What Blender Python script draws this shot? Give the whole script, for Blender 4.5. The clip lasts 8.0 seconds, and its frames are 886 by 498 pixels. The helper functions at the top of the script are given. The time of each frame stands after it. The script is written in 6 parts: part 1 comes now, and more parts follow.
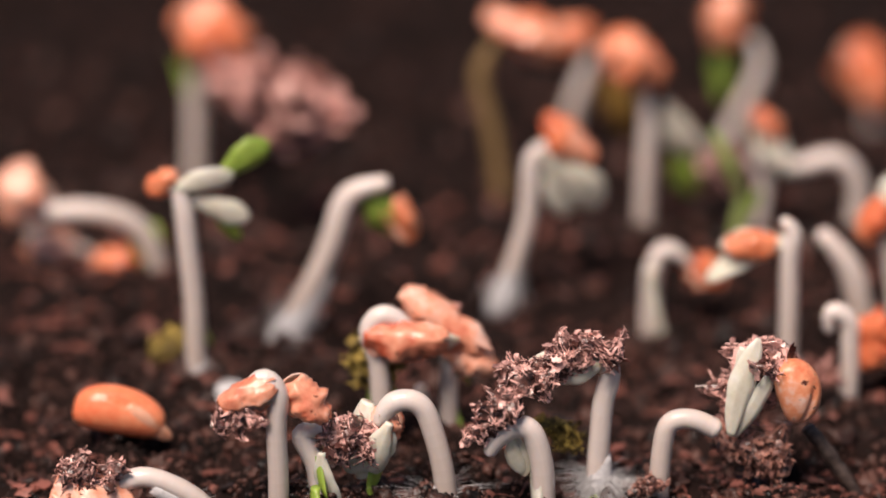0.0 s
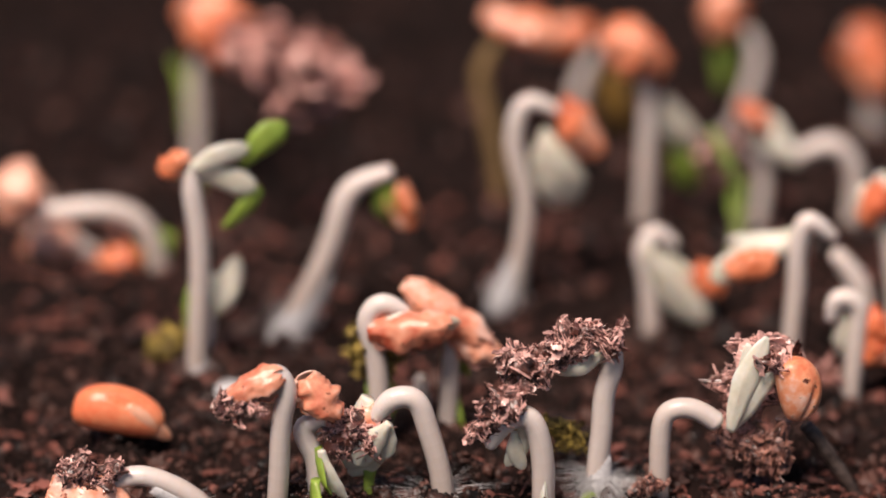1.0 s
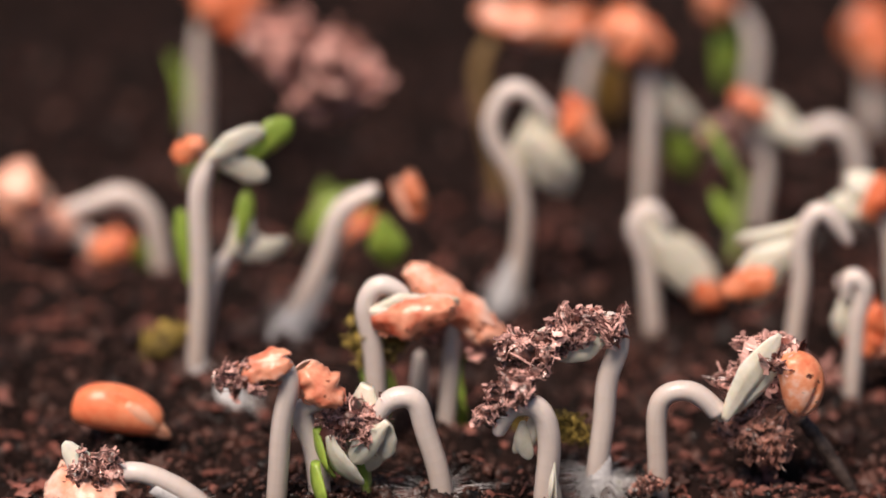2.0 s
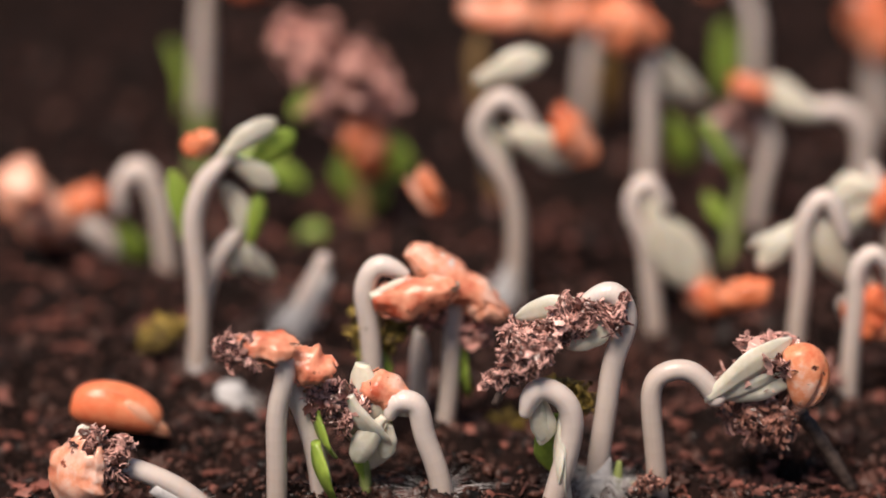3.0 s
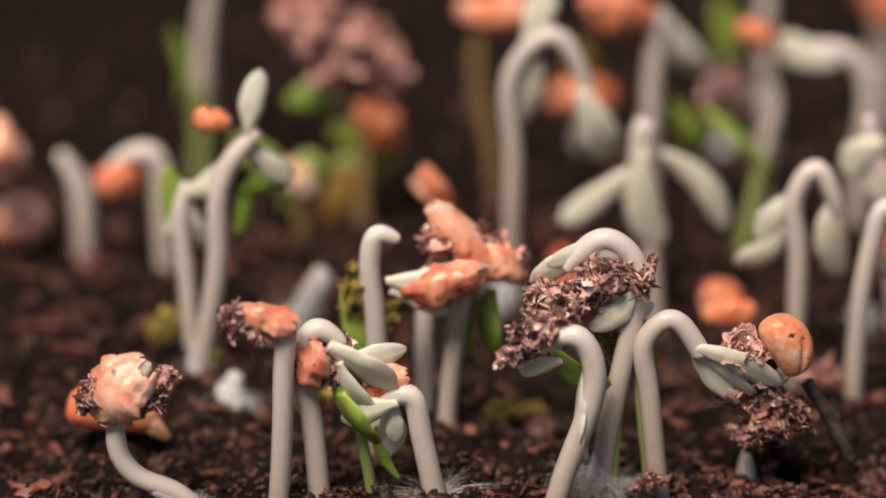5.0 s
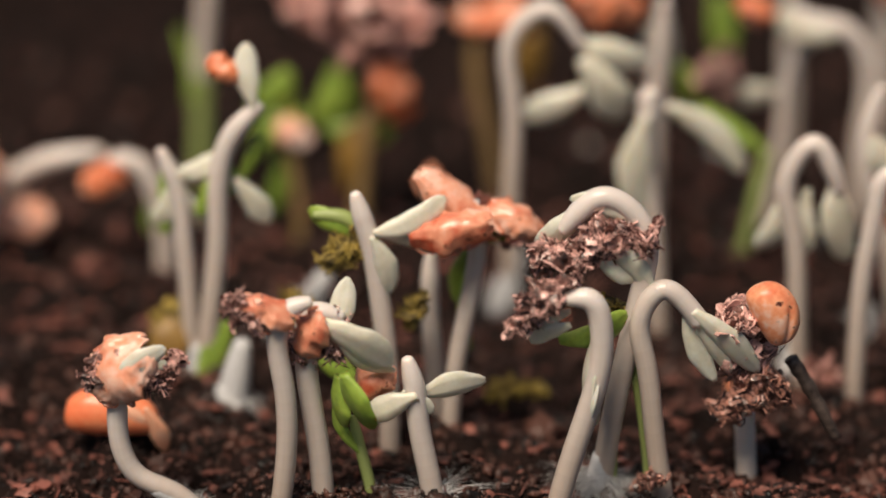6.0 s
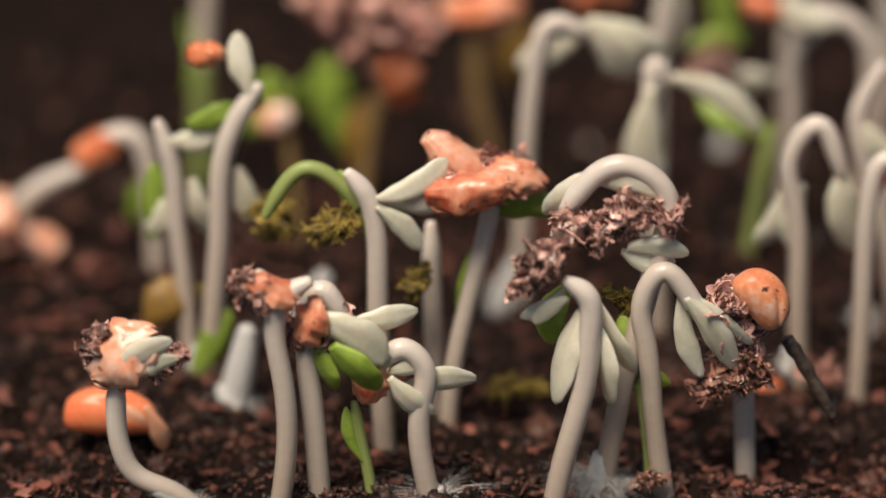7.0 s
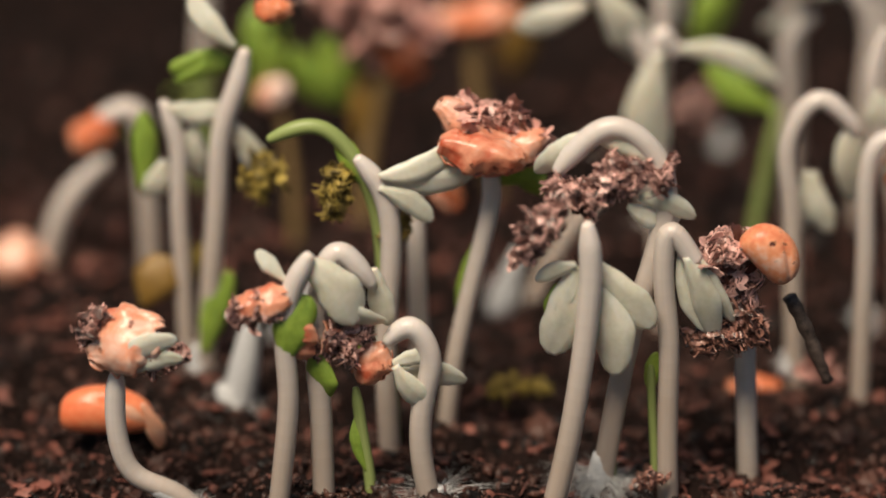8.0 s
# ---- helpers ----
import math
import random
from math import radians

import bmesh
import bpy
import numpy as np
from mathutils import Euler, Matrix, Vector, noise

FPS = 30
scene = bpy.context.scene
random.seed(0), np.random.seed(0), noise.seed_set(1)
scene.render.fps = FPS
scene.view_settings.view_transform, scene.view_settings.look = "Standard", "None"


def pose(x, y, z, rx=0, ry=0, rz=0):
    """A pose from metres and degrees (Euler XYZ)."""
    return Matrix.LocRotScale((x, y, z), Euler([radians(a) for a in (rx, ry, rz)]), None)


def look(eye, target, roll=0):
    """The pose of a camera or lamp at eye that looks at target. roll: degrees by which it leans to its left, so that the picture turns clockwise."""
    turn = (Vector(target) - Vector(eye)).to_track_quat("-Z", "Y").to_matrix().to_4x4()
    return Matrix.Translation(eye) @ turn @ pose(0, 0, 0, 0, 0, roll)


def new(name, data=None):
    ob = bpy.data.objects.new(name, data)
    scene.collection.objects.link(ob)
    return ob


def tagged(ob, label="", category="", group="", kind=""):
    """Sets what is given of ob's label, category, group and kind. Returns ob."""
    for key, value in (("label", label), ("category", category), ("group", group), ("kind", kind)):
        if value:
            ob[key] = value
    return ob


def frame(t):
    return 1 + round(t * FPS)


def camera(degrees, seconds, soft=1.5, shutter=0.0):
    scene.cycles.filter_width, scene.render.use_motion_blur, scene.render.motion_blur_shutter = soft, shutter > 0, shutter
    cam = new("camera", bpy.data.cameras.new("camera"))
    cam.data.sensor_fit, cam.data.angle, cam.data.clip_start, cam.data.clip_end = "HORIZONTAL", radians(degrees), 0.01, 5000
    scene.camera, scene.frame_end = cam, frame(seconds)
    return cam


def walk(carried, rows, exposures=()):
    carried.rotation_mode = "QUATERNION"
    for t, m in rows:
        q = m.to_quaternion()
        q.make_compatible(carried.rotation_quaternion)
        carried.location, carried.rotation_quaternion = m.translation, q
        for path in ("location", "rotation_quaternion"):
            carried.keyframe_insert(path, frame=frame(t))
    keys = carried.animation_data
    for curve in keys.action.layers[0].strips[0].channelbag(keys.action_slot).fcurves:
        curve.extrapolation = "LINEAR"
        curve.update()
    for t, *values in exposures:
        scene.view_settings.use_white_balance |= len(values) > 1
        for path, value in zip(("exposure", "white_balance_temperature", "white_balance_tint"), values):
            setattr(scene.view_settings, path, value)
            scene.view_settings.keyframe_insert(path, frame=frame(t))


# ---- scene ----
MM = 0.001
TILT = 22.0
REACH = 0.13
EYE = (0, -REACH * math.cos(radians(TILT)), REACH * math.sin(radians(TILT)))

# ---- camera: a long macro lens on a stand ----
cam = camera(12, 8.0, soft=1.8)
cam.data.dof.use_dof = True
cam.data.dof.focus_distance = 0.1125
cam.data.dof.aperture_fstop = 34.5
VIEW = look(EYE, (0, 0, 0))
walk(cam, [(0, VIEW), (8, VIEW)], exposures=[(0, 0.17, 6850, 21), (4, 0.05, 6950, 16), (8, -0.10, 7200, 8)])

# ---- daylight ----
world = bpy.data.worlds.new("sky")
scene.world = world
world.use_nodes = True
wn = world.node_tree
sky = wn.nodes.new("ShaderNodeTexSky")
sky.sky_type = "NISHITA"
sky.sun_disc = False
sky.sun_elevation = radians(61)
sky.sun_rotation = radians(209)
wn.links.new(sky.outputs[0], wn.nodes["Background"].inputs[0])
wn.nodes["Background"].inputs[1].default_value = 0.045
sun = new("sun", bpy.data.lights.new("sun", "SUN"))
sun.data.energy = 4.4
sun.data.angle = radians(28)
sun.data.color = (1.0, 0.88, 0.76)
sun.matrix_world = look((-0.40, -0.72, 1.5), (0, 0, 0))


# ---- materials ----
def material(name, light, dark, rough, grain, bump=0.2, sub=0.0, island=0.0, spots=None, gloss=0.5, per_object=0.0, speck=5200, many=0.72, ramp_at=(0.5, 0.98), streak=False, middle=None):
    """light and dark are mixed by coarse and fine noise; grain is the coarse feature size in mm."""
    m = bpy.data.materials.new(name)
    m.use_nodes = True
    nt = m.node_tree
    bs = nt.nodes["Principled BSDF"]
    tc = nt.nodes.new("ShaderNodeTexCoord")
    where = tc.outputs["Object"]
    if per_object:
        info = nt.nodes.new("ShaderNodeObjectInfo")
        shift = nt.nodes.new("ShaderNodeVectorMath")
        shift.operation = "ADD"
        nt.links.new(where, shift.inputs[0])
        nt.links.new(info.outputs["Random"], shift.inputs[1])
        where = shift.outputs[0]

    if streak:
        flat = nt.nodes.new("ShaderNodeVectorMath")
        flat.operation = "MULTIPLY"
        flat.inputs[1].default_value = (1, 1, 0)
        nt.links.new(where, flat.inputs[0])
        where = flat.outputs[0]

    def cloud(scale, detail):
        n = nt.nodes.new("ShaderNodeTexNoise")
        n.inputs["Scale"].default_value = scale
        n.inputs["Detail"].default_value = detail
        n.inputs["Roughness"].default_value = 0.62
        nt.links.new(where, n.inputs["Vector"])
        return n.outputs["Fac"]

    coarse, fine = cloud(1000 / grain, 3), cloud(6000 / grain, 4)
    mixed = nt.nodes.new("ShaderNodeMath")
    mixed.operation = "MULTIPLY_ADD"
    nt.links.new(fine, mixed.inputs[0])
    mixed.inputs[1].default_value = 0.5
    nt.links.new(coarse, mixed.inputs[2])
    fac = mixed.outputs[0]
    if island:
        geo = nt.nodes.new("ShaderNodeNewGeometry")
        add = nt.nodes.new("ShaderNodeMath")
        add.operation = "MULTIPLY_ADD"
        nt.links.new(geo.outputs["Random Per Island"], add.inputs[0])
        add.inputs[1].default_value = island
        off = nt.nodes.new("ShaderNodeMath")
        off.operation = "SUBTRACT"
        nt.links.new(fac, off.inputs[0])
        off.inputs[1].default_value = island / 2
        nt.links.new(off.outputs[0], add.inputs[2])
        fac = add.outputs[0]
    ramp = nt.nodes.new("ShaderNodeValToRGB")
    ramp.color_ramp.elements[0].position, ramp.color_ramp.elements[0].color = ramp_at[0], (*dark, 1)
    ramp.color_ramp.elements[1].position, ramp.color_ramp.elements[1].color = ramp_at[1], (*light, 1)
    if middle:
        stop = ramp.color_ramp.elements.new((ramp_at[0] + ramp_at[1]) / 2)
        stop.color = (*middle, 1)
    nt.links.new(fac, ramp.inputs[0])
    colour = ramp.outputs[0]
    if spots:
        vor = nt.nodes.new("ShaderNodeTexNoise")
        vor.inputs["Scale"].default_value = speck
        vor.inputs["Detail"].default_value = 3
        nt.links.new(where, vor.inputs["Vector"])
        cut = nt.nodes.new("ShaderNodeMapRange")
        cut.inputs["From Min"].default_value, cut.inputs["From Max"].default_value = many, many + 0.05
        nt.links.new(vor.outputs["Fac"], cut.inputs["Value"])
        mix = nt.nodes.new("ShaderNodeMix")
        mix.data_type = "RGBA"
        nt.links.new(cut.outputs[0], mix.inputs["Factor"])
        nt.links.new(colour, mix.inputs["A"])
        mix.inputs["B"].default_value = (*spots, 1)
        colour = mix.outputs["Result"]
    nt.links.new(colour, bs.inputs["Base Color"])
    bs.inputs["Roughness"].default_value = rough
    bs.inputs["Specular IOR Level"].default_value = gloss
    if sub:
        bs.inputs["Subsurface Weight"].default_value = sub
        bs.inputs["Subsurface Radius"].default_value = (1.0, 0.6, 0.4)
        bs.inputs["Subsurface Scale"].default_value = 0.0004
    if bump:
        b = nt.nodes.new("ShaderNodeBump")
        b.inputs["Strength"].default_value = bump
        b.inputs["Distance"].default_value = 0.00006 * grain
        nt.links.new(fac, b.inputs["Height"])
        nt.links.new(b.outputs[0], bs.inputs["Normal"])
    return m


soil_mat = material("soil", (0.018, 0.0084, 0.0068), (0.0018, 0.0014, 0.0012), 0.9, 2.0, 0.9, gloss=0.15)
crumb_mat = material("soil_crumbs", (0.095, 0.041, 0.030), (0.004, 0.0035, 0.0032), 0.45, 0.3, 1.0, island=0.7, gloss=0.4)
fibre_mat = material("soil_fibres", (0.27, 0.095, 0.07), (0.012, 0.006, 0.005), 0.6, 0.5, 0.4, island=0.6)
# Sixteen stem tones, pale at the tip and darker piece by piece below.
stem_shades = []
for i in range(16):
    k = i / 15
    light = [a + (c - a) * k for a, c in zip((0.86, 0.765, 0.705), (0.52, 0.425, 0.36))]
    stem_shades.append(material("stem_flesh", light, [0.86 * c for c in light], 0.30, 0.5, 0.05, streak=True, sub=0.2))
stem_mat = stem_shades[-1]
hair_mat = material("root_down", (0.70, 0.71, 0.71), (0.46, 0.47, 0.48), 0.6, 0.5, 0)
pale_leaf = material("cotyledon_pale", (0.82, 0.79, 0.68), (0.63, 0.61, 0.48), 0.34, 0.9, 0.06, sub=0.3, per_object=1)
green_leaf = material("cotyledon_green", (0.35, 0.50, 0.085), (0.14, 0.235, 0.035), 0.4, 1.1, 0.06, sub=0.2, per_object=1)
old_leaf = material("leaf_ochre", (0.30, 0.17, 0.035), (0.13, 0.075, 0.02), 0.5, 0.8, 0.2, sub=0.1)
coat_mat = material("seed_coat", (0.93, 0.47, 0.33), (0.62, 0.10, 0.04), 0.24, 1.6, 0.3, ramp_at=(0.50, 1.0), gloss=0.65, sub=0.15, spots=(0.08, 0.025, 0.015), per_object=1, many=0.67, middle=(0.86, 0.25, 0.115))
husk_mat = material("husk", (0.95, 0.72, 0.62), (0.60, 0.11, 0.055), 0.28, 2.2, 0.22, ramp_at=(0.53, 0.97), gloss=0.55, sub=0.12, spots=(0.24, 0.07, 0.04), per_object=1, speck=3000, many=0.66, middle=(0.90, 0.38, 0.24))
whole_mat = material("whole_coat", (0.95, 0.64, 0.52), (0.74, 0.19, 0.09), 0.34, 1.1, 0.35, ramp_at=(0.56, 0.98), gloss=0.5, sub=0.12, spots=(0.10, 0.03, 0.02), many=0.64, speck=3800, middle=(0.90, 0.37, 0.20))
green_stem = material("stem_green", (0.36, 0.44, 0.16), (0.20, 0.27, 0.07), 0.42, 0.5, 0.06)
ochre_stem = material("stem_ochre", (0.34, 0.22, 0.10), (0.20, 0.13, 0.05), 0.45, 0.5, 0.06)
tip_mat = material("root_tip", (0.88, 0.50, 0.35), (0.84, 0.33, 0.18), 0.32, 0.6, 0.1, sub=0.12)
lining_mat = material("seed_coat_lining", (0.85, 0.58, 0.46), (0.66, 0.34, 0.25), 0.45, 0.6, 0.2, sub=0.15, per_object=1)
seed_mat = material("seed_skin", (0.95, 0.34, 0.175), (0.86, 0.17, 0.065), 0.28, 0.9, 0.1, sub=0.15, ramp_at=(0.5, 0.95))
# Fibre tones vary per flake; pink ridge highlights are put into the colour.
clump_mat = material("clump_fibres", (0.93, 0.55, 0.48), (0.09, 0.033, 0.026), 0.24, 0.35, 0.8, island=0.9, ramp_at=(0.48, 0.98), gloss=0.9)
petal_mat = material("skin_flakes", (0.88, 0.48, 0.41), (0.17, 0.065, 0.05), 0.3, 0.4, 0.6, island=0.7, gloss=0.7)
dark_clump_mat = material("clump_dark", (0.58, 0.28, 0.21), (0.025, 0.012, 0.010), 0.3, 0.16, 1.0, island=0.6, gloss=0.8)
ochre_mat = material("moss_ochre", (0.58, 0.43, 0.10), (0.08, 0.055, 0.014), 0.6, 0.3, 0.5, island=0.9)
# Near-black core; its bump peaks are paler, ridge highlights put into the colour.
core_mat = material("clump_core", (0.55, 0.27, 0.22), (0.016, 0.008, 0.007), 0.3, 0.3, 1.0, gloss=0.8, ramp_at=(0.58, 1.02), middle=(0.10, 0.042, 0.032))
ochre_core = material("moss_core", (0.24, 0.17, 0.04), (0.02, 0.014, 0.006), 0.6, 0.3, 1.0, gloss=0.3)
twig_mat = material("twig_bark", (0.13, 0.095, 0.08), (0.010, 0.008, 0.008), 0.5, 0.22, 1.0)


# ---- mesh tools ----
def mesh_of(name, verts, faces, mat, smooth=True):
    me = bpy.data.meshes.new(name)
    me.from_pydata([tuple(v) for v in verts], [], [tuple(int(i) for i in f) for f in faces])
    me.update()
    if smooth:
        me.polygons.foreach_set("use_smooth", [True] * len(me.polygons))
    me.materials.append(mat)
    return me


def part(name, me, parent, label=""):
    ob = new(name, me)
    ob.parent = parent
    return tagged(ob, label)


def skin(rings, closed=True):
    """Verts and faces of a tube through equal rings of points, with capped ends."""
    n, k = len(rings), len(rings[0])
    verts = [p for ring in rings for p in ring]
    faces = []
    for i in range(n - 1):
        for j in range(k):
            a, b = i * k + j, i * k + (j + 1) % k
            faces.append((a, b, b + k, a + k))
    faces.append(tuple(range(k - 1, -1, -1)))
    faces.append(tuple(range((n - 1) * k, n * k)))
    return verts, faces


def lattice(seed):
    table = np.random.RandomState(seed).rand(256, 256)

    def value(x, y):
        xi, yi = np.floor(x).astype(int), np.floor(y).astype(int)
        fx, fy = x - xi, y - yi
        fx, fy = fx * fx * (3 - 2 * fx), fy * fy * (3 - 2 * fy)
        a, b = table[xi % 256, yi % 256], table[(xi + 1) % 256, yi % 256]
        c, d = table[xi % 256, (yi + 1) % 256], table[(xi + 1) % 256, (yi + 1) % 256]
        return (a * (1 - fx) + b * fx) * (1 - fy) + (c * (1 - fx) + d * fx) * fy - 0.5

    return value


soil_noise = lattice(4)


def soil_height(x, y):
    """Height of the soil in mm at x, y in mm."""
    x, y = np.asarray(x, float), np.asarray(y, float)
    h = 0.9 * soil_noise(x / 7 + 3, y / 7) + 0.8 * soil_noise(x / 2.3, y / 2.3 + 9)
    h = h + 0.65 * soil_noise(x / 0.9 + 40, y / 0.9) + 0.45 * soil_noise(x / 0.4, y / 0.4 + 70) + 0.2 * soil_noise(x / 0.2 + 90, y / 0.2) - 0.3
    fade = np.clip(1.6 - np.hypot(x, y) / 60, 0, 1)
    return h * fade


# ---- ground: one sheet, fine before the lens and coarse to the horizon ----
def spread(lo, hi, step, far):
    near = list(np.arange(lo, hi, step))
    outer, s = [], step
    p = hi
    while p < far:
        outer.append(p)
        s *= 1.35
        p += s
    outer.append(far)
    inner, s, p = [], step, lo - step
    while p > -far:
        inner.append(p)
        s *= 1.35
        p -= s
    inner.append(-far)
    return np.array(inner[::-1] + near + outer)


def ground():
    xs, ys = spread(-18, 18, 0.11, 400000), spread(-23, 34, 0.13, 400000)
    gx, gy = np.meshgrid(xs, ys)
    gz = soil_height(gx, gy)
    verts = np.stack([gx, gy, gz], -1).reshape(-1, 3) * MM
    w, h = len(xs), len(ys)
    a = (np.arange(h - 1)[:, None] * w + np.arange(w - 1)[None, :]).ravel()
    faces = np.stack([a, a + 1, a + w + 1, a + w], -1)
    ob = new("ground", mesh_of("ground", verts.tolist(), faces.tolist(), soil_mat))
    tagged(ob, "dark moist crumbly potting soil", "soil", kind="structure")


def lump(rng, rough):
    bm = bmesh.new()
    bmesh.ops.create_icosphere(bm, subdivisions=1, radius=1)
    v = np.array([p.co[:] for p in bm.verts])
    f = [[p.index for p in q.verts] for q in bm.faces]
    bm.free()
    return v * (1 + rough * (rng.rand(len(v), 1) - 0.5)), np.array(f)


def turn(rng):
    q = rng.randn(4)
    w, x, y, z = q / np.linalg.norm(q)
    return np.array([[1 - 2 * (y * y + z * z), 2 * (x * y - z * w), 2 * (x * z + y * w)],
                     [2 * (x * y + z * w), 1 - 2 * (x * x + z * z), 2 * (y * z - x * w)],
                     [2 * (x * z - y * w), 2 * (y * z + x * w), 1 - 2 * (x * x + y * y)]])


def flake(rng, length, width, thick):
    """A curled, twisted flake with an uneven outline and four sides."""
    k = 8
    curl, twist = rng.uniform(-1.5, 1.5), rng.uniform(-1.4, 1.4)
    a, p = 0.0, np.zeros(3)
    rings = []
    for i in range(k):
        u = i / (k - 1)
        w = width * (0.3 + 0.7 * math.sin(math.pi * min(0.95, 0.12 + 0.8 * u))) * rng.uniform(0.4, 1.5)
        c, s = math.cos(twist * u), math.sin(twist * u)
        side, up = np.array([-math.sin(a) * s, c, math.cos(a) * s]), np.array([-math.sin(a) * c, -s, math.cos(a) * c])
        mid = p + side * width * rng.uniform(-0.4, 0.4)
        rings.append([mid + side * w + up * thick, mid - side * w + up * thick * 1.6, mid - side * w - up * thick, mid + side * w - up * thick])
        p = p + np.array([math.cos(a), 0, math.sin(a)]) * length / (k - 1)
        a += curl / (k - 1) * rng.uniform(0.3, 1.7)
    v, f = skin(rings)
    v = np.array(v)
    return v - v.mean(0), f


def gather(pieces):
    verts, faces, n = [], [], 0
    for v, f in pieces:
        verts.extend(v.tolist() if hasattr(v, "tolist") else v)
        faces.extend([[int(i) + n for i in q] for q in f])
        n += len(v)
    return verts, faces


def soil_crumbs():
    rng = np.random.RandomState(11)
    lumps = [lump(rng, 1.35) for _ in range(8)]
    pieces = []
    for i in range(4200):
        x, y = rng.uniform(-16, 16), -21 + 46 * rng.rand() ** 1.7
        size = 0.03 + 0.22 * rng.rand() ** 4
        v, f = lumps[i % 8]
        v = (v * rng.uniform(0.6, 1.3, 3)) @ turn(rng).T * size
        pieces.append(((v + [x, y, float(soil_height(x, y)) + size * 0.3]) * MM, f))
    for i in range(9000):
        x, y = rng.uniform(-13.5, 13.5), -20.5 + 14 * rng.rand() ** 1.3
        size = 0.02 + 0.09 * rng.rand() ** 2
        v, f = lumps[i % 8]
        v = (v * rng.uniform(0.6, 1.3, 3)) @ turn(rng).T * size
        pieces.append(((v + [x, y, float(soil_height(x, y)) + size * 0.4]) * MM, f))
    clods = []
    for _ in range(6):
        bm = bmesh.new()
        bmesh.ops.create_icosphere(bm, subdivisions=3, radius=1)
        off = Vector(rng.uniform(0, 60, 3))
        v = np.array([p.co * (1 + 0.75 * noise.fractal(p.co * 1.6 + off, 0.7, 2.1, 4)) for p in bm.verts])
        clods.append((v, [[p.index for p in q.verts] for q in bm.faces]))
        bm.free()
    for i in range(230):
        x, y = rng.uniform(-15, 15), -20.5 + 38 * rng.rand() ** 1.4
        size = 0.16 + 0.34 * rng.rand() ** 2
        v, f = clods[i % 6]
        v = (v * rng.uniform(0.7, 1.2, 3)) @ turn(rng).T * size
        pieces.append(((v + [x, y, float(soil_height(x, y)) - size * 0.15]) * MM, f))
    v, f = gather(pieces)
    tagged(new("soil_crumbs", mesh_of("soil_crumbs", v, f, crumb_mat)), "small dark crumbs of moist soil", "soil", kind="stuff")
    pieces = []
    for i in range(900):
        x, y = rng.uniform(-16, 16), -21 + 40 * rng.rand() ** 1.5
        v, f = flake(rng, rng.uniform(0.2, 1.0), rng.uniform(0.012, 0.045), 0.012)
        r = turn(rng)
        v = v @ r.T * [1, 1, 0.4]
        pieces.append(((v + [x, y, float(soil_height(x, y)) + 0.08]) * MM, f))
    for i in range(125):
        cx, cy, wide = rng.uniform(-14, 14), -20 + 34 * rng.rand() ** 1.3, rng.uniform(0.3, 1.0)
        if i >= 85:
            cx, cy = rng.uniform(6.5, 13), rng.uniform(-19.5, -15)
        for _ in range(16):
            x, y = cx + wide * rng.randn(), cy + wide * rng.randn()
            v, f = flake(rng, rng.uniform(0.12, 0.5), rng.uniform(0.015, 0.06), 0.012)
            v = v @ turn(rng).T * [1, 1, 0.6]
            pieces.append(((v + [x, y, float(soil_height(x, y)) + 0.10]) * MM, f))
    for i in range(460):
        x, y = rng.uniform(-15, 15), -18 + 24 * rng.rand() ** 1.2
        v, f = flake(rng, rng.uniform(0.2, 0.9), rng.uniform(0.06, 0.20), 0.04)
        c, s = math.cos(i * 2.4), math.sin(i * 2.4)
        v = (v * [1, 1, 0.7]) @ np.array([[c, s, 0], [-s, c, 0], [0, 0, 1]])
        pieces.append(((v + [x, y, float(soil_height(x, y)) + 0.12]) * MM, f))
    v, f = gather(pieces)
    tagged(new("soil_fibres", mesh_of("soil_fibres", v, f, fibre_mat, smooth=False)), "reddish-brown peat fibres and bark chips on soil", "fibres", kind="stuff")


def soil_collars():
    """Crumbs pushed up round the foot of every stem."""
    rng = np.random.RandomState(23)
    lumps = [lump(rng, 1.1) for _ in range(6)]
    pieces = []
    for fx, fy, r in feet:
        for i in range(46):
            a, d = rng.uniform(0, math.tau), r * rng.uniform(1.0, 3.2)
            x, y = fx + d * math.cos(a), fy + d * math.sin(a)
            size = rng.uniform(0.04, 0.16)
            v, f = lumps[i % 6]
            v = (v * rng.uniform(0.5, 1.3, 3)) @ turn(rng).T * size
            pieces.append(((v + [x, y, float(soil_height(x, y)) + size * 0.5]) * MM, f))
    v, f = gather(pieces)
    tagged(new("soil_collar", mesh_of("soil_collar", v, f, crumb_mat)), "dark soil crumbs round the feet of sprouts", "soil", kind="stuff")


# ---- kinds of things ----
feet = []


def stem_piece(low, high, gap, mat):
    """One rigid piece of a stem along z, rounded at both ends; low and high are its radii where the next pieces meet it."""
    rings = []
    mid = (low + high) / 2
    profile = [(z * gap, (mid + (high - low) * z) * (1 - 0.0018 * (2 * z) ** 2)) for z in (-0.9, -0.6, -0.35, -0.12, 0.12, 0.35, 0.6, 0.9)]
    a, c = profile[0][1], profile[-1][1]
    bottom = [(-0.9 * gap - k * a, r * a) for k, r in ((0.62, 0.42), (0.45, 0.74), (0.22, 0.92))]
    top = [(0.9 * gap + k * c, r * c) for k, r in ((0.22, 0.92), (0.45, 0.74), (0.62, 0.42))]
    for z, r in bottom + profile + top:
        rings.append([(r * math.cos(j * math.tau / 18), r * math.sin(j * math.tau / 18), z) for j in range(18)])
    v, f = skin(rings)
    return mesh_of("stem_segment", np.array(v) * MM, f, mat)


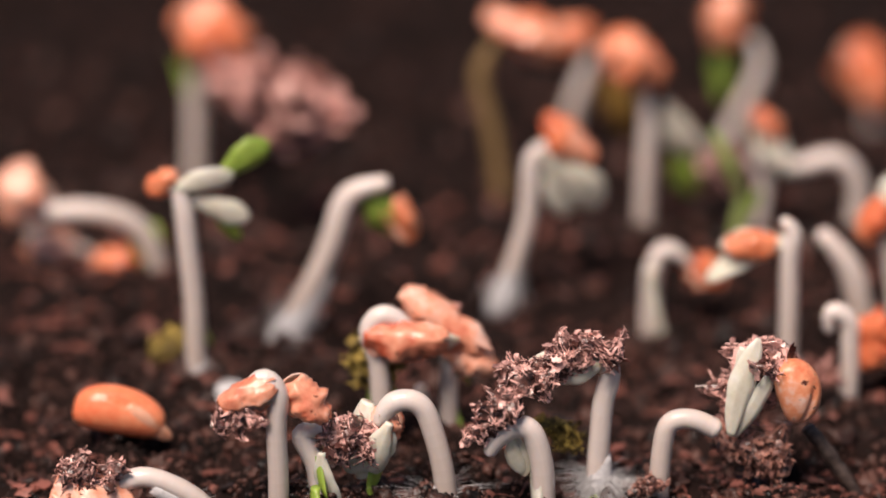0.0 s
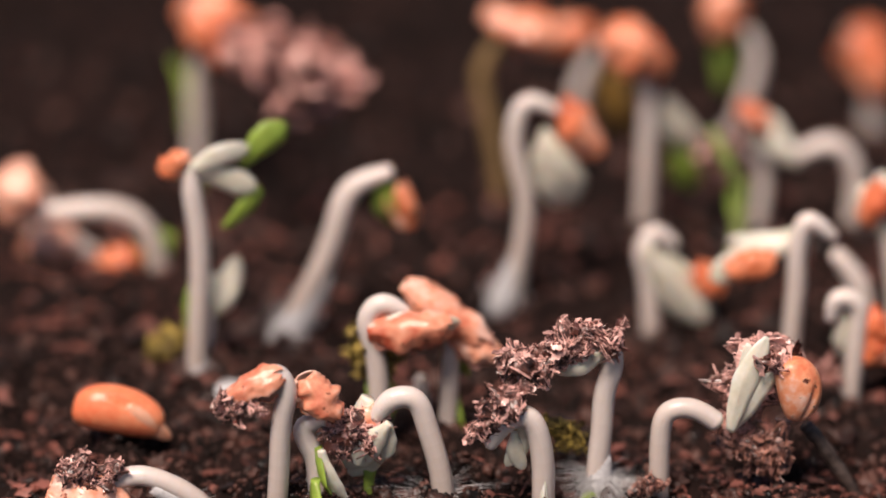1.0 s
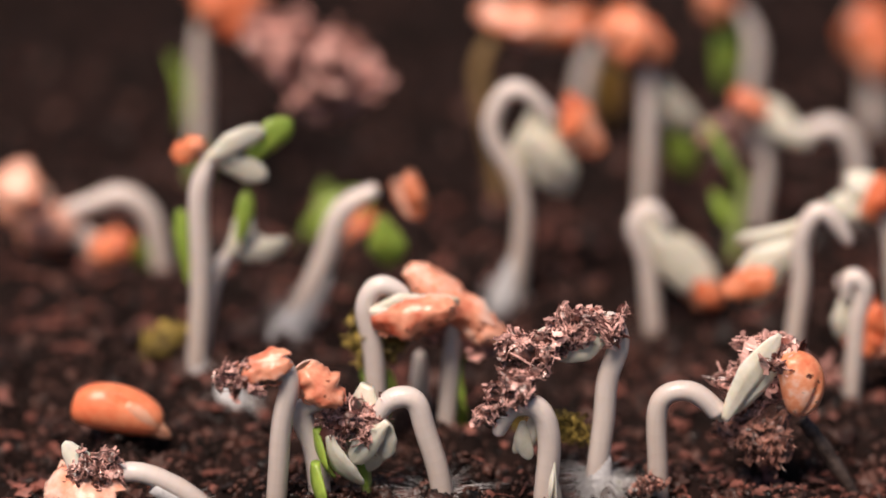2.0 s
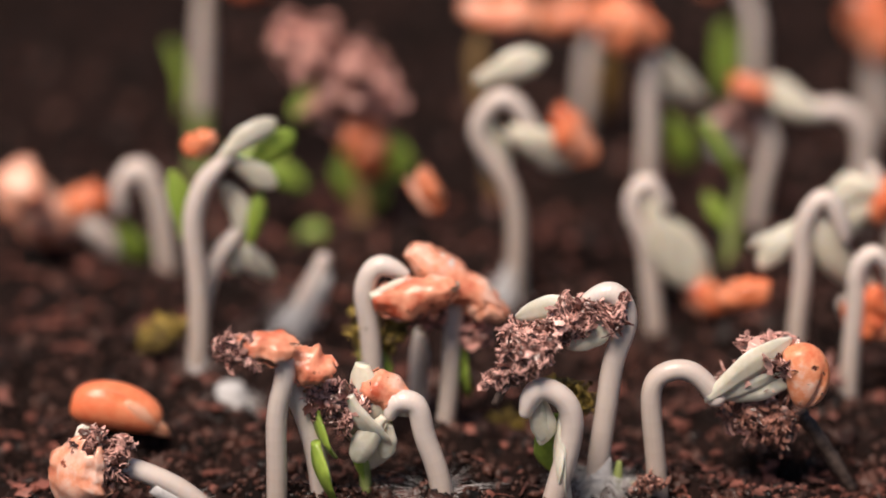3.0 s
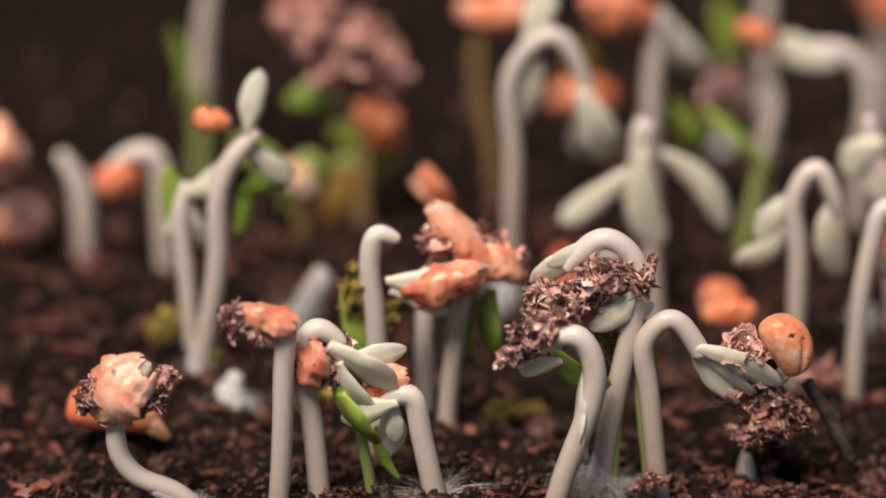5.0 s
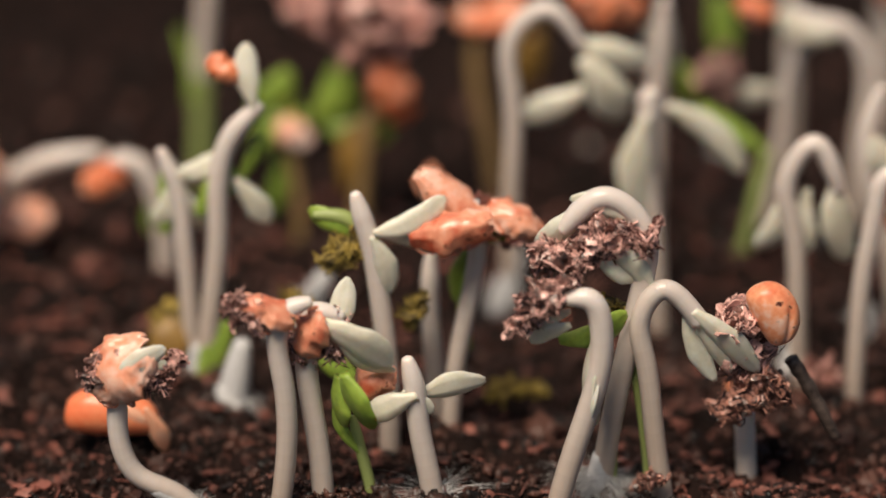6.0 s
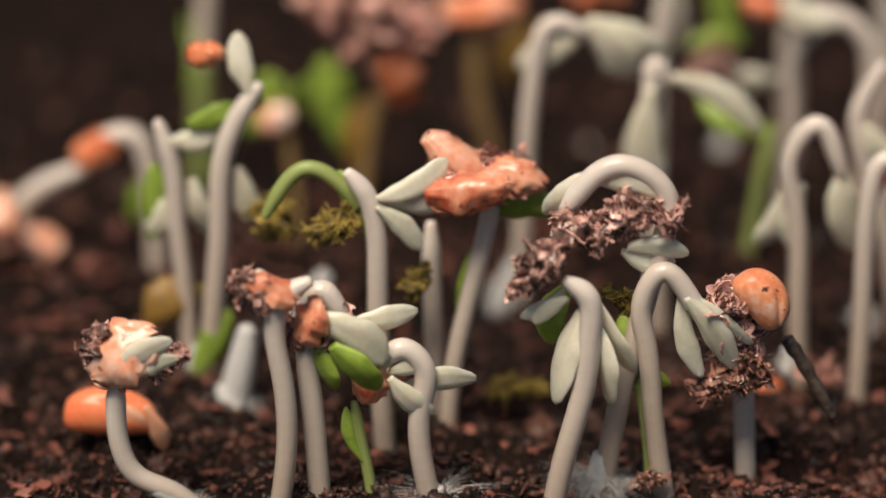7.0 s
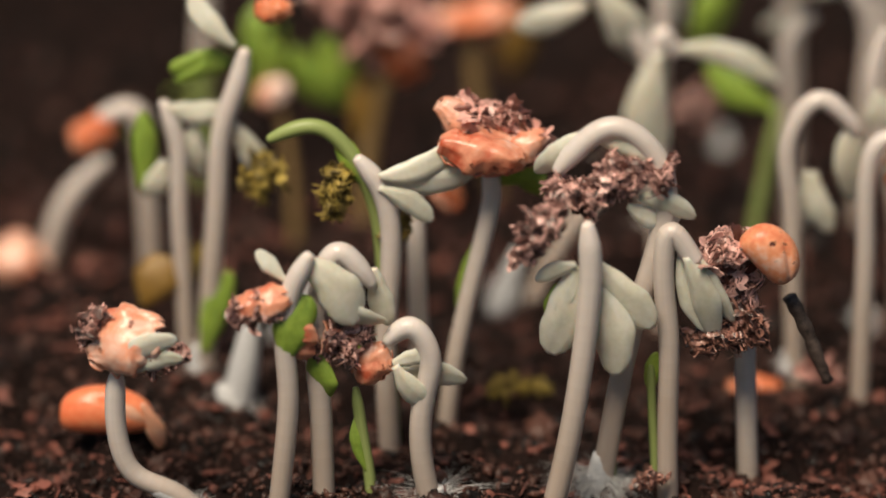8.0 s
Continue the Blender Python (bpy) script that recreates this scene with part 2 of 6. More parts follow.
def sprout(x, y, radius, gap, pieces, label, skins=None):
    ob = new("sprout")
    ob.empty_display_size = 0.001
    ob.matrix_basis = pose(x * MM, y * MM, 0)
    tagged(ob, label, "sprout", group="sprouts in the soil")
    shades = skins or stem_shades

    def girth(i):
        return radius * (1 - 0.38 * max(0, 1 - i / 8) ** 1.8)

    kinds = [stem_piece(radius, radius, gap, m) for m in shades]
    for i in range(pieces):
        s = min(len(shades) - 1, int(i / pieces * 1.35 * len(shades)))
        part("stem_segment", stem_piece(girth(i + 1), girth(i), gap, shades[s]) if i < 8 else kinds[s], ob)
    feet.append((x, y, radius))
    return ob


def root_hairs(owner, x, z, size, count, spray=False, tall=0.7, tilt=0, wide=0.32, top=0.11):
    """White down round the foot of a stem, on a tall tapered root collar; a spray has long loose hairs."""
    rng = np.random.RandomState(int(size * 1000) % 9999)
    pieces = []

    def collar(h):
        return size * (wide - (wide - top) * h ** 0.8)

    for i in range(count * 2):
        h = 0.5 * rng.rand() if spray else rng.rand() ** 1.3
        a, lift = rng.uniform(0, math.tau), rng.uniform(-0.35, 0.5)
        d = np.array([math.cos(a) * math.cos(lift), math.sin(a) * math.cos(lift), math.sin(lift)])
        length = size * (0.2 + 1.0 * rng.rand() ** 1.8) if spray else size * (0.06 + 0.42 * rng.rand() ** 2) * (1.2 - h)
        start = np.array([x, 0, z]) + np.array([math.cos(a), math.sin(a), 0]) * collar(h) * 0.8 + np.array([0, 0, h * tall * size])
        side = np.cross(d, [0, 0, 1.0])
        side /= np.linalg.norm(side) + 1e-9
        up = np.cross(side, d)
        wave = rng.uniform(-0.25, 0.25)
        rings = []
        for u in (0, 0.35, 0.7, 1.0):
            p = start + d * length * u + side * wave * length * u * u + np.array([0, 0, -0.3 * length * u * u])
            ww = 0.0055 * (1 - 0.7 * u)
            rings.append([p + side * ww, p - side * ww * 0.5 + up * ww, p - side * ww * 0.5 - up * ww])
        pieces.append(skin(rings))
    rings = [[np.array([x + collar(max(0, h)) * math.cos(j * math.tau / 16) * rng.uniform(0.93, 1.07), collar(max(0, h)) * math.sin(j * math.tau / 16), z + h * tall * size])
              for j in range(16)] for h in (-0.5, -0.2, 0, 0.2, 0.4, 0.6, 0.8, 1.0)]
    pieces.append(skin(rings))
    v, f = gather([(np.array(a), b) for a, b in pieces])
    v = np.array(v) - [x, 0, z]
    ob = part("root_hairs", mesh_of("root_hairs", v * MM, f, hair_mat), owner, "fine white root down at the stem foot")
    ob.matrix_basis = pose(x * MM, 0, z * MM, 0, tilt, 0)
    return ob


def shell(length, width, mat, name):
    """A seed: a plump tear drop along x, with a furrow that runs from its back to its tip."""
    rings, n, k = [], 34, 56
    for i in range(n):
        u = 0.004 + 0.992 * i / (n - 1)
        r = math.sin(math.pi * u) ** 0.62 * (1.0 - 0.22 * (u - 0.35))
        cx = -length / 2 * math.cos(math.pi * u)
        ring = []
        for j in range(k):
            a = j * math.tau / k
            mid = 5.7 - 1.3 * max(0, u - 0.38) / 0.62
            cut = math.exp(-((a - mid) / 0.14) ** 2) * 0.24 * max(0, min(1, (u - 0.38) * 5))
            q = r * (1 - cut)
            ring.append((cx, q * width * 0.42 * math.sin(a), q * width / 2 * math.cos(a) - 0.06 * width * math.cos(math.pi * u * 2)))
        rings.append(ring)
    v, f = skin(rings)
    return mesh_of(name, np.array(v) * MM, f, mat)


def valve(rng, length, width, open_by, n=20, k=18):
    """One half of a split seed coat, hinged at its narrow end: a thin wrinkled boat with a ragged, curled rim."""
    shift = Vector((rng.uniform(0, 40), rng.uniform(0, 40), 0))
    flare, sag = rng.uniform(0.05, 0.30), rng.uniform(-0.25, 0.25)
    thick = 0.035 * width
    grid = []
    for i in range(n):
        row = []
        for j in range(k):
            v = 2 * j / (k - 1) - 1
            u = 0.02 + (0.93 + 0.22 * noise.noise(Vector((v * 3.2, 7, 0)) + shift)) * i / (n - 1)
            u = min(u, 0.985)
            rag = 1 + 0.34 * noise.fractal(Vector((u * 5, 2.0 * (1 if v > 0 else -1), 3)) + shift, 0.8, 2.1, 3)
            w = width * 0.5 * math.sin(math.pi * (0.06 + 0.9 * u)) ** 0.62 * (rag if abs(v) > 0.5 else 1 + (rag - 1) * abs(v))
            a = v * 1.42
            x = length * (u - 0.5)
            y = w * math.sin(a) * (1 + flare * max(0, abs(v) - 0.7))
            z = 0.92 * w * math.cos(a) + 0.15 * width * noise.fractal(Vector((u * 1.7, v * 0.9, 5)) + shift, 0.9, 2.1, 2)
            crease = max(0, 1 - 6 * abs(noise.noise(Vector((u * 1.5, v * 2.7, 9)) + shift)))
            z -= 0.05 * width * crease + sag * width * (u - 0.4) ** 2
            ang = open_by * u
            row.append(np.array([x, y, z * math.cos(ang) + 0.9 * (x + length / 2) * math.sin(ang)]))
        grid.append(row)
    g = np.array(grid)
    du, dv = np.gradient(g, axis=0), np.gradient(g, axis=1)
    nrm = np.cross(du, dv)
    nrm /= np.linalg.norm(nrm, axis=2, keepdims=True) + 1e-9
    inner = g - nrm * thick
    verts = g.reshape(-1, 3).tolist() + inner.reshape(-1, 3).tolist()
    faces, m = [], n * k
    for i in range(n - 1):
        for j in range(k - 1):
            q = i * k + j
            faces.append((q, q + k, q + k + 1, q + 1))
    half = len(faces)
    faces += [tuple(m + c for c in reversed(q)) for q in faces[:half]]
    rim = [j for j in range(k)] + [i * k + k - 1 for i in range(1, n)] + [(n - 1) * k + j for j in range(k - 2, -1, -1)] + [i * k for i in range(n - 2, 0, -1)]
    for q, w in zip(rim, rim[1:] + rim[:1]):
        faces.append((q, w, w + m, q + m))
    return verts, faces, half


def split_coat(owner, length, width, mat, back, label):
    """Two wrinkled half shells that gape from a common hinge, pale within, the lower one torn shorter."""
    rng = np.random.RandomState(int(length * 517 + width * 733) % 9973)
    gape = rng.uniform(0.16, 0.34)
    tip = rng.uniform(0.5, 1.15)
    made = None
    for sign, long, gap in ((1, 1.0, gape * 0.6), (-1, rng.uniform(0.7, 0.95), gape)):
        v, f, half = valve(rng, length * long, width, gap)
        v = np.array(v) * [1, 1, sign] + [length * (long - 1) / 2, 0, 0]
        c, q = math.cos(tip), math.sin(tip)
        v = v @ np.array([[1, 0, 0], [0, c, q], [0, -q, c]])
        v[:, 0] *= back
        me = mesh_of("seed_coat", v * MM, [tuple(reversed(p)) if sign * back < 0 else p for p in f], mat)
        me.materials.append(lining_mat)
        me.polygons.foreach_set("material_index", [1 if half <= i < 2 * half else 0 for i in range(len(f))])
        if made:
            part("coat_half", me, made, "torn lower half of the seed coat")
        else:
            made = part("seed_coat", me, owner, label)
    return made


def seed_coat(owner, length, width, back=1):
    return split_coat(owner, length, width, coat_mat, back, "torn orange-pink seed coat")


def full_coat(owner, length, width):
    return part("seed_coat", shell(length, width, whole_mat, "seed_coat"), owner, "whole speckled orange seed coat")


def husk(owner, length, width):
    return split_coat(owner, length * 1.05, width * 1.12, husk_mat, 1, "crumpled split orange seed coat, pale inside")


def cotyledon(owner, length, width, mat):
    """A fleshy spoon-shaped seed leaf that runs along x from its narrow foot, bent and creased in its own way."""
    rng = np.random.RandomState(int(length * 1931 + width * 577) % 9973 + len(owner.children))
    rings, n, k = [], 26, 22
    bend, curl, twist = rng.uniform(-0.10, 0.10), rng.uniform(0.04, 0.20), rng.uniform(-0.35, 0.35)
    ph, blunt = rng.uniform(0, math.tau, 3), rng.uniform(1.05, 1.5)
    side = rng.uniform(-0.18, 0.18)
    for i in range(n):
        u = i / (n - 1)
        w = width / 2 * (0.22 + 0.78 * math.sin(math.pi * min(1, u ** blunt * 0.95 + 0.02)) ** 0.75) * (1 if u < 0.92 else 1 - 4.6 * (u - 0.92))
        w *= 1 + 0.05 * math.sin(9 * u + ph[0]) + 0.03 * math.sin(19 * u + ph[1])
        t = width * 0.12 * (1 - 0.5 * u)
        ring = []
        for j in range(k):
            a = j * math.tau / k
            z, y = w * math.cos(a), t * math.sin(a)
            q = z / (w + 1e-9)
            y += -0.13 * width * (1 - q * q) * math.sin(math.pi * u) + curl * length * u * u
            y += 0.02 * width * math.sin(8 * u + ph[2]) * q
            y += 0.07 * width * math.exp(-((q - side) / 0.20) ** 2) * min(1, 3 * u) * (1 - 0.6 * u) * (1 if math.sin(a) < 0 else 0.4)
            s, c = math.sin(twist * u), math.cos(twist * u)
            ring.append((u * length, y * c - z * s, z * c + y * s + bend * length * math.sin(math.pi * u)))
        rings.append(ring)
    v, f = skin(rings)
    return part("cotyledon", mesh_of("cotyledon", np.array(v) * MM, f, mat), owner)


def strip(points, wide, thick, facing):
    """A flat fibre with four sides through the points."""
    rings = []
    for i, p in enumerate(points):
        along = points[min(i + 1, len(points) - 1)] - points[max(i - 1, 0)]
        side = np.cross(along, facing[i])
        side /= np.linalg.norm(side) + 1e-9
        up = np.cross(side, along)
        up /= np.linalg.norm(up) + 1e-9
        w = wide * (0.35 + 0.65 * math.sin(math.pi * (0.1 + 0.8 * i / (len(points) - 1))))
        rings.append([p + side * w + up * thick, p - side * w + up * thick, p - side * w - up * thick, p + side * w - up * thick])
    return skin(rings)


def soil_clump(length, width, count, dark, label):
    """A lumpy wet core matted with fibres that lie along it, with torn flakes, crumbs and loose strands."""
    rng = np.random.RandomState(int(length * 777 + width * 31))
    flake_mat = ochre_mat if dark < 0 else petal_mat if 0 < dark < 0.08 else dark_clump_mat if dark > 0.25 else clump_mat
    petals = flake_mat is petal_mat
    spine, girth = [], []
    wedge = rng.choice([-1, 1])
    for i in range(8):
        u = i / 7 - 0.5
        spine.append(np.array([u * length * 0.84, rng.uniform(-0.1, 0.1) * width, rng.uniform(-0.2, 0.2) * width + 0.25 * width * (0.25 - u * u)]))
        girth.append(rng.uniform(0.5, 1.15) * (1 + 0.5 * wedge * u))
    spine, girth = np.array(spine), np.array(girth)
    shift = Vector((rng.uniform(0, 50), rng.uniform(0, 50), 0))

    def surface(u, a, lift=1.0):
        """A point of the core and the way out of it, at u along the spine and the angle a round it."""
        c = np.array([np.interp(u * 7, range(8), spine[:, i]) for i in range(3)])
        r = width * (0.30 if petals else 0.46) * math.sin(math.pi * (0.05 + 0.90 * min(1, max(0, u)))) ** 0.55 * float(np.interp(u * 7, range(8), girth))
        d = np.array([0, 0.8 * math.cos(a), math.sin(a)])
        q = c + d * r
        swell = 1 + (1.7 if petals else 0.9) * noise.fractal(Vector(q / width * 3.4) + shift, 0.75, 2.1, 4)
        swell -= 0.35 * max(0, 1 - 5 * abs(noise.noise(Vector(q / width * 2.6) - shift)))
        return c + d * r * max(0.15, swell) * lift, d

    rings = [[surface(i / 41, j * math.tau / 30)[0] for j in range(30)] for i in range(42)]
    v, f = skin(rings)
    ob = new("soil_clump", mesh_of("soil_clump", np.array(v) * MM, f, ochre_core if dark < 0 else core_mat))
    tagged(ob, label, "soil clump", group="soil clumps on sprouts")
    pieces = []
    for i in range(int(count * (0.5 if petals else 1.7))):
        u, a = rng.uniform(0.02, 0.98), rng.uniform(0, math.tau)
        if noise.noise(Vector((u * 5, a, 3)) + shift) < -0.12:
            continue
        heading = rng.normal(0, 0.7) + (math.pi if rng.rand() < 0.5 else 0)
        reach = width * (0.2 + 0.9 * rng.rand() ** 1.8)
        off, rise = rng.uniform(-0.01, 0.03), max(0, rng.uniform(-0.12, 0.10)) if rng.rand() < 0.9 else 0.2
        line, facing = [], []
        for k in range(9):
            p, d = surface(u, a)
            line.append(p + d * width * (off + rise * (k / 8) ** 2))
            facing.append(d)
            u = min(1, max(0, u + math.cos(heading) * reach / 8 / length))
            a += math.sin(heading) * reach / 8 / (0.4 * width)
            heading += rng.uniform(-0.6, 0.6)
        pieces.append(strip(line, width * (0.006 + 0.022 * rng.rand() ** 2), 0.006 * width, facing))
    for i in range(int(count * (1.5 if petals else 0.6))):
        p, d = surface(rng.uniform(0, 1), rng.uniform(0, math.tau), rng.uniform(0.92, 1.03))
        d = d / (np.linalg.norm(d) + 1e-9)
        big = rng.rand() ** 2.0 if rng.rand() < 0.95 else rng.uniform(0.9, 1.5)
        big *= 1.7 if petals else 1
        if rng.rand() < 0.45 and not petals:
            v, f = lump(rng, 1.3)
            v = (v * rng.uniform(0.35, 1.4, 3)) @ turn(rng).T * (0.015 + 0.06 * big) * width
        else:
            v, f = flake(rng, (0.08 + 0.30 * big) * width, (0.02 + rng.uniform(0.02, 0.09) * big) * width, 0.006 * width)
            along = np.cross(d, rng.randn(3))
            along /= np.linalg.norm(along)
            v = v @ np.array([along, np.cross(d, along), d])
        pieces.append((v + p, f))
    for i in range(0 if petals else 30 + count // 8):
        p, d = surface(rng.uniform(0.05, 0.95), rng.uniform(0, math.tau), 1.03)
        d = d / (np.linalg.norm(d) + 1e-9)
        v, f = flake(rng, rng.uniform(0.2, 0.5) * width, rng.uniform(0.04, 0.11) * width, 0.008 * width)
        along = np.cross(d, np.cross([1, 0, 0], d) + 0.5 * rng.randn(3))
        along /= np.linalg.norm(along)
        pieces.append((v @ np.array([along, np.cross(d, along), d]) + p, f))
    for i in range(34 if petals else 0):
        p, d = surface(rng.uniform(0, 1), rng.uniform(0, math.tau), rng.uniform(0.9, 1.9))
        v, f = flake(rng, rng.uniform(0.3, 0.62) * max(width, 1.2), rng.uniform(0.07, 0.17) * max(width, 1.2), 0.02 * width)
        pieces.append((v @ turn(rng).T + p, f))
    v, f = gather([(np.array(a), b) for a, b in pieces])
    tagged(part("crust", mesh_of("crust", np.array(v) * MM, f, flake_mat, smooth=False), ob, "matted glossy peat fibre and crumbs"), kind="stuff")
    for i in range(12):
        p, d = surface(rng.uniform(0.05, 0.95), rng.uniform(0, math.tau), 0.95)
        v, f = flake(rng, rng.uniform(0.3, 0.75) * width, rng.uniform(0.008, 0.022) * width, 0.010 * width)
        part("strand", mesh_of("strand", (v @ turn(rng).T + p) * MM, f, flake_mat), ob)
    return ob


def twig(length, width, label):
    rng = np.random.RandomState(5)
    rings = []
    for i in range(15):
        u = i / 14
        r = width / 2 * (0.75 + 0.3 * rng.rand()) * (1.1 - 0.35 * u)
        rings.append([((u - 0.5) * length, r * math.cos(j * math.tau / 9) * rng.uniform(0.85, 1.1), r * math.sin(j * math.tau / 9) + 0.012 * length * math.sin(u * 5)) for j in range(9)])
    v, f = skin(rings)
    return tagged(new("twig", mesh_of("twig", np.array(v) * MM, f, twig_mat)), label, "twig")


def loose_seed(length, width, label):
    ob = tagged(new("seed", shell(length, width, seed_mat, "seed")), label, "seed")
    rings = []
    for i in range(13):
        u = i / 12
        r = 0.18 * width * math.sin(math.pi * (0.06 + 0.88 * u)) ** 0.6
        cx, cy, cz = length * (0.06 + 0.46 * u - 0.03 * u * u), width * (-0.27 + 0.19 * u), width * (0.30 - 0.46 * u)
        rings.append([(cx + 0.5 * r * math.sin(j * 0.5236), cy + r * math.cos(j * 0.5236), cz + r * math.sin(j * 0.5236)) for j in range(12)])
    v, f = skin(rings)
    part("root_tip", mesh_of("root_tip", np.array(v) * MM, f, tip_mat), ob, "pale pink emerging root tip")
    return ob


ground()
soil_crumbs()
creeper = sprout(-6.67, -18, 0.28, 0.08, 86, 'pale sprout creeping from soil, orange split seed coat')
root_hairs(creeper, 0.0, -0.36, 1.0, 420, tall=1.35, tilt=-52, wide=0.34, top=0.27)
creeper_coat_a = husk(creeper, 2.22, 1.48)
creeper_leaf_b = cotyledon(creeper, 1.78, 0.74, pale_leaf)
creeper_leaf_c = cotyledon(creeper, 1.63, 0.59, pale_leaf)
post = sprout(-4.42, -18.53, 0.28, 0.08, 106, 'slender white sprout with orange seed coat and soil')
post_coat_a = husk(post, 1.65, 0.8)
post_leaf_b = cotyledon(post, 1.11, 0.47, pale_leaf)
twin = sprout(-3.3, -17.83, 0.3, 0.09, 114, 'white hooked sprout opening pale cotyledons')
twin_coat_a = husk(twin, 1.41, 0.97)
twin_leaf_b = cotyledon(twin, 2.2, 1.2, pale_leaf)
twin_leaf_c = cotyledon(twin, 1.78, 0.74, pale_leaf)
twin_leaf_d = cotyledon(twin, 1.78, 0.68, pale_leaf)
twin_leaf_e = cotyledon(twin, 1.49, 0.92, green_leaf)
twin_leaf_f = cotyledon(twin, 1.78, 1.11, green_leaf)
arch = sprout(-0.02, -17.83, 0.3, 0.09, 88, 'white arched sprout over fuzzy root hairs')
root_hairs(arch, -0.1, -0.12, 1.75, 420, True, tall=0.25, wide=0.10, top=0.08)
arch_coat_a = husk(arch, 1.3, 0.85)
arch_leaf_b = cotyledon(arch, 1.63, 0.74, pale_leaf)
arch_leaf_c = cotyledon(arch, 1.86, 0.77, pale_leaf)
arch_leaf_d = cotyledon(arch, 1.04, 0.53, pale_leaf)
pair_l = sprout(-1.73, -13.8, 0.29, 0.09, 118, 'pale sprout lifting an orange seed coat')
pair_l_coat_a = husk(pair_l, 2.31, 0.99)
pair_l_leaf_b = cotyledon(pair_l, 2.16, 0.77, pale_leaf)
pair_l_leaf_c = cotyledon(pair_l, 1.77, 0.65, pale_leaf)
pair_l_leaf_d = cotyledon(pair_l, 2.31, 0.71, green_leaf)
pair_l_leaf_e = cotyledon(pair_l, 2.47, 0.9, pale_leaf)
pair_r = sprout(0.16, -13.04, 0.26, 0.08, 129, 'white sprout with split orange seed coats')
pair_r_coat_a = husk(pair_r, 2.88, 0.93)
pair_r_coat_b = husk(pair_r, 1.71, 0.85)
pair_r_leaf_c = cotyledon(pair_r, 1.71, 0.56, green_leaf)
pair_r_leaf_d = cotyledon(pair_r, 2.95, 0.47, green_leaf)
pair_r_leaf_e = cotyledon(pair_r, 1.87, 1.12, green_leaf)
behind = sprout(-0.62, -11.69, 0.27, 0.12, 69, 'plain white sprout stem among others')
hook = sprout(2.7, -18.18, 0.31, 0.09, 106, 'white hooked sprout with drooping pale cotyledons')
hook_leaf_a = cotyledon(hook, 1.41, 0.53, pale_leaf)
hook_leaf_b = cotyledon(hook, 1.18, 0.5, pale_leaf)
hook_leaf_c = cotyledon(hook, 2.74, 1.18, pale_leaf)
hook_leaf_d = cotyledon(hook, 2.81, 1.18, pale_leaf)
hook_leaf_e = cotyledon(hook, 2.44, 0.98, pale_leaf)
hook_leaf_f = cotyledon(hook, 1.92, 0.89, green_leaf)
roof = sprout(4.11, -16.68, 0.3, 0.09, 165, 'tall white sprout arched under a fibrous soil roof')
root_hairs(roof, 0.12, -0.35, 1.4, 340, True, tall=0.8, tilt=4, wide=0.36, top=0.17)
roof_leaf_a = cotyledon(roof, 1.5, 0.6, pale_leaf)
roof_leaf_b = cotyledon(roof, 1.65, 0.66, pale_leaf)
roof_leaf_c = cotyledon(roof, 2.25, 0.69, pale_leaf)
roof_leaf_d = cotyledon(roof, 1.73, 0.75, pale_leaf)
bow = sprout(5.9, -17.03, 0.28, 0.09, 117, 'white bow-shaped sprout pulling pale cotyledons from its coat')
bow_leaf_a = cotyledon(bow, 2.7, 0.74, pale_leaf)
bow_leaf_b = cotyledon(bow, 2.32, 0.54, pale_leaf)
bow_leaf_c = cotyledon(bow, 2.47, 0.6, pale_leaf)
bow_coat_d = full_coat(bow, 1.8, 1.26)
east = sprout(9.99, -8.68, 0.28, 0.12, 94, 'white hooked sprout with hanging cotyledons')
root_hairs(east, 0, -0.09, 0.89, 200)
east_leaf_a = cotyledon(east, 2.67, 0.97, pale_leaf)
east_leaf_b = cotyledon(east, 1.94, 0.81, pale_leaf)
east_leaf_c = cotyledon(east, 1.94, 0.74, pale_leaf)
east_coat_d = seed_coat(east, 1.62, 0.89)
edge = sprout(11.66, -10.1, 0.27, 0.12, 83, 'white sprout bending with a pale cotyledon')
edge_leaf_a = cotyledon(edge, 1.92, 0.96, pale_leaf)
edge_coat_b = seed_coat(edge, 1.92, 1.44)
snake = sprout(12.92, 1.93, 0.31, 0.2, 59, 'white s-shaped sprout tipped with orange seed coat')
snake_leaf_a = cotyledon(snake, 1.95, 1.1, pale_leaf)
snake_coat_b = seed_coat(snake, 1.33, 0.8)
small = sprout(9.95, 2.41, 0.24, 0.18, 52, 'small pale sprout with soil at its tip')
small_leaf_a = cotyledon(small, 1.6, 0.75, pale_leaf)
tower = sprout(6.29, 1.93, 0.29, 0.23, 48, 'tall white sprout under an orange seed coat')
root_hairs(tower, -0.03, -0.1, 0.8, 120)
tower_coat_a = seed_coat(tower, 2.39, 1.68)
tower_leaf_b = cotyledon(tower, 2.3, 1.1, pale_leaf)
tower_leaf_c = cotyledon(tower, 1.95, 0.89, green_leaf)
drooper = sprout(6.18, -4.46, 0.29, 0.19, 61, 'white sprout with long hanging pale cotyledons')
drooper_leaf_a = cotyledon(drooper, 3.1, 1.14, pale_leaf)
drooper_leaf_b = cotyledon(drooper, 2.85, 0.81, pale_leaf)
drooper_leaf_c = cotyledon(drooper, 3.19, 0.84, pale_leaf)
drooper_coat_d = seed_coat(drooper, 1.34, 1.01, -1)
swan = sprout(2.06, -3.14, 0.28, 0.21, 65, 'tall pale sprout with a swan-neck bend')
root_hairs(swan, -0.2, -0.2, 1.36, 300, tall=1.1, tilt=16)
swan_leaf_a = cotyledon(swan, 2.38, 1.27, pale_leaf)
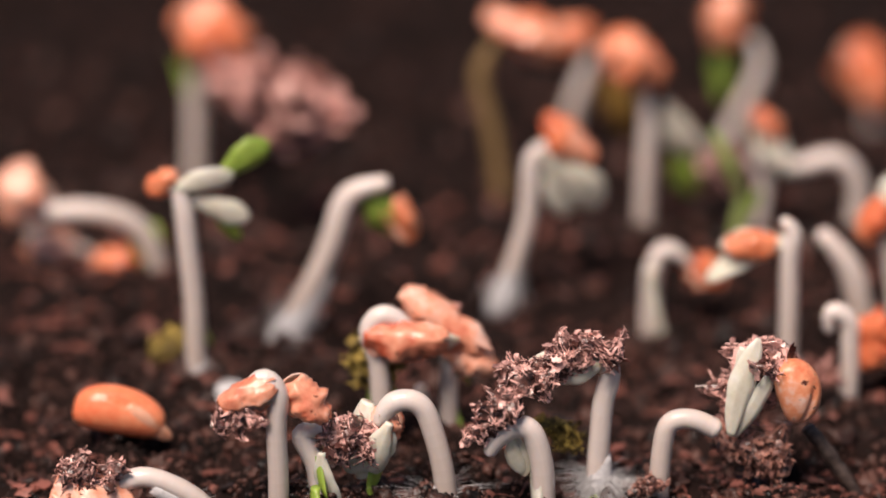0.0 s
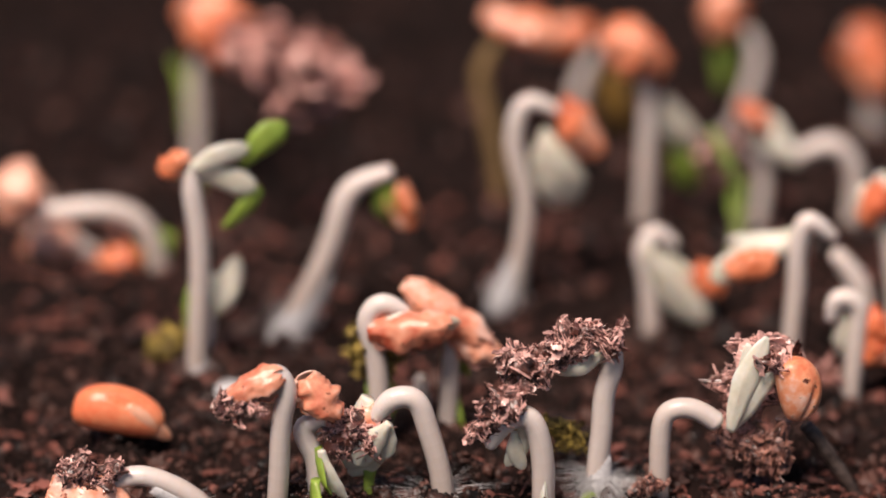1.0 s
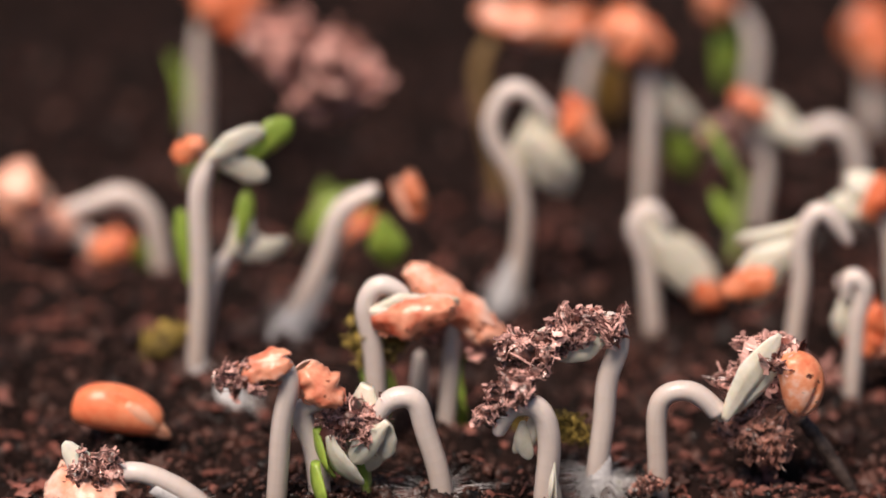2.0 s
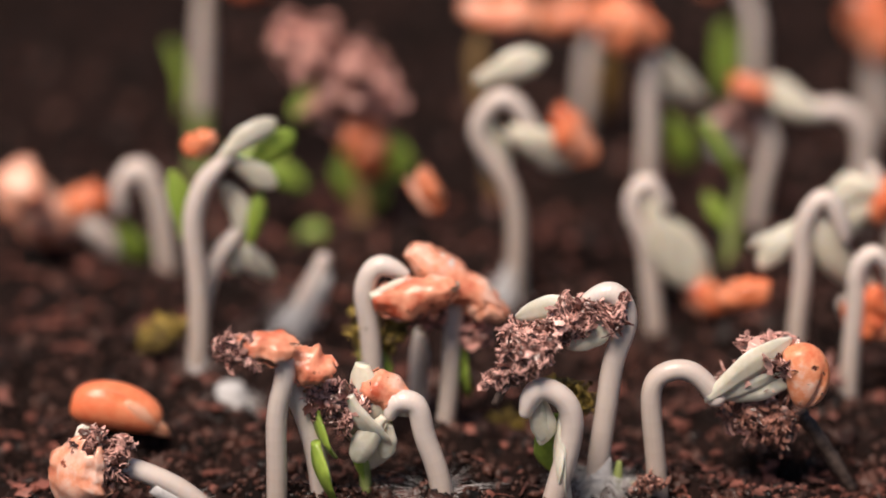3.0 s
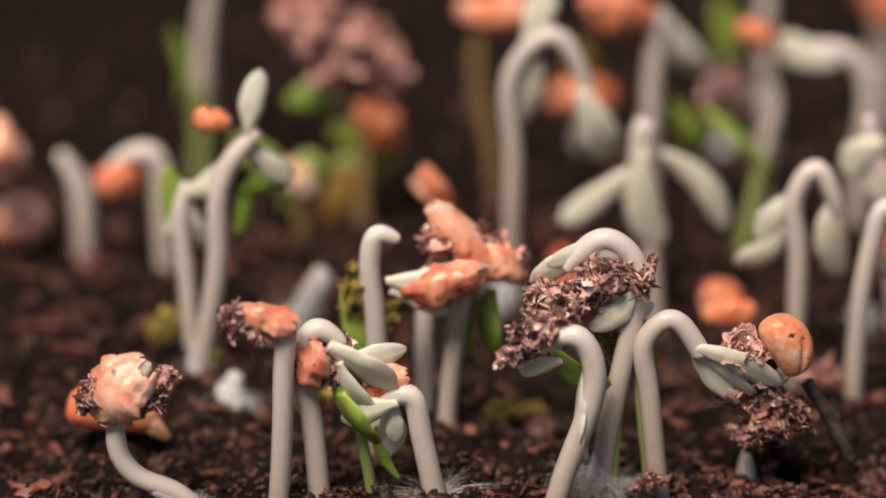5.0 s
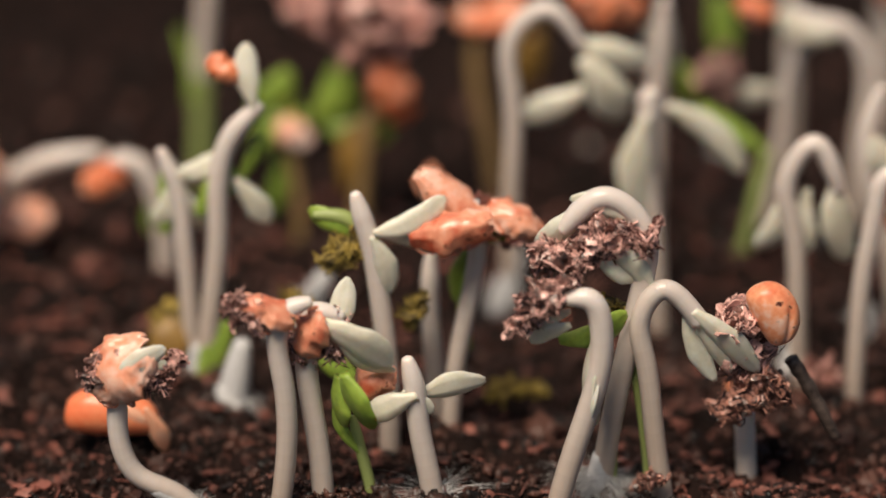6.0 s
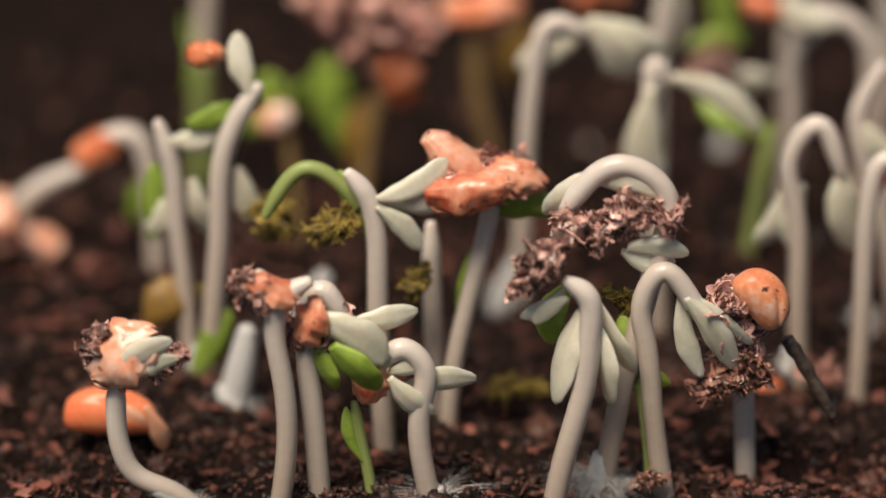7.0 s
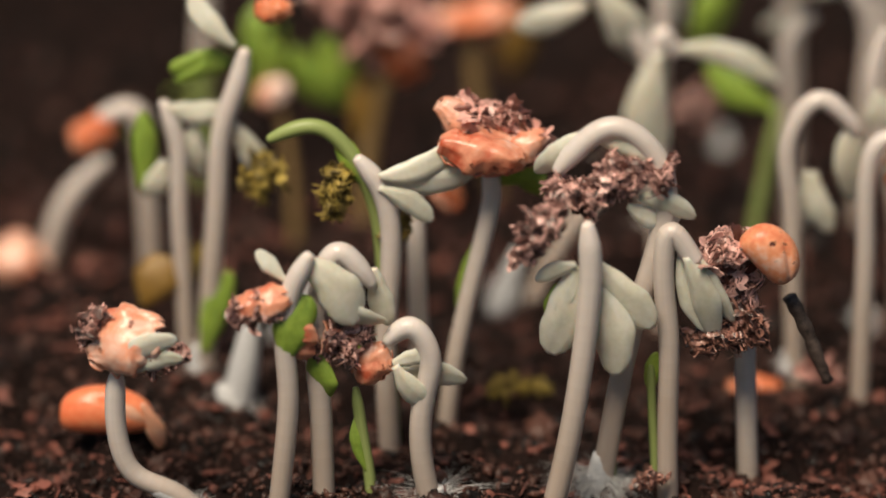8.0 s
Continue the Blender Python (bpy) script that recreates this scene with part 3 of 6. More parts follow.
swan_leaf_b = cotyledon(swan, 2.29, 1.02, pale_leaf)
swan_leaf_c = cotyledon(swan, 2.21, 0.93, pale_leaf)
swan_coat_d = seed_coat(swan, 2.21, 1.19, -1)
high = sprout(9.49, 9.22, 0.29, 0.24, 44, 'pale sprout standing at the back of the bed')
root_hairs(high, -0.27, -0.1, 0.94, 120)
high_coat_a = seed_coat(high, 2.06, 1.31, -1)
high_leaf_b = cotyledon(high, 2.44, 1.03, green_leaf)
far_e = sprout(14.47, 12.74, 0.42, 0.28, 27, 'sprout carrying an orange seed coat')
far_e_coat_a = seed_coat(far_e, 2.89, 1.83)
far_m = sprout(4.33, 10.56, 0.3, 0.2, 28, 'pale sprout with orange seed coat at the back')
far_m_coat_a = seed_coat(far_m, 2.27, 1.14)
far_m_leaf_b = cotyledon(far_m, 2.27, 1.14, old_leaf)
far_n = sprout(1.75, 6.37, 0.26, 0.17, 47, 'thin pale sprout bearing a salmon seed coat', (ochre_stem, ochre_stem))
far_n_coat_a = seed_coat(far_n, 2.75, 1.14)
west_t = sprout(-8.03, 6.88, 0.31, 0.26, 41, 'tall pale sprout under an orange seed coat', (stem_shades[6], green_stem))
west_t_coat_a = seed_coat(west_t, 2.76, 2.21)
west_t_leaf_b = cotyledon(west_t, 2.39, 0.45, green_leaf)
west = sprout(-7.13, -9.3, 0.3, 0.13, 90, 'white sprout opening two pale cotyledons')
root_hairs(west, 0.06, -0.1, 1.29, 260)
west_leaf_a = cotyledon(west, 1.85, 0.74, pale_leaf)
west_leaf_b = cotyledon(west, 1.69, 0.74, pale_leaf)
west_leaf_c = cotyledon(west, 1.53, 0.55, green_leaf)
west_leaf_d = cotyledon(west, 1.69, 0.88, green_leaf)
west_coat_e = seed_coat(west, 1.13, 0.72)
west_b = sprout(-7.06, -8.68, 0.26, 0.11, 89, 'pale sprout with drooping cotyledons behind others')
west_b_leaf_a = cotyledon(west_b, 1.54, 0.71, pale_leaf)
west_b_leaf_b = cotyledon(west_b, 1.78, 0.74, pale_leaf)
west_b_leaf_c = cotyledon(west_b, 1.29, 0.74, pale_leaf)
west_b_leaf_d = cotyledon(west_b, 1.54, 1.29, old_leaf)
west_b_leaf_e = cotyledon(west_b, 2.43, 0.84, green_leaf)
west_b_leaf_f = cotyledon(west_b, 2.26, 0.71, green_leaf)
west_c = sprout(-4.57, -5.97, 0.36, 0.24, 38, 'white sprout with thick downy root')
root_hairs(west_c, -0.1, -0.5, 2.0, 420, tall=1.25, tilt=30)
west_c_coat_a = seed_coat(west_c, 1.6, 0.8, -1)
west_c_leaf_b = cotyledon(west_c, 1.66, 1.09, green_leaf)
west_f = sprout(-2.55, 2.2, 0.29, 0.19, 38, 'ochre sprout with orange coat and green leaves', (ochre_stem, ochre_stem))
west_f_coat_a = seed_coat(west_f, 2.21, 1.38, -1)
west_f_leaf_b = cotyledon(west_f, 2.39, 1.47, green_leaf)
west_f_leaf_c = cotyledon(west_f, 2.21, 1.29, green_leaf)
west_f_leaf_d = cotyledon(west_f, 2.58, 0.85, green_leaf)
west_f_leaf_e = cotyledon(west_f, 2.03, 1.11, green_leaf)
far_p = sprout(-4.31, 1.8, 0.2, 0.13, 52, 'small sprout among far leaves, pink seed coat', (ochre_stem, ochre_stem))
far_p_coat_a = husk(far_p, 1.2, 0.8)
far_p_leaf_b = cotyledon(far_p, 2.01, 0.91, green_leaf)
far_p_leaf_c = cotyledon(far_p, 2.19, 1.1, old_leaf)
stub = sprout(-6.09, -10.9, 0.46, 0.21, 18, 'thick white downy root rising from soil', (hair_mat, hair_mat))
root_hairs(stub, 0, -0.35, 1.6, 520, tall=0.38, wide=0.42, top=0.24)
far_w = sprout(-8.84, -1.34, 0.33, 0.22, 42, 'pale sprout bending low with seed coats')
far_w_coat_a = seed_coat(far_w, 1.55, 1.07)
far_w_coat_b = husk(far_w, 1.9, 1.55)
far_w_leaf_c = cotyledon(far_w, 1.55, 0.86, green_leaf)
far_w2 = sprout(-11.26, 0.51, 0.35, 0.23, 33, 'thick white root lying')
far_w2_coat_a = husk(far_w2, 1.93, 1.23)
prop = sprout(8.3, -15.13, 0.29, 0.09, 84, 'plain white sprout stem under a soil clump')
edge_b = sprout(13.43, -5.33, 0.28, 0.19, 59, 'pale sprout unfolding rounded cotyledons')
edge_b_coat_a = seed_coat(edge_b, 1.58, 1.03)
edge_b_leaf_b = cotyledon(edge_b, 1.58, 0.97, pale_leaf)
edge_b_leaf_c = cotyledon(edge_b, 1.75, 0.97, pale_leaf)
edge_c = sprout(12.34, -5.33, 0.4, 0.26, 19, 'thick white downy root by other sprouts')
root_hairs(edge_c, 0.09, -0.1, 1.17, 200)
green_e = sprout(8.91, -1.34, 0.22, 0.15, 50, 'thin green sprout stem with narrow green leaves', (green_stem, green_stem))
green_e_leaf_a = cotyledon(green_e, 2.41, 1, green_leaf)
green_e_leaf_b = cotyledon(green_e, 1.55, 0.52, green_leaf)
green_m = sprout(-1.89, -17.33, 0.16, 0.07, 74, 'thin green stem with a narrow leaf', (green_stem, green_stem))
green_m_leaf_a = cotyledon(green_m, 1.64, 0.36, green_leaf)
green_r = sprout(4.7, -16.63, 0.14, 0.06, 103, 'thin green stem with a small leaf', (green_stem, green_stem))
green_r_leaf_a = cotyledon(green_r, 1.2, 0.63, green_leaf)
arch_leaf = sprout(-1.64, -13.26, 0.22, 0.1, 138, 'green leaf stalk arched over behind a pale sprout', (green_stem, green_stem))
arch_leaf_leaf_a = cotyledon(arch_leaf, 1.4, 0.62, green_leaf)
green_s = sprout(5.62, -16.5, 0.12, 0.05, 112, 'thin bright green stem beside a pale sprout', (green_stem, green_stem))
green_s_leaf_a = cotyledon(green_s, 1.05, 0.51, green_leaf)
crumb_post = soil_clump(1.65, 0.9, 180, 0.15, 'dark wet soil crumb stuck on a sprout tip')
clump_mid = soil_clump(2.25, 1.35, 260, 0.15, 'fibrous pinkish-brown soil clump lifted by sprouts')
crest = soil_clump(2.34, 0.78, 110, 0.05, 'pinkish flakes of seed skin on a sprout')
roof_clump = soil_clump(4.4, 1.25, 460, 0.12, 'fibrous pinkish-brown soil clump raised on sprouts')
roof_tail = soil_clump(2.81, 0.89, 170, 0.15, 'hanging strands of brown root fibre and soil')
bow_clump = soil_clump(3.47, 1.89, 420, 0.22, 'crumbling reddish-brown soil clump on a sprout')
bow_tail = soil_clump(2.6, 1.3, 200, 0.3, 'flaky bits of brown soil and seed skin')
small_clump = soil_clump(1.69, 1.24, 120, 0.2, 'reddish-brown soil crumb held by a sprout')
west_clump = soil_clump(4.34, 2.49, 420, 0.05, 'pink-brown clump of soil fibres lifted by sprouts')
twig_dark = twig(2.72, 0.45, 'thin dark woody twig dragged up from the soil')
twig_roof = twig(1.75, 0.26, 'short dark twig caught under a soil clump')
seed_loose = loose_seed(2.56, 1.42, 'smooth orange-brown seed lying on dark soil')
moss_pair = soil_clump(1.86, 1.08, 110, -1, 'ochre mossy threads caught between sprouts')
moss_west = soil_clump(1.95, 0.97, 90, -1, 'ochre mossy threads on a pale sprout')
moss_roof = soil_clump(1.81, 0.91, 90, -1, 'yellow-green mossy threads under a soil clump')
creep_a = soil_clump(1.77, 1.03, 120, 0.1, 'pink flakes of seed skin and soil on a sprout head')
creep_b = soil_clump(1.41, 0.74, 100, 0.2, 'pink-brown soil crumbs on a sprout head')
scrap = soil_clump(1.27, 0.48, 60, 0.05, 'dry pinkish scrap of seed skin on soil')
moss_arch = soil_clump(1.59, 1.11, 90, -1, 'ochre mossy threads on an arched leaf stalk')
peat_pile = soil_clump(1.41, 0.51, 130, 0.3, 'dark reddish peat flakes heaped on the soil')
moss_bed = soil_clump(2.2, 0.72, 90, -1, 'yellow-green moss pushing through dark soil')
moss_mid = soil_clump(1.55, 0.71, 80, -1, 'ochre mossy threads beside a pale stem')
crest_skin = soil_clump(3.11, 1.31, 200, 0.05, 'torn pink seed skins crumpled on two sprouts')
split_skin = cotyledon(seed_loose, 1.55, 0.52, tip_mat)
split_skin.name = "split_skin"
tagged(split_skin, "pale split skin of the seed")
soil_collars()


# ---- growth ----
STEPS = [i * 0.5 for i in range(17)]


def eased(times, values, t):
    """Smooth values at t between those given at the times."""
    if t <= times[0]:
        return values[0]
    if t >= times[-1]:
        return values[-1]
    i = max(j for j in range(len(times) - 1) if times[j] <= t)

    def slope(j):
        if j == 0 or j == len(times) - 1:
            return values[j] * 0
        before = (values[j] - values[j - 1]) / (times[j] - times[j - 1])
        after = (values[j + 1] - values[j]) / (times[j + 1] - times[j])
        return np.where(before * after > 0, 2 * before * after / (before + after + 1e-12 * np.sign(before + after + 1e-30)), 0)

    d = times[i + 1] - times[i]
    u = (t - times[i]) / d
    return ((2 * u ** 3 - 3 * u * u + 1) * values[i] + (u ** 3 - 2 * u * u + u) * d * slope(i)
            + (3 * u * u - 2 * u ** 3) * values[i + 1] + (u ** 3 - u * u) * d * slope(i + 1))


def curve(points):
    """A dense line through the points, a natural cubic spline over their distances."""
    d = np.maximum(np.hypot(*np.diff(points, axis=0).T), 1e-3)
    s = np.concatenate([[0], np.cumsum(d)])
    n = len(points)
    a, r = np.zeros((n, n)), np.zeros((n, 2))
    a[0, 0] = a[-1, -1] = 1
    for i in range(1, n - 1):
        a[i, i - 1], a[i, i], a[i, i + 1] = d[i - 1], 2 * (d[i - 1] + d[i]), d[i]
        r[i] = 6 * ((points[i + 1] - points[i]) / d[i] - (points[i] - points[i - 1]) / d[i - 1])
    m = np.linalg.solve(a, r)
    line = []
    for i in range(n - 1):
        for u in np.linspace(0, 1, 16, endpoint=i == n - 2):
            x, y = u * d[i], (1 - u) * d[i]
            line.append((m[i] * y ** 3 + m[i + 1] * x ** 3) / (6 * d[i]) + (points[i] / d[i] - m[i] * d[i] / 6) * y + (points[i + 1] / d[i] - m[i + 1] * d[i] / 6) * x)
    return np.array(line)


def grow(owner, gap, shapes):
    """Push the stem's rigid pieces up along its line, counted from the tip; the rest waits in the soil."""
    pieces = [o for o in owner.children if o.name.startswith("stem_segment")]
    times = [s[0] for s in shapes]
    values = [np.array(s[1], float) for s in shapes]
    rows = [[] for _ in pieces]
    for t in STEPS:
        line = curve(eased(times, values, t))[::-1]
        step = np.hypot(*np.diff(line, axis=0).T)
        arc = np.concatenate([[0], np.cumsum(step)])
        for i in range(len(pieces)):
            s = (i + 0.5) * gap
            if s < arc[-1]:
                x, z = np.interp(s, arc, line[:, 0]), np.interp(s, arc, line[:, 1])
                e = min(arc[-1], s + gap), max(0, s - gap)
                dx = np.interp(e[1], arc, line[:, 0]) - np.interp(e[0], arc, line[:, 0])
                dz = np.interp(e[1], arc, line[:, 1]) - np.interp(e[0], arc, line[:, 1])
            else:
                x, z = line[-1][0], line[-1][1] - min(s - arc[-1], 1.6)
                dx, dz = line[-2] - line[-1]
            rows[i].append((t, pose(x * MM, 0, z * MM, 0, math.degrees(math.atan2(dx, dz)), 0)))
    for ob, r in zip(pieces, rows):
        walk(ob, r)


def turned(rows, y, roll, ob):
    times = [r[0] for r in rows]
    values = [np.array(r[1:], float) for r in rows]
    out = []
    for t in STEPS:
        x, z, a, lean, near = [*eased(times, values, t), 0, 0][:5]
        out.append((t, pose(x * MM, (y - near) * MM, z * MM, 0, -a, 0) @ pose(0, 0, 0, roll + lean, 0, 0)))
    walk(ob, out)


def sway(ob, y, roll, rows):
    """Carry a part of a sprout: seconds, place across and up in mm, turn and, at times, roll in degrees and mm towards the front."""
    turned(rows, y, roll, ob)


def drift(ob, y, rows):
    """Carry a thing that the sprouts lift."""
    turned(rows, y, 0, ob)


def motions():
    sway(split_skin, -0.32, 0, ((0, 0.1, 0.1, -20), (4.5, 0.1, 0.1, -20), (6, 0.92, 0.42, -66), (8, 1.0, 0.45, -70)))
    grow(creeper, 0.08, (
        (0, ((0.81, -1.1), (0, 0.05), (-0.67, 0.47), (-1.43, 0.67), (-2.12, 0.39))),
        (1.5, ((0.81, -1.1), (-0.07, 0.08), (-0.82, 0.55), (-1.57, 0.75), (-2.34, 0.55))),
        (2.8, ((0.81, -1.1), (-0.07, 0.08), (-0.82, 0.59), (-1.57, 0.92), (-2.25, 1.05))),
        (3.5, ((0.81, -1.1), (-0.15, 0.08), (-0.9, 0.55), (-1.65, 0.84), (-2.17, 1.17))),
        (4.1, ((0.59, -1.1), (-0.53, 0.12), (-1.43, 0.5), (-2.02, 0.95), (-2.23, 1.67))),
        (4.7, ((0.59, -1.1), (-0.68, 0.32), (-1.53, 0.7), (-2.01, 1.29), (-2.11, 2.08))),
        (6, ((0.59, -1.1), (-0.68, 0.29), (-1.5, 0.72), (-1.96, 1.67), (-1.96, 3.24))),
        (7, ((0.59, -1.1), (-0.68, 0.29), (-1.53, 0.72), (-1.99, 1.75), (-2, 3.48))),
        (8, ((0.59, -1.1), (-0.68, 0.29), (-1.54, 0.72), (-2, 1.75), (-2, 3.73))),
    ))
    sway(creeper_coat_a, -0.1, 0, ((0, -2.73, 0, -25), (1.5, -2.89, 0, -25), (2.8, -2.94, 0.67, 60), (3.5, -3, 1.34, 75), (4.1, -2.28, 2.33, 50), (4.7, -1.84, 3.07, 40), (6, -1.71, 3.89, 40), (7, -1.7, 4.3, 25), (8, -1.65, 4.68, 12)))
    sway(creeper_leaf_b, -0.1, 20, ((0, -1.89, 0.42, 180, 0, 0), (2.8, -2.19, 0.59, 120, 0, 0), (3.5, -2.18, 0.75, 110, 0, 0), (4.1, -2.16, 1.59, 70, 0, 0), (4.7, -1.98, 2.33, 65, 0, 0.3), (6, -2.02, 3.57, 40, 0, 0.6), (7, -2.01, 4.06, 30, 0, 0.65), (8, -2, 4.38, 20, 0, 0.65)))
    sway(creeper_leaf_c, -0.05, -10, ((0, -1.89, 0.34, 175, 0, 0), (2.8, -2.26, 0.59, 115, 0, 0), (3.5, -2.18, 0.75, 100, 0, 0), (4.1, -2.16, 1.42, 60, 0, 0), (4.7, -1.91, 2.17, 45, 0, 0.3), (6, -1.88, 3.24, 40, 0, 0.6), (7, -1.79, 3.73, 25, 0, 0.65), (8, -1.78, 4.06, 12, 0, 0.65)))
    grow(post, 0.08, (
        (0, ((0.01, -0.5), (0.02, 1.33), (0.03, 2.82), (0.01, 3.47), (-0.3, 3.77), (-0.73, 3.51))),
        (1.5, ((-0.1, -0.5), (0.08, 1.5), (0.27, 2.98), (0.35, 3.64), (0.1, 4.04), (-0.39, 3.88))),
        (3, ((-0.04, -0.5), (-0.01, 1.66), (0.08, 3.15), (0.23, 4.29), (0.01, 4.69), (-0.48, 4.69))),
        (3.5, ((0.01, -0.5), (-0, 1.83), (-0.1, 3.31), (-0.17, 4.53), (-0.4, 4.94), (-0.85, 4.86))),
        (4.5, ((-0.04, -0.5), (0.07, 1.99), (0.2, 3.64), (0.37, 4.94), (0.17, 5.39), (-0.37, 5.39))),
        (6, ((-0.01, -0.5), (0.27, 1.99), (0.18, 3.8), (0.07, 5.1), (0.35, 5.74), (0.87, 5.98))),
        (7, ((-0.04, -0.5), (0.27, 1.99), (0.15, 3.96), (0, 5.26), (0.28, 6.15), (0.88, 6.55))),
        (8, ((-0.04, -0.5), (0.22, 1.83), (0.32, 3.64), (0.24, 4.94), (0.48, 6.39), (0.89, 7.26))),
    ))
    sway(post_coat_a, -0.1, 0, ((0, -0.73, 3.36, 15), (1.5, -0.39, 3.83, 20), (3, -0.23, 4.74, -10), (3.5, -0.63, 4.86, -15), (4.5, -0.17, 5.39, -20), (6, -0.24, 5.74, -30), (7, -0.16, 6.35, -35), (8, -0.36, 5.98, 5)))
    sway(post_leaf_b, 0.1, 20, ((0, -0.25, 3.39, 190), (1.5, 0.06, 3.82, 195), (3, 0.07, 4.57, 182), (4.5, 0.2, 5.34, 165), (6, 0.2, 5.74, 165), (7, 0.13, 5.9, 120), (8, 0.29, 6.55, 130)))
    grow(twin, 0.09, (
        (0, ((0.11, -0.67), (0, 0.34), (-0.15, 1.09), (-0.39, 1.59), (-0.46, 1.84), (-0.08, 2))),
        (1.5, ((0.04, -0.67), (-0.07, 0.67), (-0.21, 1.51), (-0.39, 2), (-0.38, 2.25), (0.07, 2.42))),
        (3, ((0.07, -0.67), (-0.06, 1.01), (-0.31, 2.17), (-0.6, 3), (-0.67, 3.41), (-0.29, 3.52))),
        (4.5, ((0.01, -0.67), (-0.15, 1.34), (-0.3, 2.67), (-0.48, 3.98), (-0.05, 4.63), (0.62, 4.14))),
        (6, ((0.11, -0.67), (-0.02, 1.34), (-0.2, 2.67), (-0.36, 4.31), (-0.12, 5.37), (0.55, 5.28))),
        (7, ((0.04, -0.67), (-0.09, 1.34), (-0.22, 3), (-0.28, 4.8), (0.11, 6.01), (0.63, 5.28))),
        (8, ((0.11, -0.67), (0.06, 1.67), (0, 3.16), (-0.05, 5.28), (0.57, 7.09), (1.38, 6.25))),
    ))
    sway(twin_coat_a, -0.3, 0, ((0, -0.37, 3, -60), (1.5, 0.08, 3.16, -60), (3, -0.29, 3.98, -20), (4.5, -0.06, 3.82, 60), (6, -0.05, 4.96, 60), (7, -0.05, 5.28, 60), (8, -0.35, 4.96, 80)))
    sway(twin_leaf_b, -0.5, 0, ((0, 1.29, 2.64, -105, 40, -0.9), (1.5, 1.29, 2.89, -105, 40, -0.9), (3, 1.15, 3.74, -95, 30, -0.9), (4.5, 0.37, 4.2, -40, 45, -0.5), (6, 0.11, 5.3, -35, 30, 0), (7, 0.04, 5.5, -38, 15, 0), (8, -0.24, 7.07, -55, 0, 0)))
    sway(twin_leaf_c, -0.4, 20, ((0, 0.06, 1.51, -80), (1.5, 0.06, 1.67, -70), (3, 0.83, 3.16, -60), (4.5, 0.54, 3.82, -70), (6, 0.55, 4.8, -40), (7, 0.55, 5.28, -45), (8, 0.26, 6.09, -35)))
    sway(twin_leaf_d, 0.2, 0, ((0, -0.1, 0.84, -90), (1.5, -0.09, 1.51, -85), (3, 1.13, 3.16, -30), (4.5, 0.69, 3.65, -20), (6, 0.42, 4.47, 78), (7, 0.87, 5.01, 8), (8, 1.46, 6.58, -78)))
    sway(twin_leaf_e, -0.2, 20, ((0, -0.02, 1.34, -85, 60), (3, -0.08, 2.67, -80, 50), (4.5, 0.38, 3.32, -70, 40), (6, 0.54, 3.65, -95, 30), (7, -0.05, 4.63, -80, 20), (8, -0.13, 4.39, -85, 0)))
    sway(twin_leaf_f, -0.8, 10, ((0, -0.1, 0.67, -85, 70), (3, -0.08, 2, -80, 60), (4.5, 0.53, 3.16, -60, 50), (6, 0.69, 3.98, -70, 40), (7, 0.4, 4.8, -50, 20), (8, -0.85, 4.46, 70, 0)))
    grow(arch, 0.09, (
        (0, ((0.18, -0.84), (0, 0.92), (-0.29, 2.09), (-0.72, 2.8), (-1.25, 2.8), (-1.68, 2.25))),
        (1.5, ((0.11, -0.84), (-0.17, 1.09), (-0.5, 2.25), (-0.87, 2.96), (-1.37, 2.9), (-1.78, 2.42))),
        (3, ((0.11, -0.84), (-0.2, 1.01), (-0.53, 2.09), (-0.83, 2.8), (-1.18, 2.8), (-1.4, 2.42))),
        (3.5, ((0.03, -0.84), (-0.23, 1.01), (-0.57, 2.09), (-0.95, 2.8), (-1.37, 2.7), (-1.68, 2.25))),
        (4.5, ((-0.02, -0.84), (-0.39, 1.09), (-0.62, 2.33), (-0.95, 2.96), (-1.4, 2.83), (-1.86, 2.37))),
        (6, ((-0.09, -0.84), (-0.42, 1.01), (-0.64, 2.25), (-0.72, 3.08), (-0.82, 3.62), (-0.91, 3.98))),
        (6.5, ((-0.1, -0.84), (-0.5, 1.01), (-0.61, 2.42), (-0.57, 3.65), (-0.91, 4.11), (-1.42, 3.82))),
        (7, ((-0.12, -0.84), (-0.53, 1.01), (-0.57, 2.67), (-0.57, 3.98), (-1.06, 4.34), (-1.62, 3.9))),
        (8, ((-0.12, -0.84), (-0.53, 1.01), (-0.47, 3), (-0.39, 4.39), (-0.87, 4.96), (-1.42, 4.6))),
    ))
    sway(arch_coat_a, 0.35, 10, ((0, -1.56, 2, 70), (1.5, -2.16, 2, 40), (3, -1.55, 3, -20), (4.5, -1.4, 3.16, 10), (6, -1.73, 3.37, 40), (7, -1.85, 3.3, 60), (8, -1.82, 3.83, 50)))
    sway(arch_leaf_b, -0.3, 10, ((0, -1.4, 2.33, -110), (1.5, -1.4, 2.33, -130), (3, -1.55, 2.5, -120), (4.5, -1.4, 2.83, -160), (6, -0.67, 3.13, -152), (6.5, -1.24, 3.52, -80), (7, -1.4, 3.65, -48), (8, -1.25, 3.98, -55)))
    sway(arch_leaf_c, 0.3, 10, ((0, -1.56, 2, -115), (1.5, -1.56, 2, -125), (3, -1.55, 2.33, -110), (4.5, -1.55, 2.67, -140), (6, -0.67, 2.86, 8), (6.5, -0.8, 3, 2), (7, -0.95, 3.16, 0), (8, -1.17, 3.57, -15)))
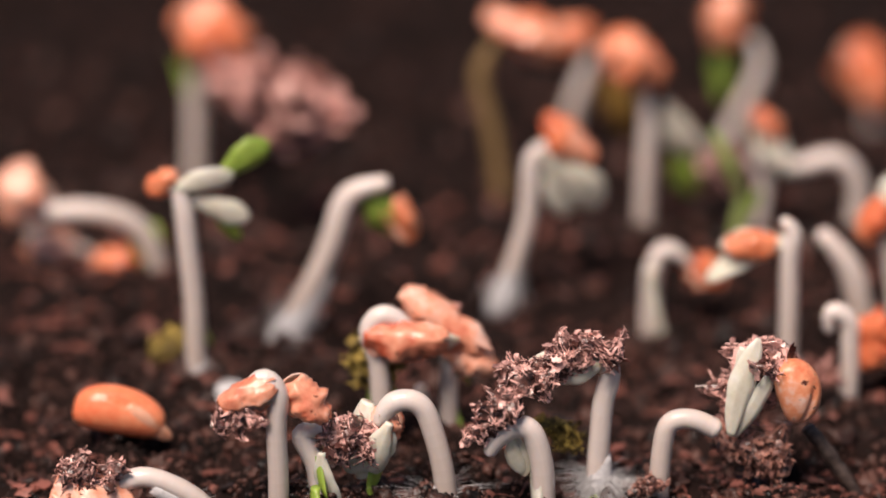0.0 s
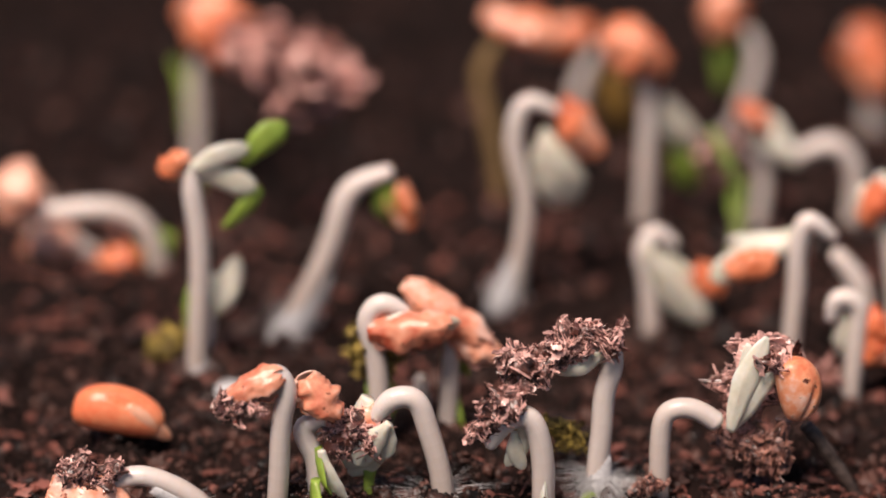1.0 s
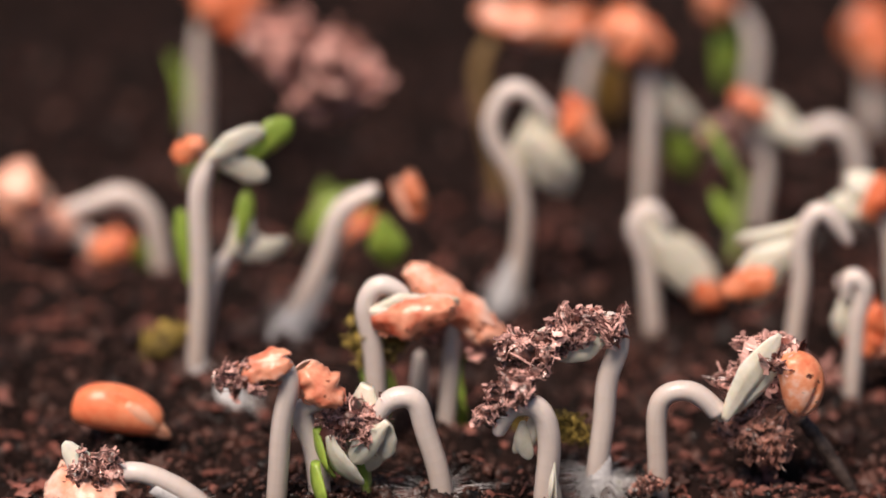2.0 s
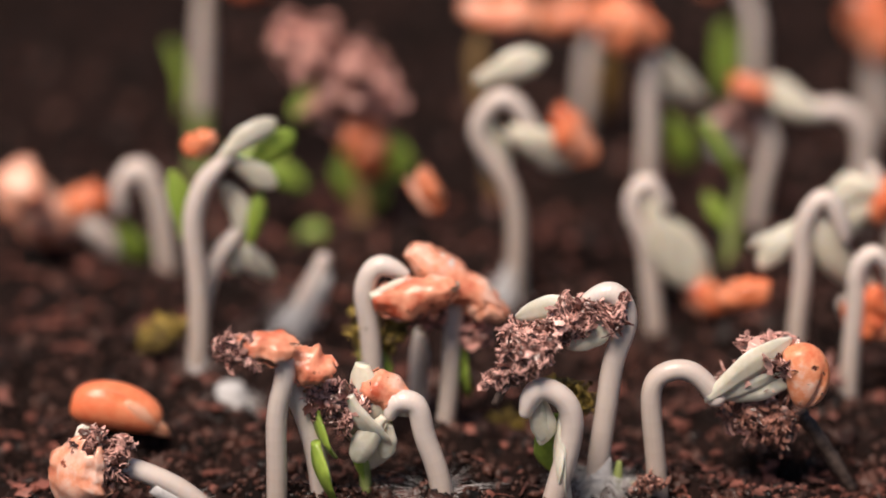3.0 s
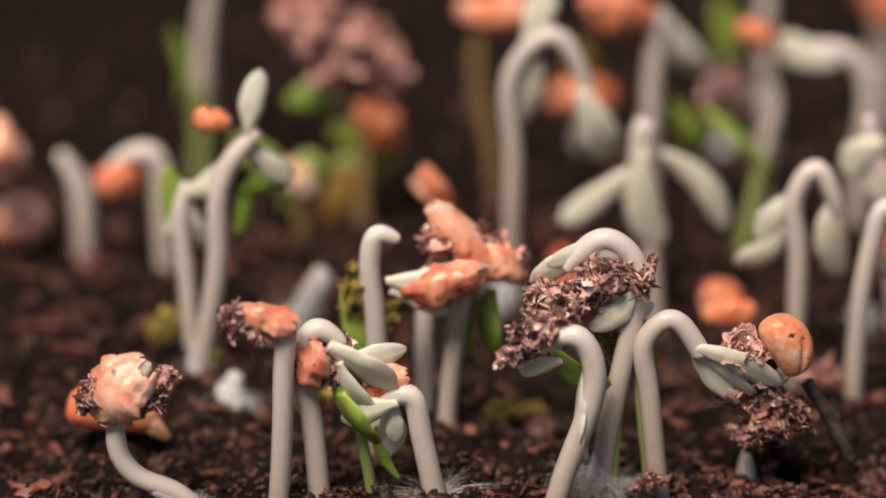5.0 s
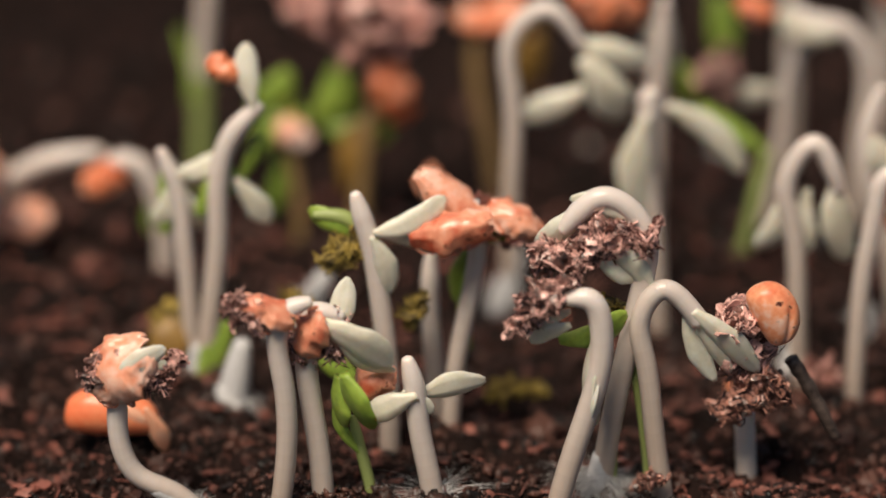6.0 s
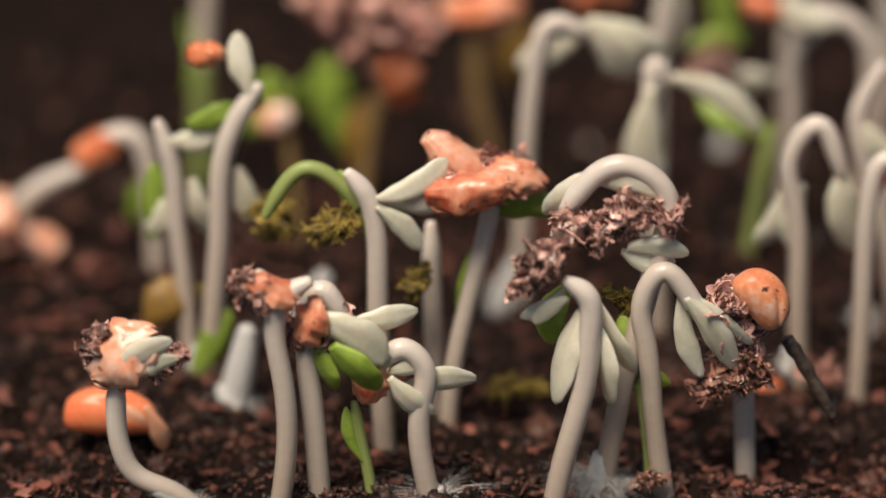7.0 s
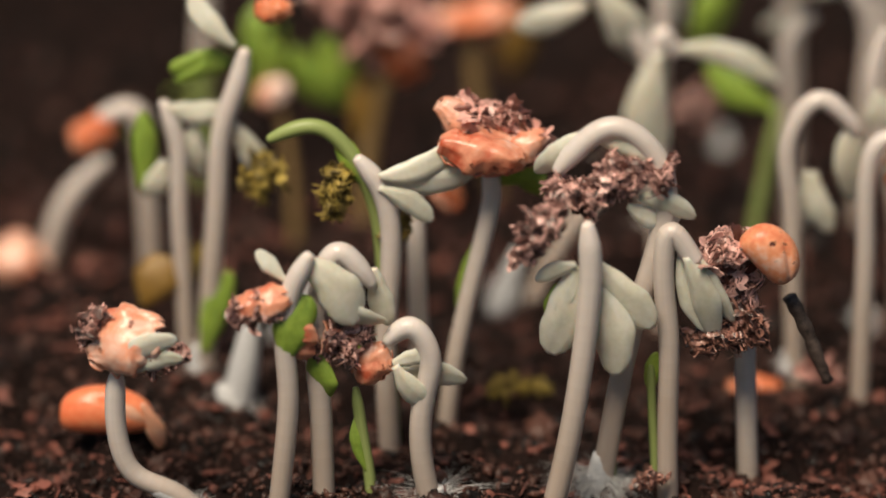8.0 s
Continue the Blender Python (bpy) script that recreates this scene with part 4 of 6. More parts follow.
    sway(arch_leaf_d, -0.1, 0, ((0, -1.4, 2.17, -100), (3, -1.4, 2.17, -100), (4.5, -1.4, 2.5, -100), (6, -1.06, 3.17, -40), (7, -1.4, 3.73, 10), (8, -1.32, 3.98, 12)))
    grow(pair_l, 0.09, (
        (0, ((0.09, -0.52), (0.01, 1.2), (-0.17, 2.57), (-0.28, 3.24), (-0.01, 3.58), (0.73, 3.33))),
        (1.5, ((-0.1, -0.52), (-0.09, 1.37), (-0.26, 2.91), (-0.35, 3.78), (-0.07, 4.17), (0.66, 4))),
        (3, ((-0.14, -0.52), (-0.21, 1.72), (-0.35, 3.58), (-0.38, 4.59), (-0.06, 5.06), (0.66, 4.84))),
        (3.5, ((-0.19, -0.52), (-0.29, 2.06), (-0.38, 3.92), (-0.42, 4.84), (-0.16, 5.23), (0.51, 5.09))),
        (4.5, ((-0.14, -0.52), (-0.21, 2.23), (-0.26, 3.92), (-0.26, 5.26), (0.12, 5.76), (0.74, 5.43))),
        (6, ((0.25, -0.52), (0.17, 2.57), (-0.04, 4.42), (-0.26, 5.76), (-0.46, 6.5), (-0.64, 7.12))),
        (7, ((0.12, -0.52), (-0.05, 2.91), (-0.06, 5.09), (-0.15, 6.5), (-0.41, 7.25), (-0.82, 7.77))),
        (8, ((0.25, -0.52), (0.17, 3.24), (0.31, 5.43), (0.25, 6.59), (-0.11, 7.61), (-0.54, 8.17))),
    ))
    sway(pair_l_coat_a, -0.2, 10, ((0, 0.7, 2.96, -4), (1.5, 0.89, 3.46, 6), (3, 0.97, 4.25, 8), (3.5, 0.97, 4.64, 8), (4.1, 1.08, 4.84, 8), (4.6, 1.59, 4.39, 15), (6, 1.97, 6.17, 10), (7, 2.4, 7.33, 5), (8, 2.74, 8.43, -15)))
    sway(pair_l_leaf_b, -0.35, 0, ((0, -0.27, 3.06, -4), (1.5, -0.27, 3.6, 4), (3, -0.26, 4.32, 5), (4.5, 0.27, 4.42, 2), (6, -0.15, 6.17, 25), (7, -0.05, 7.17, 28), (8, 0.01, 7.82, 20)))
    sway(pair_l_leaf_c, -0.3, 0, ((0, -0.27, 3.03, -4), (1.5, -0.27, 3.57, 4), (3, -0.26, 4.3, 5), (4.5, 0.43, 4.09, -5), (6, -0.18, 6.06, -75), (7, -0.05, 6.95, -48), (8, 0.01, 7.49, -35)))
    sway(pair_l_leaf_d, 0.35, 10, ((0, 0.09, -0.17, 92), (3, -0.18, 1.2, 92), (4.5, -0.17, 2.23, 98), (6, -0.53, 1.2, 130), (7, -0.44, 1.55, 120), (8, -0.36, 1.89, 120)))
    sway(pair_l_leaf_e, -0.1, 0, ((0, -0.28, 2.95, -4), (1.5, -0.27, 3.49, 4), (3, -0.27, 4.21, 5), (4.5, 0.74, 4.25, 10), (6, -0.09, 6.09, 0), (7, -0.02, 7.08, 0), (8, 0.07, 7.66, 0)))
    grow(pair_r, 0.08, (
        (0, ((-0.02, -0.87), (-0, 0.52), (-0, 1.72), (-0.03, 2.41), (-0.19, 2.92), (-0.61, 3.35))),
        (1.5, ((-0.09, -0.87), (-0, 0.86), (0.09, 2.24), (0.12, 3.09), (-0.06, 3.68), (-0.53, 4.02))),
        (3, ((-0.22, -0.87), (0.02, 1.21), (0.12, 2.92), (0.19, 4.11), (0.01, 4.7), (-0.45, 5.03))),
        (3.5, ((-0.17, -0.87), (0.06, 1.55), (0.19, 3.26), (0.28, 4.28), (0.09, 4.78), (-0.38, 5.2))),
        (4.5, ((-0.14, -0.87), (-0.03, 1.21), (0.17, 2.92), (0.33, 4.28), (0.4, 4.95), (0.48, 5.45))),
        (6, ((0.02, -0.87), (0.17, 1.55), (0.53, 3.6), (0.79, 5.28), (0.79, 6.12), (0.71, 6.62))),
        (7, ((-0.06, -0.87), (0.17, 1.9), (0.68, 4.28), (1.05, 5.95), (1.14, 6.79), (1.01, 7.45))),
        (8, ((-0.14, -0.87), (0.17, 1.9), (0.64, 4.28), (1.02, 5.95), (1.17, 7.12), (1.09, 7.78))),
    ))
    sway(pair_r_coat_a, 0.1, 0, ((0, -0.14, 3.06, -38), (1.5, -0.06, 3.51, -38), (3, 0.06, 4.36, -36), (3.5, 0.06, 4.58, -35), (4.5, 0.53, 5.03, -50), (6, 0.24, 6.54, -40), (7, 0.47, 7.61, -40), (8, 0.86, 8.6, -38)))
    sway(pair_r_coat_b, 0, 0, ((0, 0.56, 2.03, -30), (1.5, 0.8, 2.66, -30), (3, 0.87, 3.68, -35), (4.5, 1.18, 4.44, -45), (6, 1.79, 6.12, -30), (7, 1.86, 7.45, -25), (8, 1.94, 8.19, 30)))
    sway(pair_r_leaf_c, 0.5, 30, ((0, 0.09, 2.58, -80), (3, 0.4, 3.77, -92), (4.5, 0.56, 3.94, -92), (6, 0.56, 5.12, -110), (7, 1.64, 6.45, -20), (8, 1.63, 7.28, -30)))
    sway(pair_r_leaf_d, 0.3, 20, ((0, 0.1, -0.52, -90), (3, 0.48, 3.6, -92), (4.5, 0.56, 4.61, -92), (6, 0.68, 4.95, -96), (7, 0.87, 5.45, -103), (8, 0.79, 5.45, -101)))
    sway(pair_r_leaf_e, 0.3, 0, ((0, 0.09, 0.86, -80, 80), (3, 0.41, 2.58, -90, 80), (4.5, 0.87, 3.26, -60, 60), (6, 2.11, 5.62, -190, 40), (7, 2.95, 6.37, -188, 10), (8, 2.64, 7.2, -195, 0)))
    grow(behind, 0.12, (
        (0, ((-0, -0.44), (-0, -0.17), (0, 0.26), (0, 0.44))),
        (3, ((-0.08, -0.44), (-0.08, 0.44), (-0.05, 1.31), (-0.03, 2.17))),
        (4.5, ((-0.05, -0.44), (-0.01, 0.61), (0.02, 1.83), (0.09, 3.03))),
        (6, ((0.4, -0.44), (0.37, 1.13), (0.27, 2.69), (0.28, 4.57))),
        (7, ((0.37, -0.44), (0.37, 1.31), (0.32, 3.37), (0.28, 5.42))),
        (8, ((0.08, -0.44), (-0.04, 2), (-0.1, 4.06), (-0.14, 6.43))),
    ))
    grow(hook, 0.09, (
        (0, ((0.01, -0.84), (-0, 0.5), (-0.17, 1.67), (-0.5, 2.21), (-0.98, 2.16), (-1.43, 1.53))),
        (1.5, ((-0.02, -0.84), (-0.01, 0.67), (-0.08, 1.92), (-0.51, 2.71), (-0.99, 2.63), (-1.4, 1.92))),
        (3, ((0.05, -0.84), (0.42, 0.67), (0.71, 1.92), (0.47, 3.07), (-0.13, 3.32), (-0.5, 2.66))),
        (3.5, ((0.1, -0.84), (0.54, 1), (0.78, 2.25), (0.62, 3.15), (0.09, 3.45), (-0.36, 3.07))),
        (4.5, ((0.1, -0.84), (0.57, 1), (1.08, 2.49), (1.06, 3.73), (0.53, 4.26), (0.01, 4.13))),
        (6, ((0.21, -0.84), (0.79, 1.5), (1.36, 3.48), (1.49, 4.95), (1.11, 5.92), (0.59, 5.92))),
        (7, ((0.13, -0.84), (0.63, 1.67), (1.06, 3.48), (1.19, 4.95), (1.03, 6.08), (0.58, 6.4))),
        (8, ((0.1, -0.84), (0.63, 1.67), (0.95, 3.81), (1.14, 5.76), (1.17, 7.04), (1.08, 7.97))),
    ))
    sway(hook_leaf_a, 0.2, 0, ((0, -0.95, 2, -70), (1.5, -0.35, 2.49, -120), (3, -0.06, 2.99, -90), (4.5, 0.31, 3.97, -200), (6, 0.67, 5.51, -170), (7, 0.51, 6.08, -145), (8, 0.8, 6.72, -110)))
    sway(hook_leaf_b, 0.1, 0, ((0, -0.88, 1.92, -75), (1.5, -0.73, 2.16, -80), (3, -0.13, 2.91, -85), (4.5, 0.31, 3.68, -160), (6, 0.67, 5.14, -154), (7, 0.59, 5.92, -140), (8, 0.8, 6.88, -155)))
    sway(hook_leaf_c, 0.3, 0, ((0, -0.19, 1.53, -88, 85), (3, 0.56, 2.66, -95, 85), (4.5, 1, 3.48, -98, 85), (6, 1.42, 4.79, -102, 80), (7, 0.96, 5.43, -112, 55), (8, 0.8, 6.72, -105, 0)))
    sway(hook_leaf_d, 0.4, 0, ((0, -0.19, 1.48, -88, 85), (3, 0.56, 2.61, -95, 85), (4.5, 1, 3.44, -98, 85), (6, 1.45, 4.62, -98, 80), (7, 1.19, 5.43, -80, 50), (8, 1.22, 6.24, -76, 0)))
    sway(hook_leaf_e, 0.5, 0, ((0, -0.18, 1.44, -88, 85), (3, 0.56, 2.57, -95, 85), (4.5, 1, 3.39, -98, 85), (6, 1.47, 4.54, -95, 80), (7, 1.26, 5.76, -65, 50), (8, 1.32, 6.72, -50, 0)))
    sway(hook_leaf_f, 0.7, 10, ((0, 0.37, -1.86, 50), (1.5, 0.44, -1.86, 60), (2.8, 0.33, 1.5, -90), (3.2, 0.24, 2.91, -90), (4.5, 0.23, 3.97, -70), (6, 0.38, 4.46, 15), (7, 0.66, 6.08, -110), (8, 0.95, 6.4, -112)))
    grow(roof, 0.09, (
        (0, ((0.11, -0.88), (0.09, 0.47), (0.15, 1.48), (0.25, 2.48), (0.36, 3.23), (0.18, 3.61), (-0.15, 3.48))),
        (1.5, ((0.01, -0.88), (0.11, 0.64), (0.22, 1.82), (0.32, 2.98), (0.49, 3.9), (0.29, 4.27), (-0.16, 3.98))),
        (3, ((0.01, -0.88), (0.14, 0.81), (0.32, 2.32), (0.56, 3.81), (0.78, 4.88), (0.42, 5.46), (-0.25, 5.29))),
        (3.5, ((0.01, -0.88), (0.14, 0.98), (0.39, 2.65), (0.67, 4.31), (0.83, 5.29), (0.42, 5.83), (-0.33, 5.7))),
        (4.5, ((0.1, -0.88), (0.29, 1.15), (0.66, 3.15), (0.96, 4.8), (0.94, 5.91), (0.26, 6.5), (-0.64, 5.86))),
        (6, ((0.1, -0.88), (0.41, 1.48), (0.83, 3.81), (1.24, 5.94), (1.16, 7.45), (0.16, 8.21), (-0.88, 7.32))),
        (7, ((0.17, -0.88), (0.56, 1.82), (1.12, 4.47), (1.71, 6.92), (1.77, 8.33), (0.62, 9.12), (-0.88, 7.85))),
        (8, ((0.1, -0.88), (0.48, 1.82), (1.04, 4.8), (1.7, 7.4), (1.56, 9.25), (0.46, 10.18), (-1.05, 9.01))),
    ))
    sway(roof_leaf_a, -0.2, 0, ((0, -0.08, 3.48, -160), (1.5, 0.07, 3.98, -155), (3, 0.36, 4.8, -145), (4.5, 0.06, 4.64, 10), (6, 0.03, 6.43, -15), (7, 0.63, 6.76, -15), (8, 0.76, 8.05, -18)))
    sway(roof_leaf_b, -0.3, 0, ((0, 0.19, 3.58, -168), (1.5, 0.24, 4.07, -165), (3, 0.51, 4.96, -145), (4.5, 1.26, 5.13, -160), (6, 0.33, 6.92, -50), (7, 0.78, 6.92, -10), (8, 1.05, 8.37, -25)))
    sway(roof_leaf_c, -0.1, 0, ((0, 0.07, 3.65, -165), (1.5, 0.07, 4.14, -160), (3, 0.05, 5.13, -170), (4.5, 0.64, 6.27, -160), (6, 1.37, 7.4, -200), (7, 1.88, 8.21, -195), (8, 1.86, 9.01, -205)))
    sway(roof_leaf_d, 0.1, 0, ((0, -0.08, 3.4, -165), (1.5, 0.07, 3.98, -160), (3, 0.05, 5.05, -160), (4.5, -0.41, 6.19, -142), (6, -0.36, 7.81, -135), (7, -0.22, 8.85, -132), (8, -0.39, 9.96, -135)))
    grow(bow, 0.09, (
        (0, ((-0.05, -0.55), (-0.03, 0.47), (0.05, 1.31), (0.25, 1.84), (0.74, 1.94), (1.38, 1.68))),
        (1.5, ((-0.05, -0.55), (-0.07, 0.64), (-0.09, 1.64), (0.12, 2.39), (0.69, 2.51), (1.42, 2.06))),
        (3, ((-0.05, -0.55), (-0.19, 1.14), (-0.3, 2.31), (-0.12, 3.17), (0.52, 3.39), (1.45, 2.56))),
        (3.5, ((-0.1, -0.55), (-0.29, 1.47), (-0.45, 2.64), (-0.28, 3.55), (0.32, 3.72), (1.4, 2.77))),
        (4.5, ((-0.05, -0.55), (-0.24, 1.47), (-0.42, 2.97), (-0.37, 4), (0.2, 4.41), (1.01, 3.47))),
        (6, ((0.1, -0.55), (-0.25, 1.98), (-0.51, 3.8), (-0.62, 4.92), (-0.1, 5.7), (0.9, 4.87))),
        (7, ((0.15, -0.55), (-0.26, 2.31), (-0.49, 4.29), (-0.59, 5.41), (-0.08, 6.22), (0.74, 5.36))),
        (7.5, ((0.18, -0.55), (-0.09, 2.31), (-0.37, 4.46), (-0.55, 5.93), (-0.27, 6.9), (0.42, 6.09))),
        (8, ((0.21, -0.55), (0.15, 2.31), (0.11, 4.62), (-0.05, 6.25), (0.13, 7.35), (0.71, 6.61))),
    ))
    sway(bow_leaf_a, -0.2, 0, ((0, 1.84, 1.56, 72), (1.5, 1.81, 1.81, 62), (3, 1.21, 2.64, 32), (3.5, 1.17, 2.97, 18), (4.5, 0.93, 3.63, -20), (6, 0.74, 5.19, -50), (7, 0.58, 5.6, -62), (7.5, 0.31, 6.25, -68), (8, 0.56, 6.74, -75)))
    sway(bow_leaf_b, -0.05, 10, ((0, 1.97, 1.47, 58), (1.5, 1.73, 1.73, 48), (3, 1.13, 2.51, 16), (3.5, 1.17, 2.81, 5), (4.5, 0.85, 3.72, -35), (6, 0.74, 5.27, -65), (7, 0.66, 5.6, -45), (7.5, 0.46, 6.25, -55), (8, 0.78, 6.74, -65)))
    sway(bow_leaf_c, 0.15, -10, ((0, 1.89, 1.47, 85), (1.5, 1.81, 1.73, 75), (3, 1.18, 2.64, 10), (3.5, 1.1, 2.81, -5), (4.5, 0.77, 3.8, -45), (6, 0.59, 5.27, -70), (7, 0.43, 5.44, -75), (7.5, 0.19, 6.25, -74), (8, 0.41, 6.74, -72)))
    sway(bow_coat_d, 0.2, 0, ((0, 3.6, 2.69, -75), (1.5, 3.63, 2.81, -80), (3, 3.82, 3.14, -80), (3.5, 3.81, 3.22, -75), (4.5, 3.5, 3.63, -60), (6, 2.93, 4.95, -65), (7, 2.62, 5.36, -55), (7.5, 2.38, 5.68, -55), (8, 2.82, 6.66, -50)))
    grow(east, 0.12, (
        (0, ((0.02, -0.71), (-0.03, 0.89), (-0.05, 2.3), (-0.03, 3.53), (-0.05, 4.14), (-0.21, 4.31))),
        (1.5, ((0.02, -0.71), (0.13, 1.07), (0.24, 2.65), (0.28, 3.87), (0.62, 4.48), (1.58, 3.79))),
        (3, ((0.19, -0.71), (0.23, 1.42), (0.31, 3.18), (0.35, 4.4), (0.81, 5.05), (1.5, 3.87))),
        (4.5, ((0.1, -0.71), (0.19, 1.77), (0.16, 3.87), (0.17, 4.95), (0.58, 5.61), (1.23, 4.48))),
        (6, ((0.3, -0.71), (0.18, 2.12), (-0.02, 4.22), (-0.16, 5.78), (0.47, 6.7), (1.27, 5.35))),
        (7, ((0.3, -0.71), (0.2, 2.48), (0.01, 4.92), (-0.09, 6.46), (0.53, 7.28), (1.31, 5.86))),
        (8, ((0.23, -0.71), (0.03, 2.83), (-0.11, 5.26), (-0.11, 7.11), (0.6, 8.03), (1.67, 7.18))),
    ))
    sway(east_leaf_a, 0.1, 0, ((0, -0.03, 3.7, 200, 70), (1.5, 0.13, 3.7, 215, 0), (3, 0.59, 4.57, 300, 0), (4.5, 1.06, 4.92, 275, 0), (6, 1.19, 5.61, 280, 0), (7, 1.34, 5.95, 280, 0), (8, 1.61, 7.49, 275, 0)))
    sway(east_leaf_b, 0.3, 0, ((0, -0.03, 3.7, 190), (1.5, 0.12, 4.05, 195), (3, 0.43, 4.4, 215), (4.5, -0.04, 3.87, 215), (6, -0.24, 5.09, 250), (7, -0.24, 5.26, 250), (8, 0.38, 5.78, 265)))
    sway(east_leaf_c, 0.2, 0, ((0, -0.11, 3.7, 185), (1.5, -0.03, 3.53, 205), (3, 0.44, 4.22, 225), (4.5, 0.08, 5.26, 220), (6, 0.4, 5.26, 270), (7, 0.24, 5.43, 260), (8, 0.55, 5.78, 285)))
    sway(east_coat_d, 0, 0, ((0, -1.16, 3.61, 0), (1.5, -1.14, 2.65, 15), (3, -1.28, 2.12, 10), (4.5, -2.02, 2.39, 0), (6, -0.96, -0.9, 0), (7, -0.96, -0.93, 0), (8, -0.96, -0.93, 0)))
    grow(edge, 0.12, (
        (0, ((-0.06, -0.62), (-0.02, 0.44), (-0.05, 1.32), (-0.23, 2.02), (-0.56, 2.16), (-0.66, 1.67))),
        (1.5, ((0.02, -0.62), (0.13, 0.79), (0.25, 2.02), (0.14, 2.8), (-0.26, 2.89), (-0.56, 2.28))),
        (3, ((-0.06, -0.62), (0, 1.32), (0.06, 2.72), (0.19, 3.67), (0.5, 3.93), (0.88, 3.58))),
        (4.5, ((0.07, -0.62), (0.11, 1.32), (0.26, 3.06), (0.48, 4.27), (0.78, 4.87), (1.26, 4.79))),
        (6, ((0.1, -0.62), (0.15, 1.67), (0.27, 3.58), (0.52, 5.3), (0.88, 6.32), (1.44, 6.32))),
        (7, ((0.18, -0.62), (0.25, 2.02), (0.25, 4.1), (0.35, 5.81), (0.71, 6.75), (1.41, 6.83))),
        (8, ((0.27, -0.62), (0.28, 2.37), (0.27, 4.44), (0.25, 6.32), (0.53, 7.25), (1.23, 7.59))),
    ))
    sway(edge_leaf_a, 0.2, 0, ((0, 0.01, 1.84, -50), (1.5, -0.33, 2.37, -75), (3, 0.28, 3.41, -70), (4.5, 0.72, 4.27, -80), (6, 1.29, 5.98, -80), (7, 1.27, 6.49, -80), (8, 1.24, 7.34, -80)))
    sway(edge_coat_b, 0.4, 0, ((0, 0.76, 1.14, 60), (1.5, 0.6, 1.32, 60), (3, 0.57, 2.02, 60), (4.5, 1.21, 4.1, 60), (6, 1.64, 5.13, 60), (8, 1.59, 6.49, 60)))
    grow(snake, 0.2, (
        (0, ((-0.1, -0.76), (-0.01, 0.38), (-0.06, 1.51), (-0.7, 2.23), (-1.57, 2.08), (-2.27, 1.89))),
        (1.5, ((-0.15, -0.76), (-0.12, 0.95), (-0.21, 2.27), (-0.9, 3.05), (-1.77, 2.79), (-2.38, 2.6))),
        (3, ((-0.06, -0.76), (0.04, 1.33), (0.12, 2.83), (-0.58, 3.86), (-1.45, 3.86), (-2.15, 3.95))),
        (4.5, ((0.03, -0.76), (0.09, 2.27), (0.2, 3.95), (-0.36, 5.15), (-1.24, 5.34), (-1.85, 5.24))),
        (6, ((-0.03, -0.76), (0.1, 3.39), (0.16, 5.24), (-0.5, 6.44), (-1.37, 6.75), (-2.07, 6.99))),
        (7, ((0.12, -0.76), (0.25, 4.13), (0.22, 5.8), (-0.42, 6.71), (-1.21, 7.04), (-1.91, 7.17))),
        (8, ((0.12, -0.76), (0.21, 5.24), (0.19, 6.71), (-0.46, 7.81), (-1.25, 8.17), (-1.95, 8.35))),
    ))
    sway(snake_leaf_a, -0.2, 0, ((0, -2.09, 1.89, 125), (1.5, -1.76, 2.45, 135), (3, -1.27, 3.76, 150), (4.5, -0.79, 4.88, 155), (6, -0.84, 6.35, 165), (7, -0.85, 6.71, 165), (8, -0.89, 7.81, 160)))
    sway(snake_coat_b, -0.1, 0, ((0, -2.92, 3.39, -60), (1.5, -3.46, 3.86, -45), (3, -3.48, 4.6, -30), (4.5, -3.34, 5.89, -30), (6, -3.38, 7.17, -30), (7, -3.21, 7.26, -30), (8, -3.25, 8.72, -30)))
    grow(small, 0.18, (
        (0, ((-0.16, -0.57), (-0.01, 0.38), (0.06, 1.14), (-0.05, 1.71), (-0.32, 1.99))),
        (1.5, ((-0.16, -0.57), (0.04, 0.57), (0.08, 1.52), (-0.06, 2.18), (-0.33, 2.46))),
        (3, ((-0.16, -0.57), (-0.03, 0.95), (0.21, 2.09), (0.27, 2.84), (-0.1, 3.4))),
        (4.5, ((-0.25, -0.57), (-0.12, 0.95), (0.02, 2.46), (0.13, 3.59), (-0.2, 4.15))),
        (6, ((0.1, -0.57), (0.43, 1.71), (0.65, 3.59), (0.85, 5.26), (1.23, 5.81))),
        (7, ((0.64, -0.57), (0.82, 2.09), (0.85, 3.96), (0.89, 5.63), (1.4, 6.09))),
        (8, ((0.99, -0.57), (0.9, 2.46), (0.75, 4.52), (0.79, 6.09), (1.38, 6.73))),
    ))
    sway(small_leaf_a, 0.3, 0, ((0, -0.32, 1.9, 200), (3, -0.18, 3.31, 190), (4.5, -0.11, 3.96, 190), (6, 0.49, 4.33, 195), (7, 0.48, 4.7, 185), (8, 1.47, 6.55, 190)))
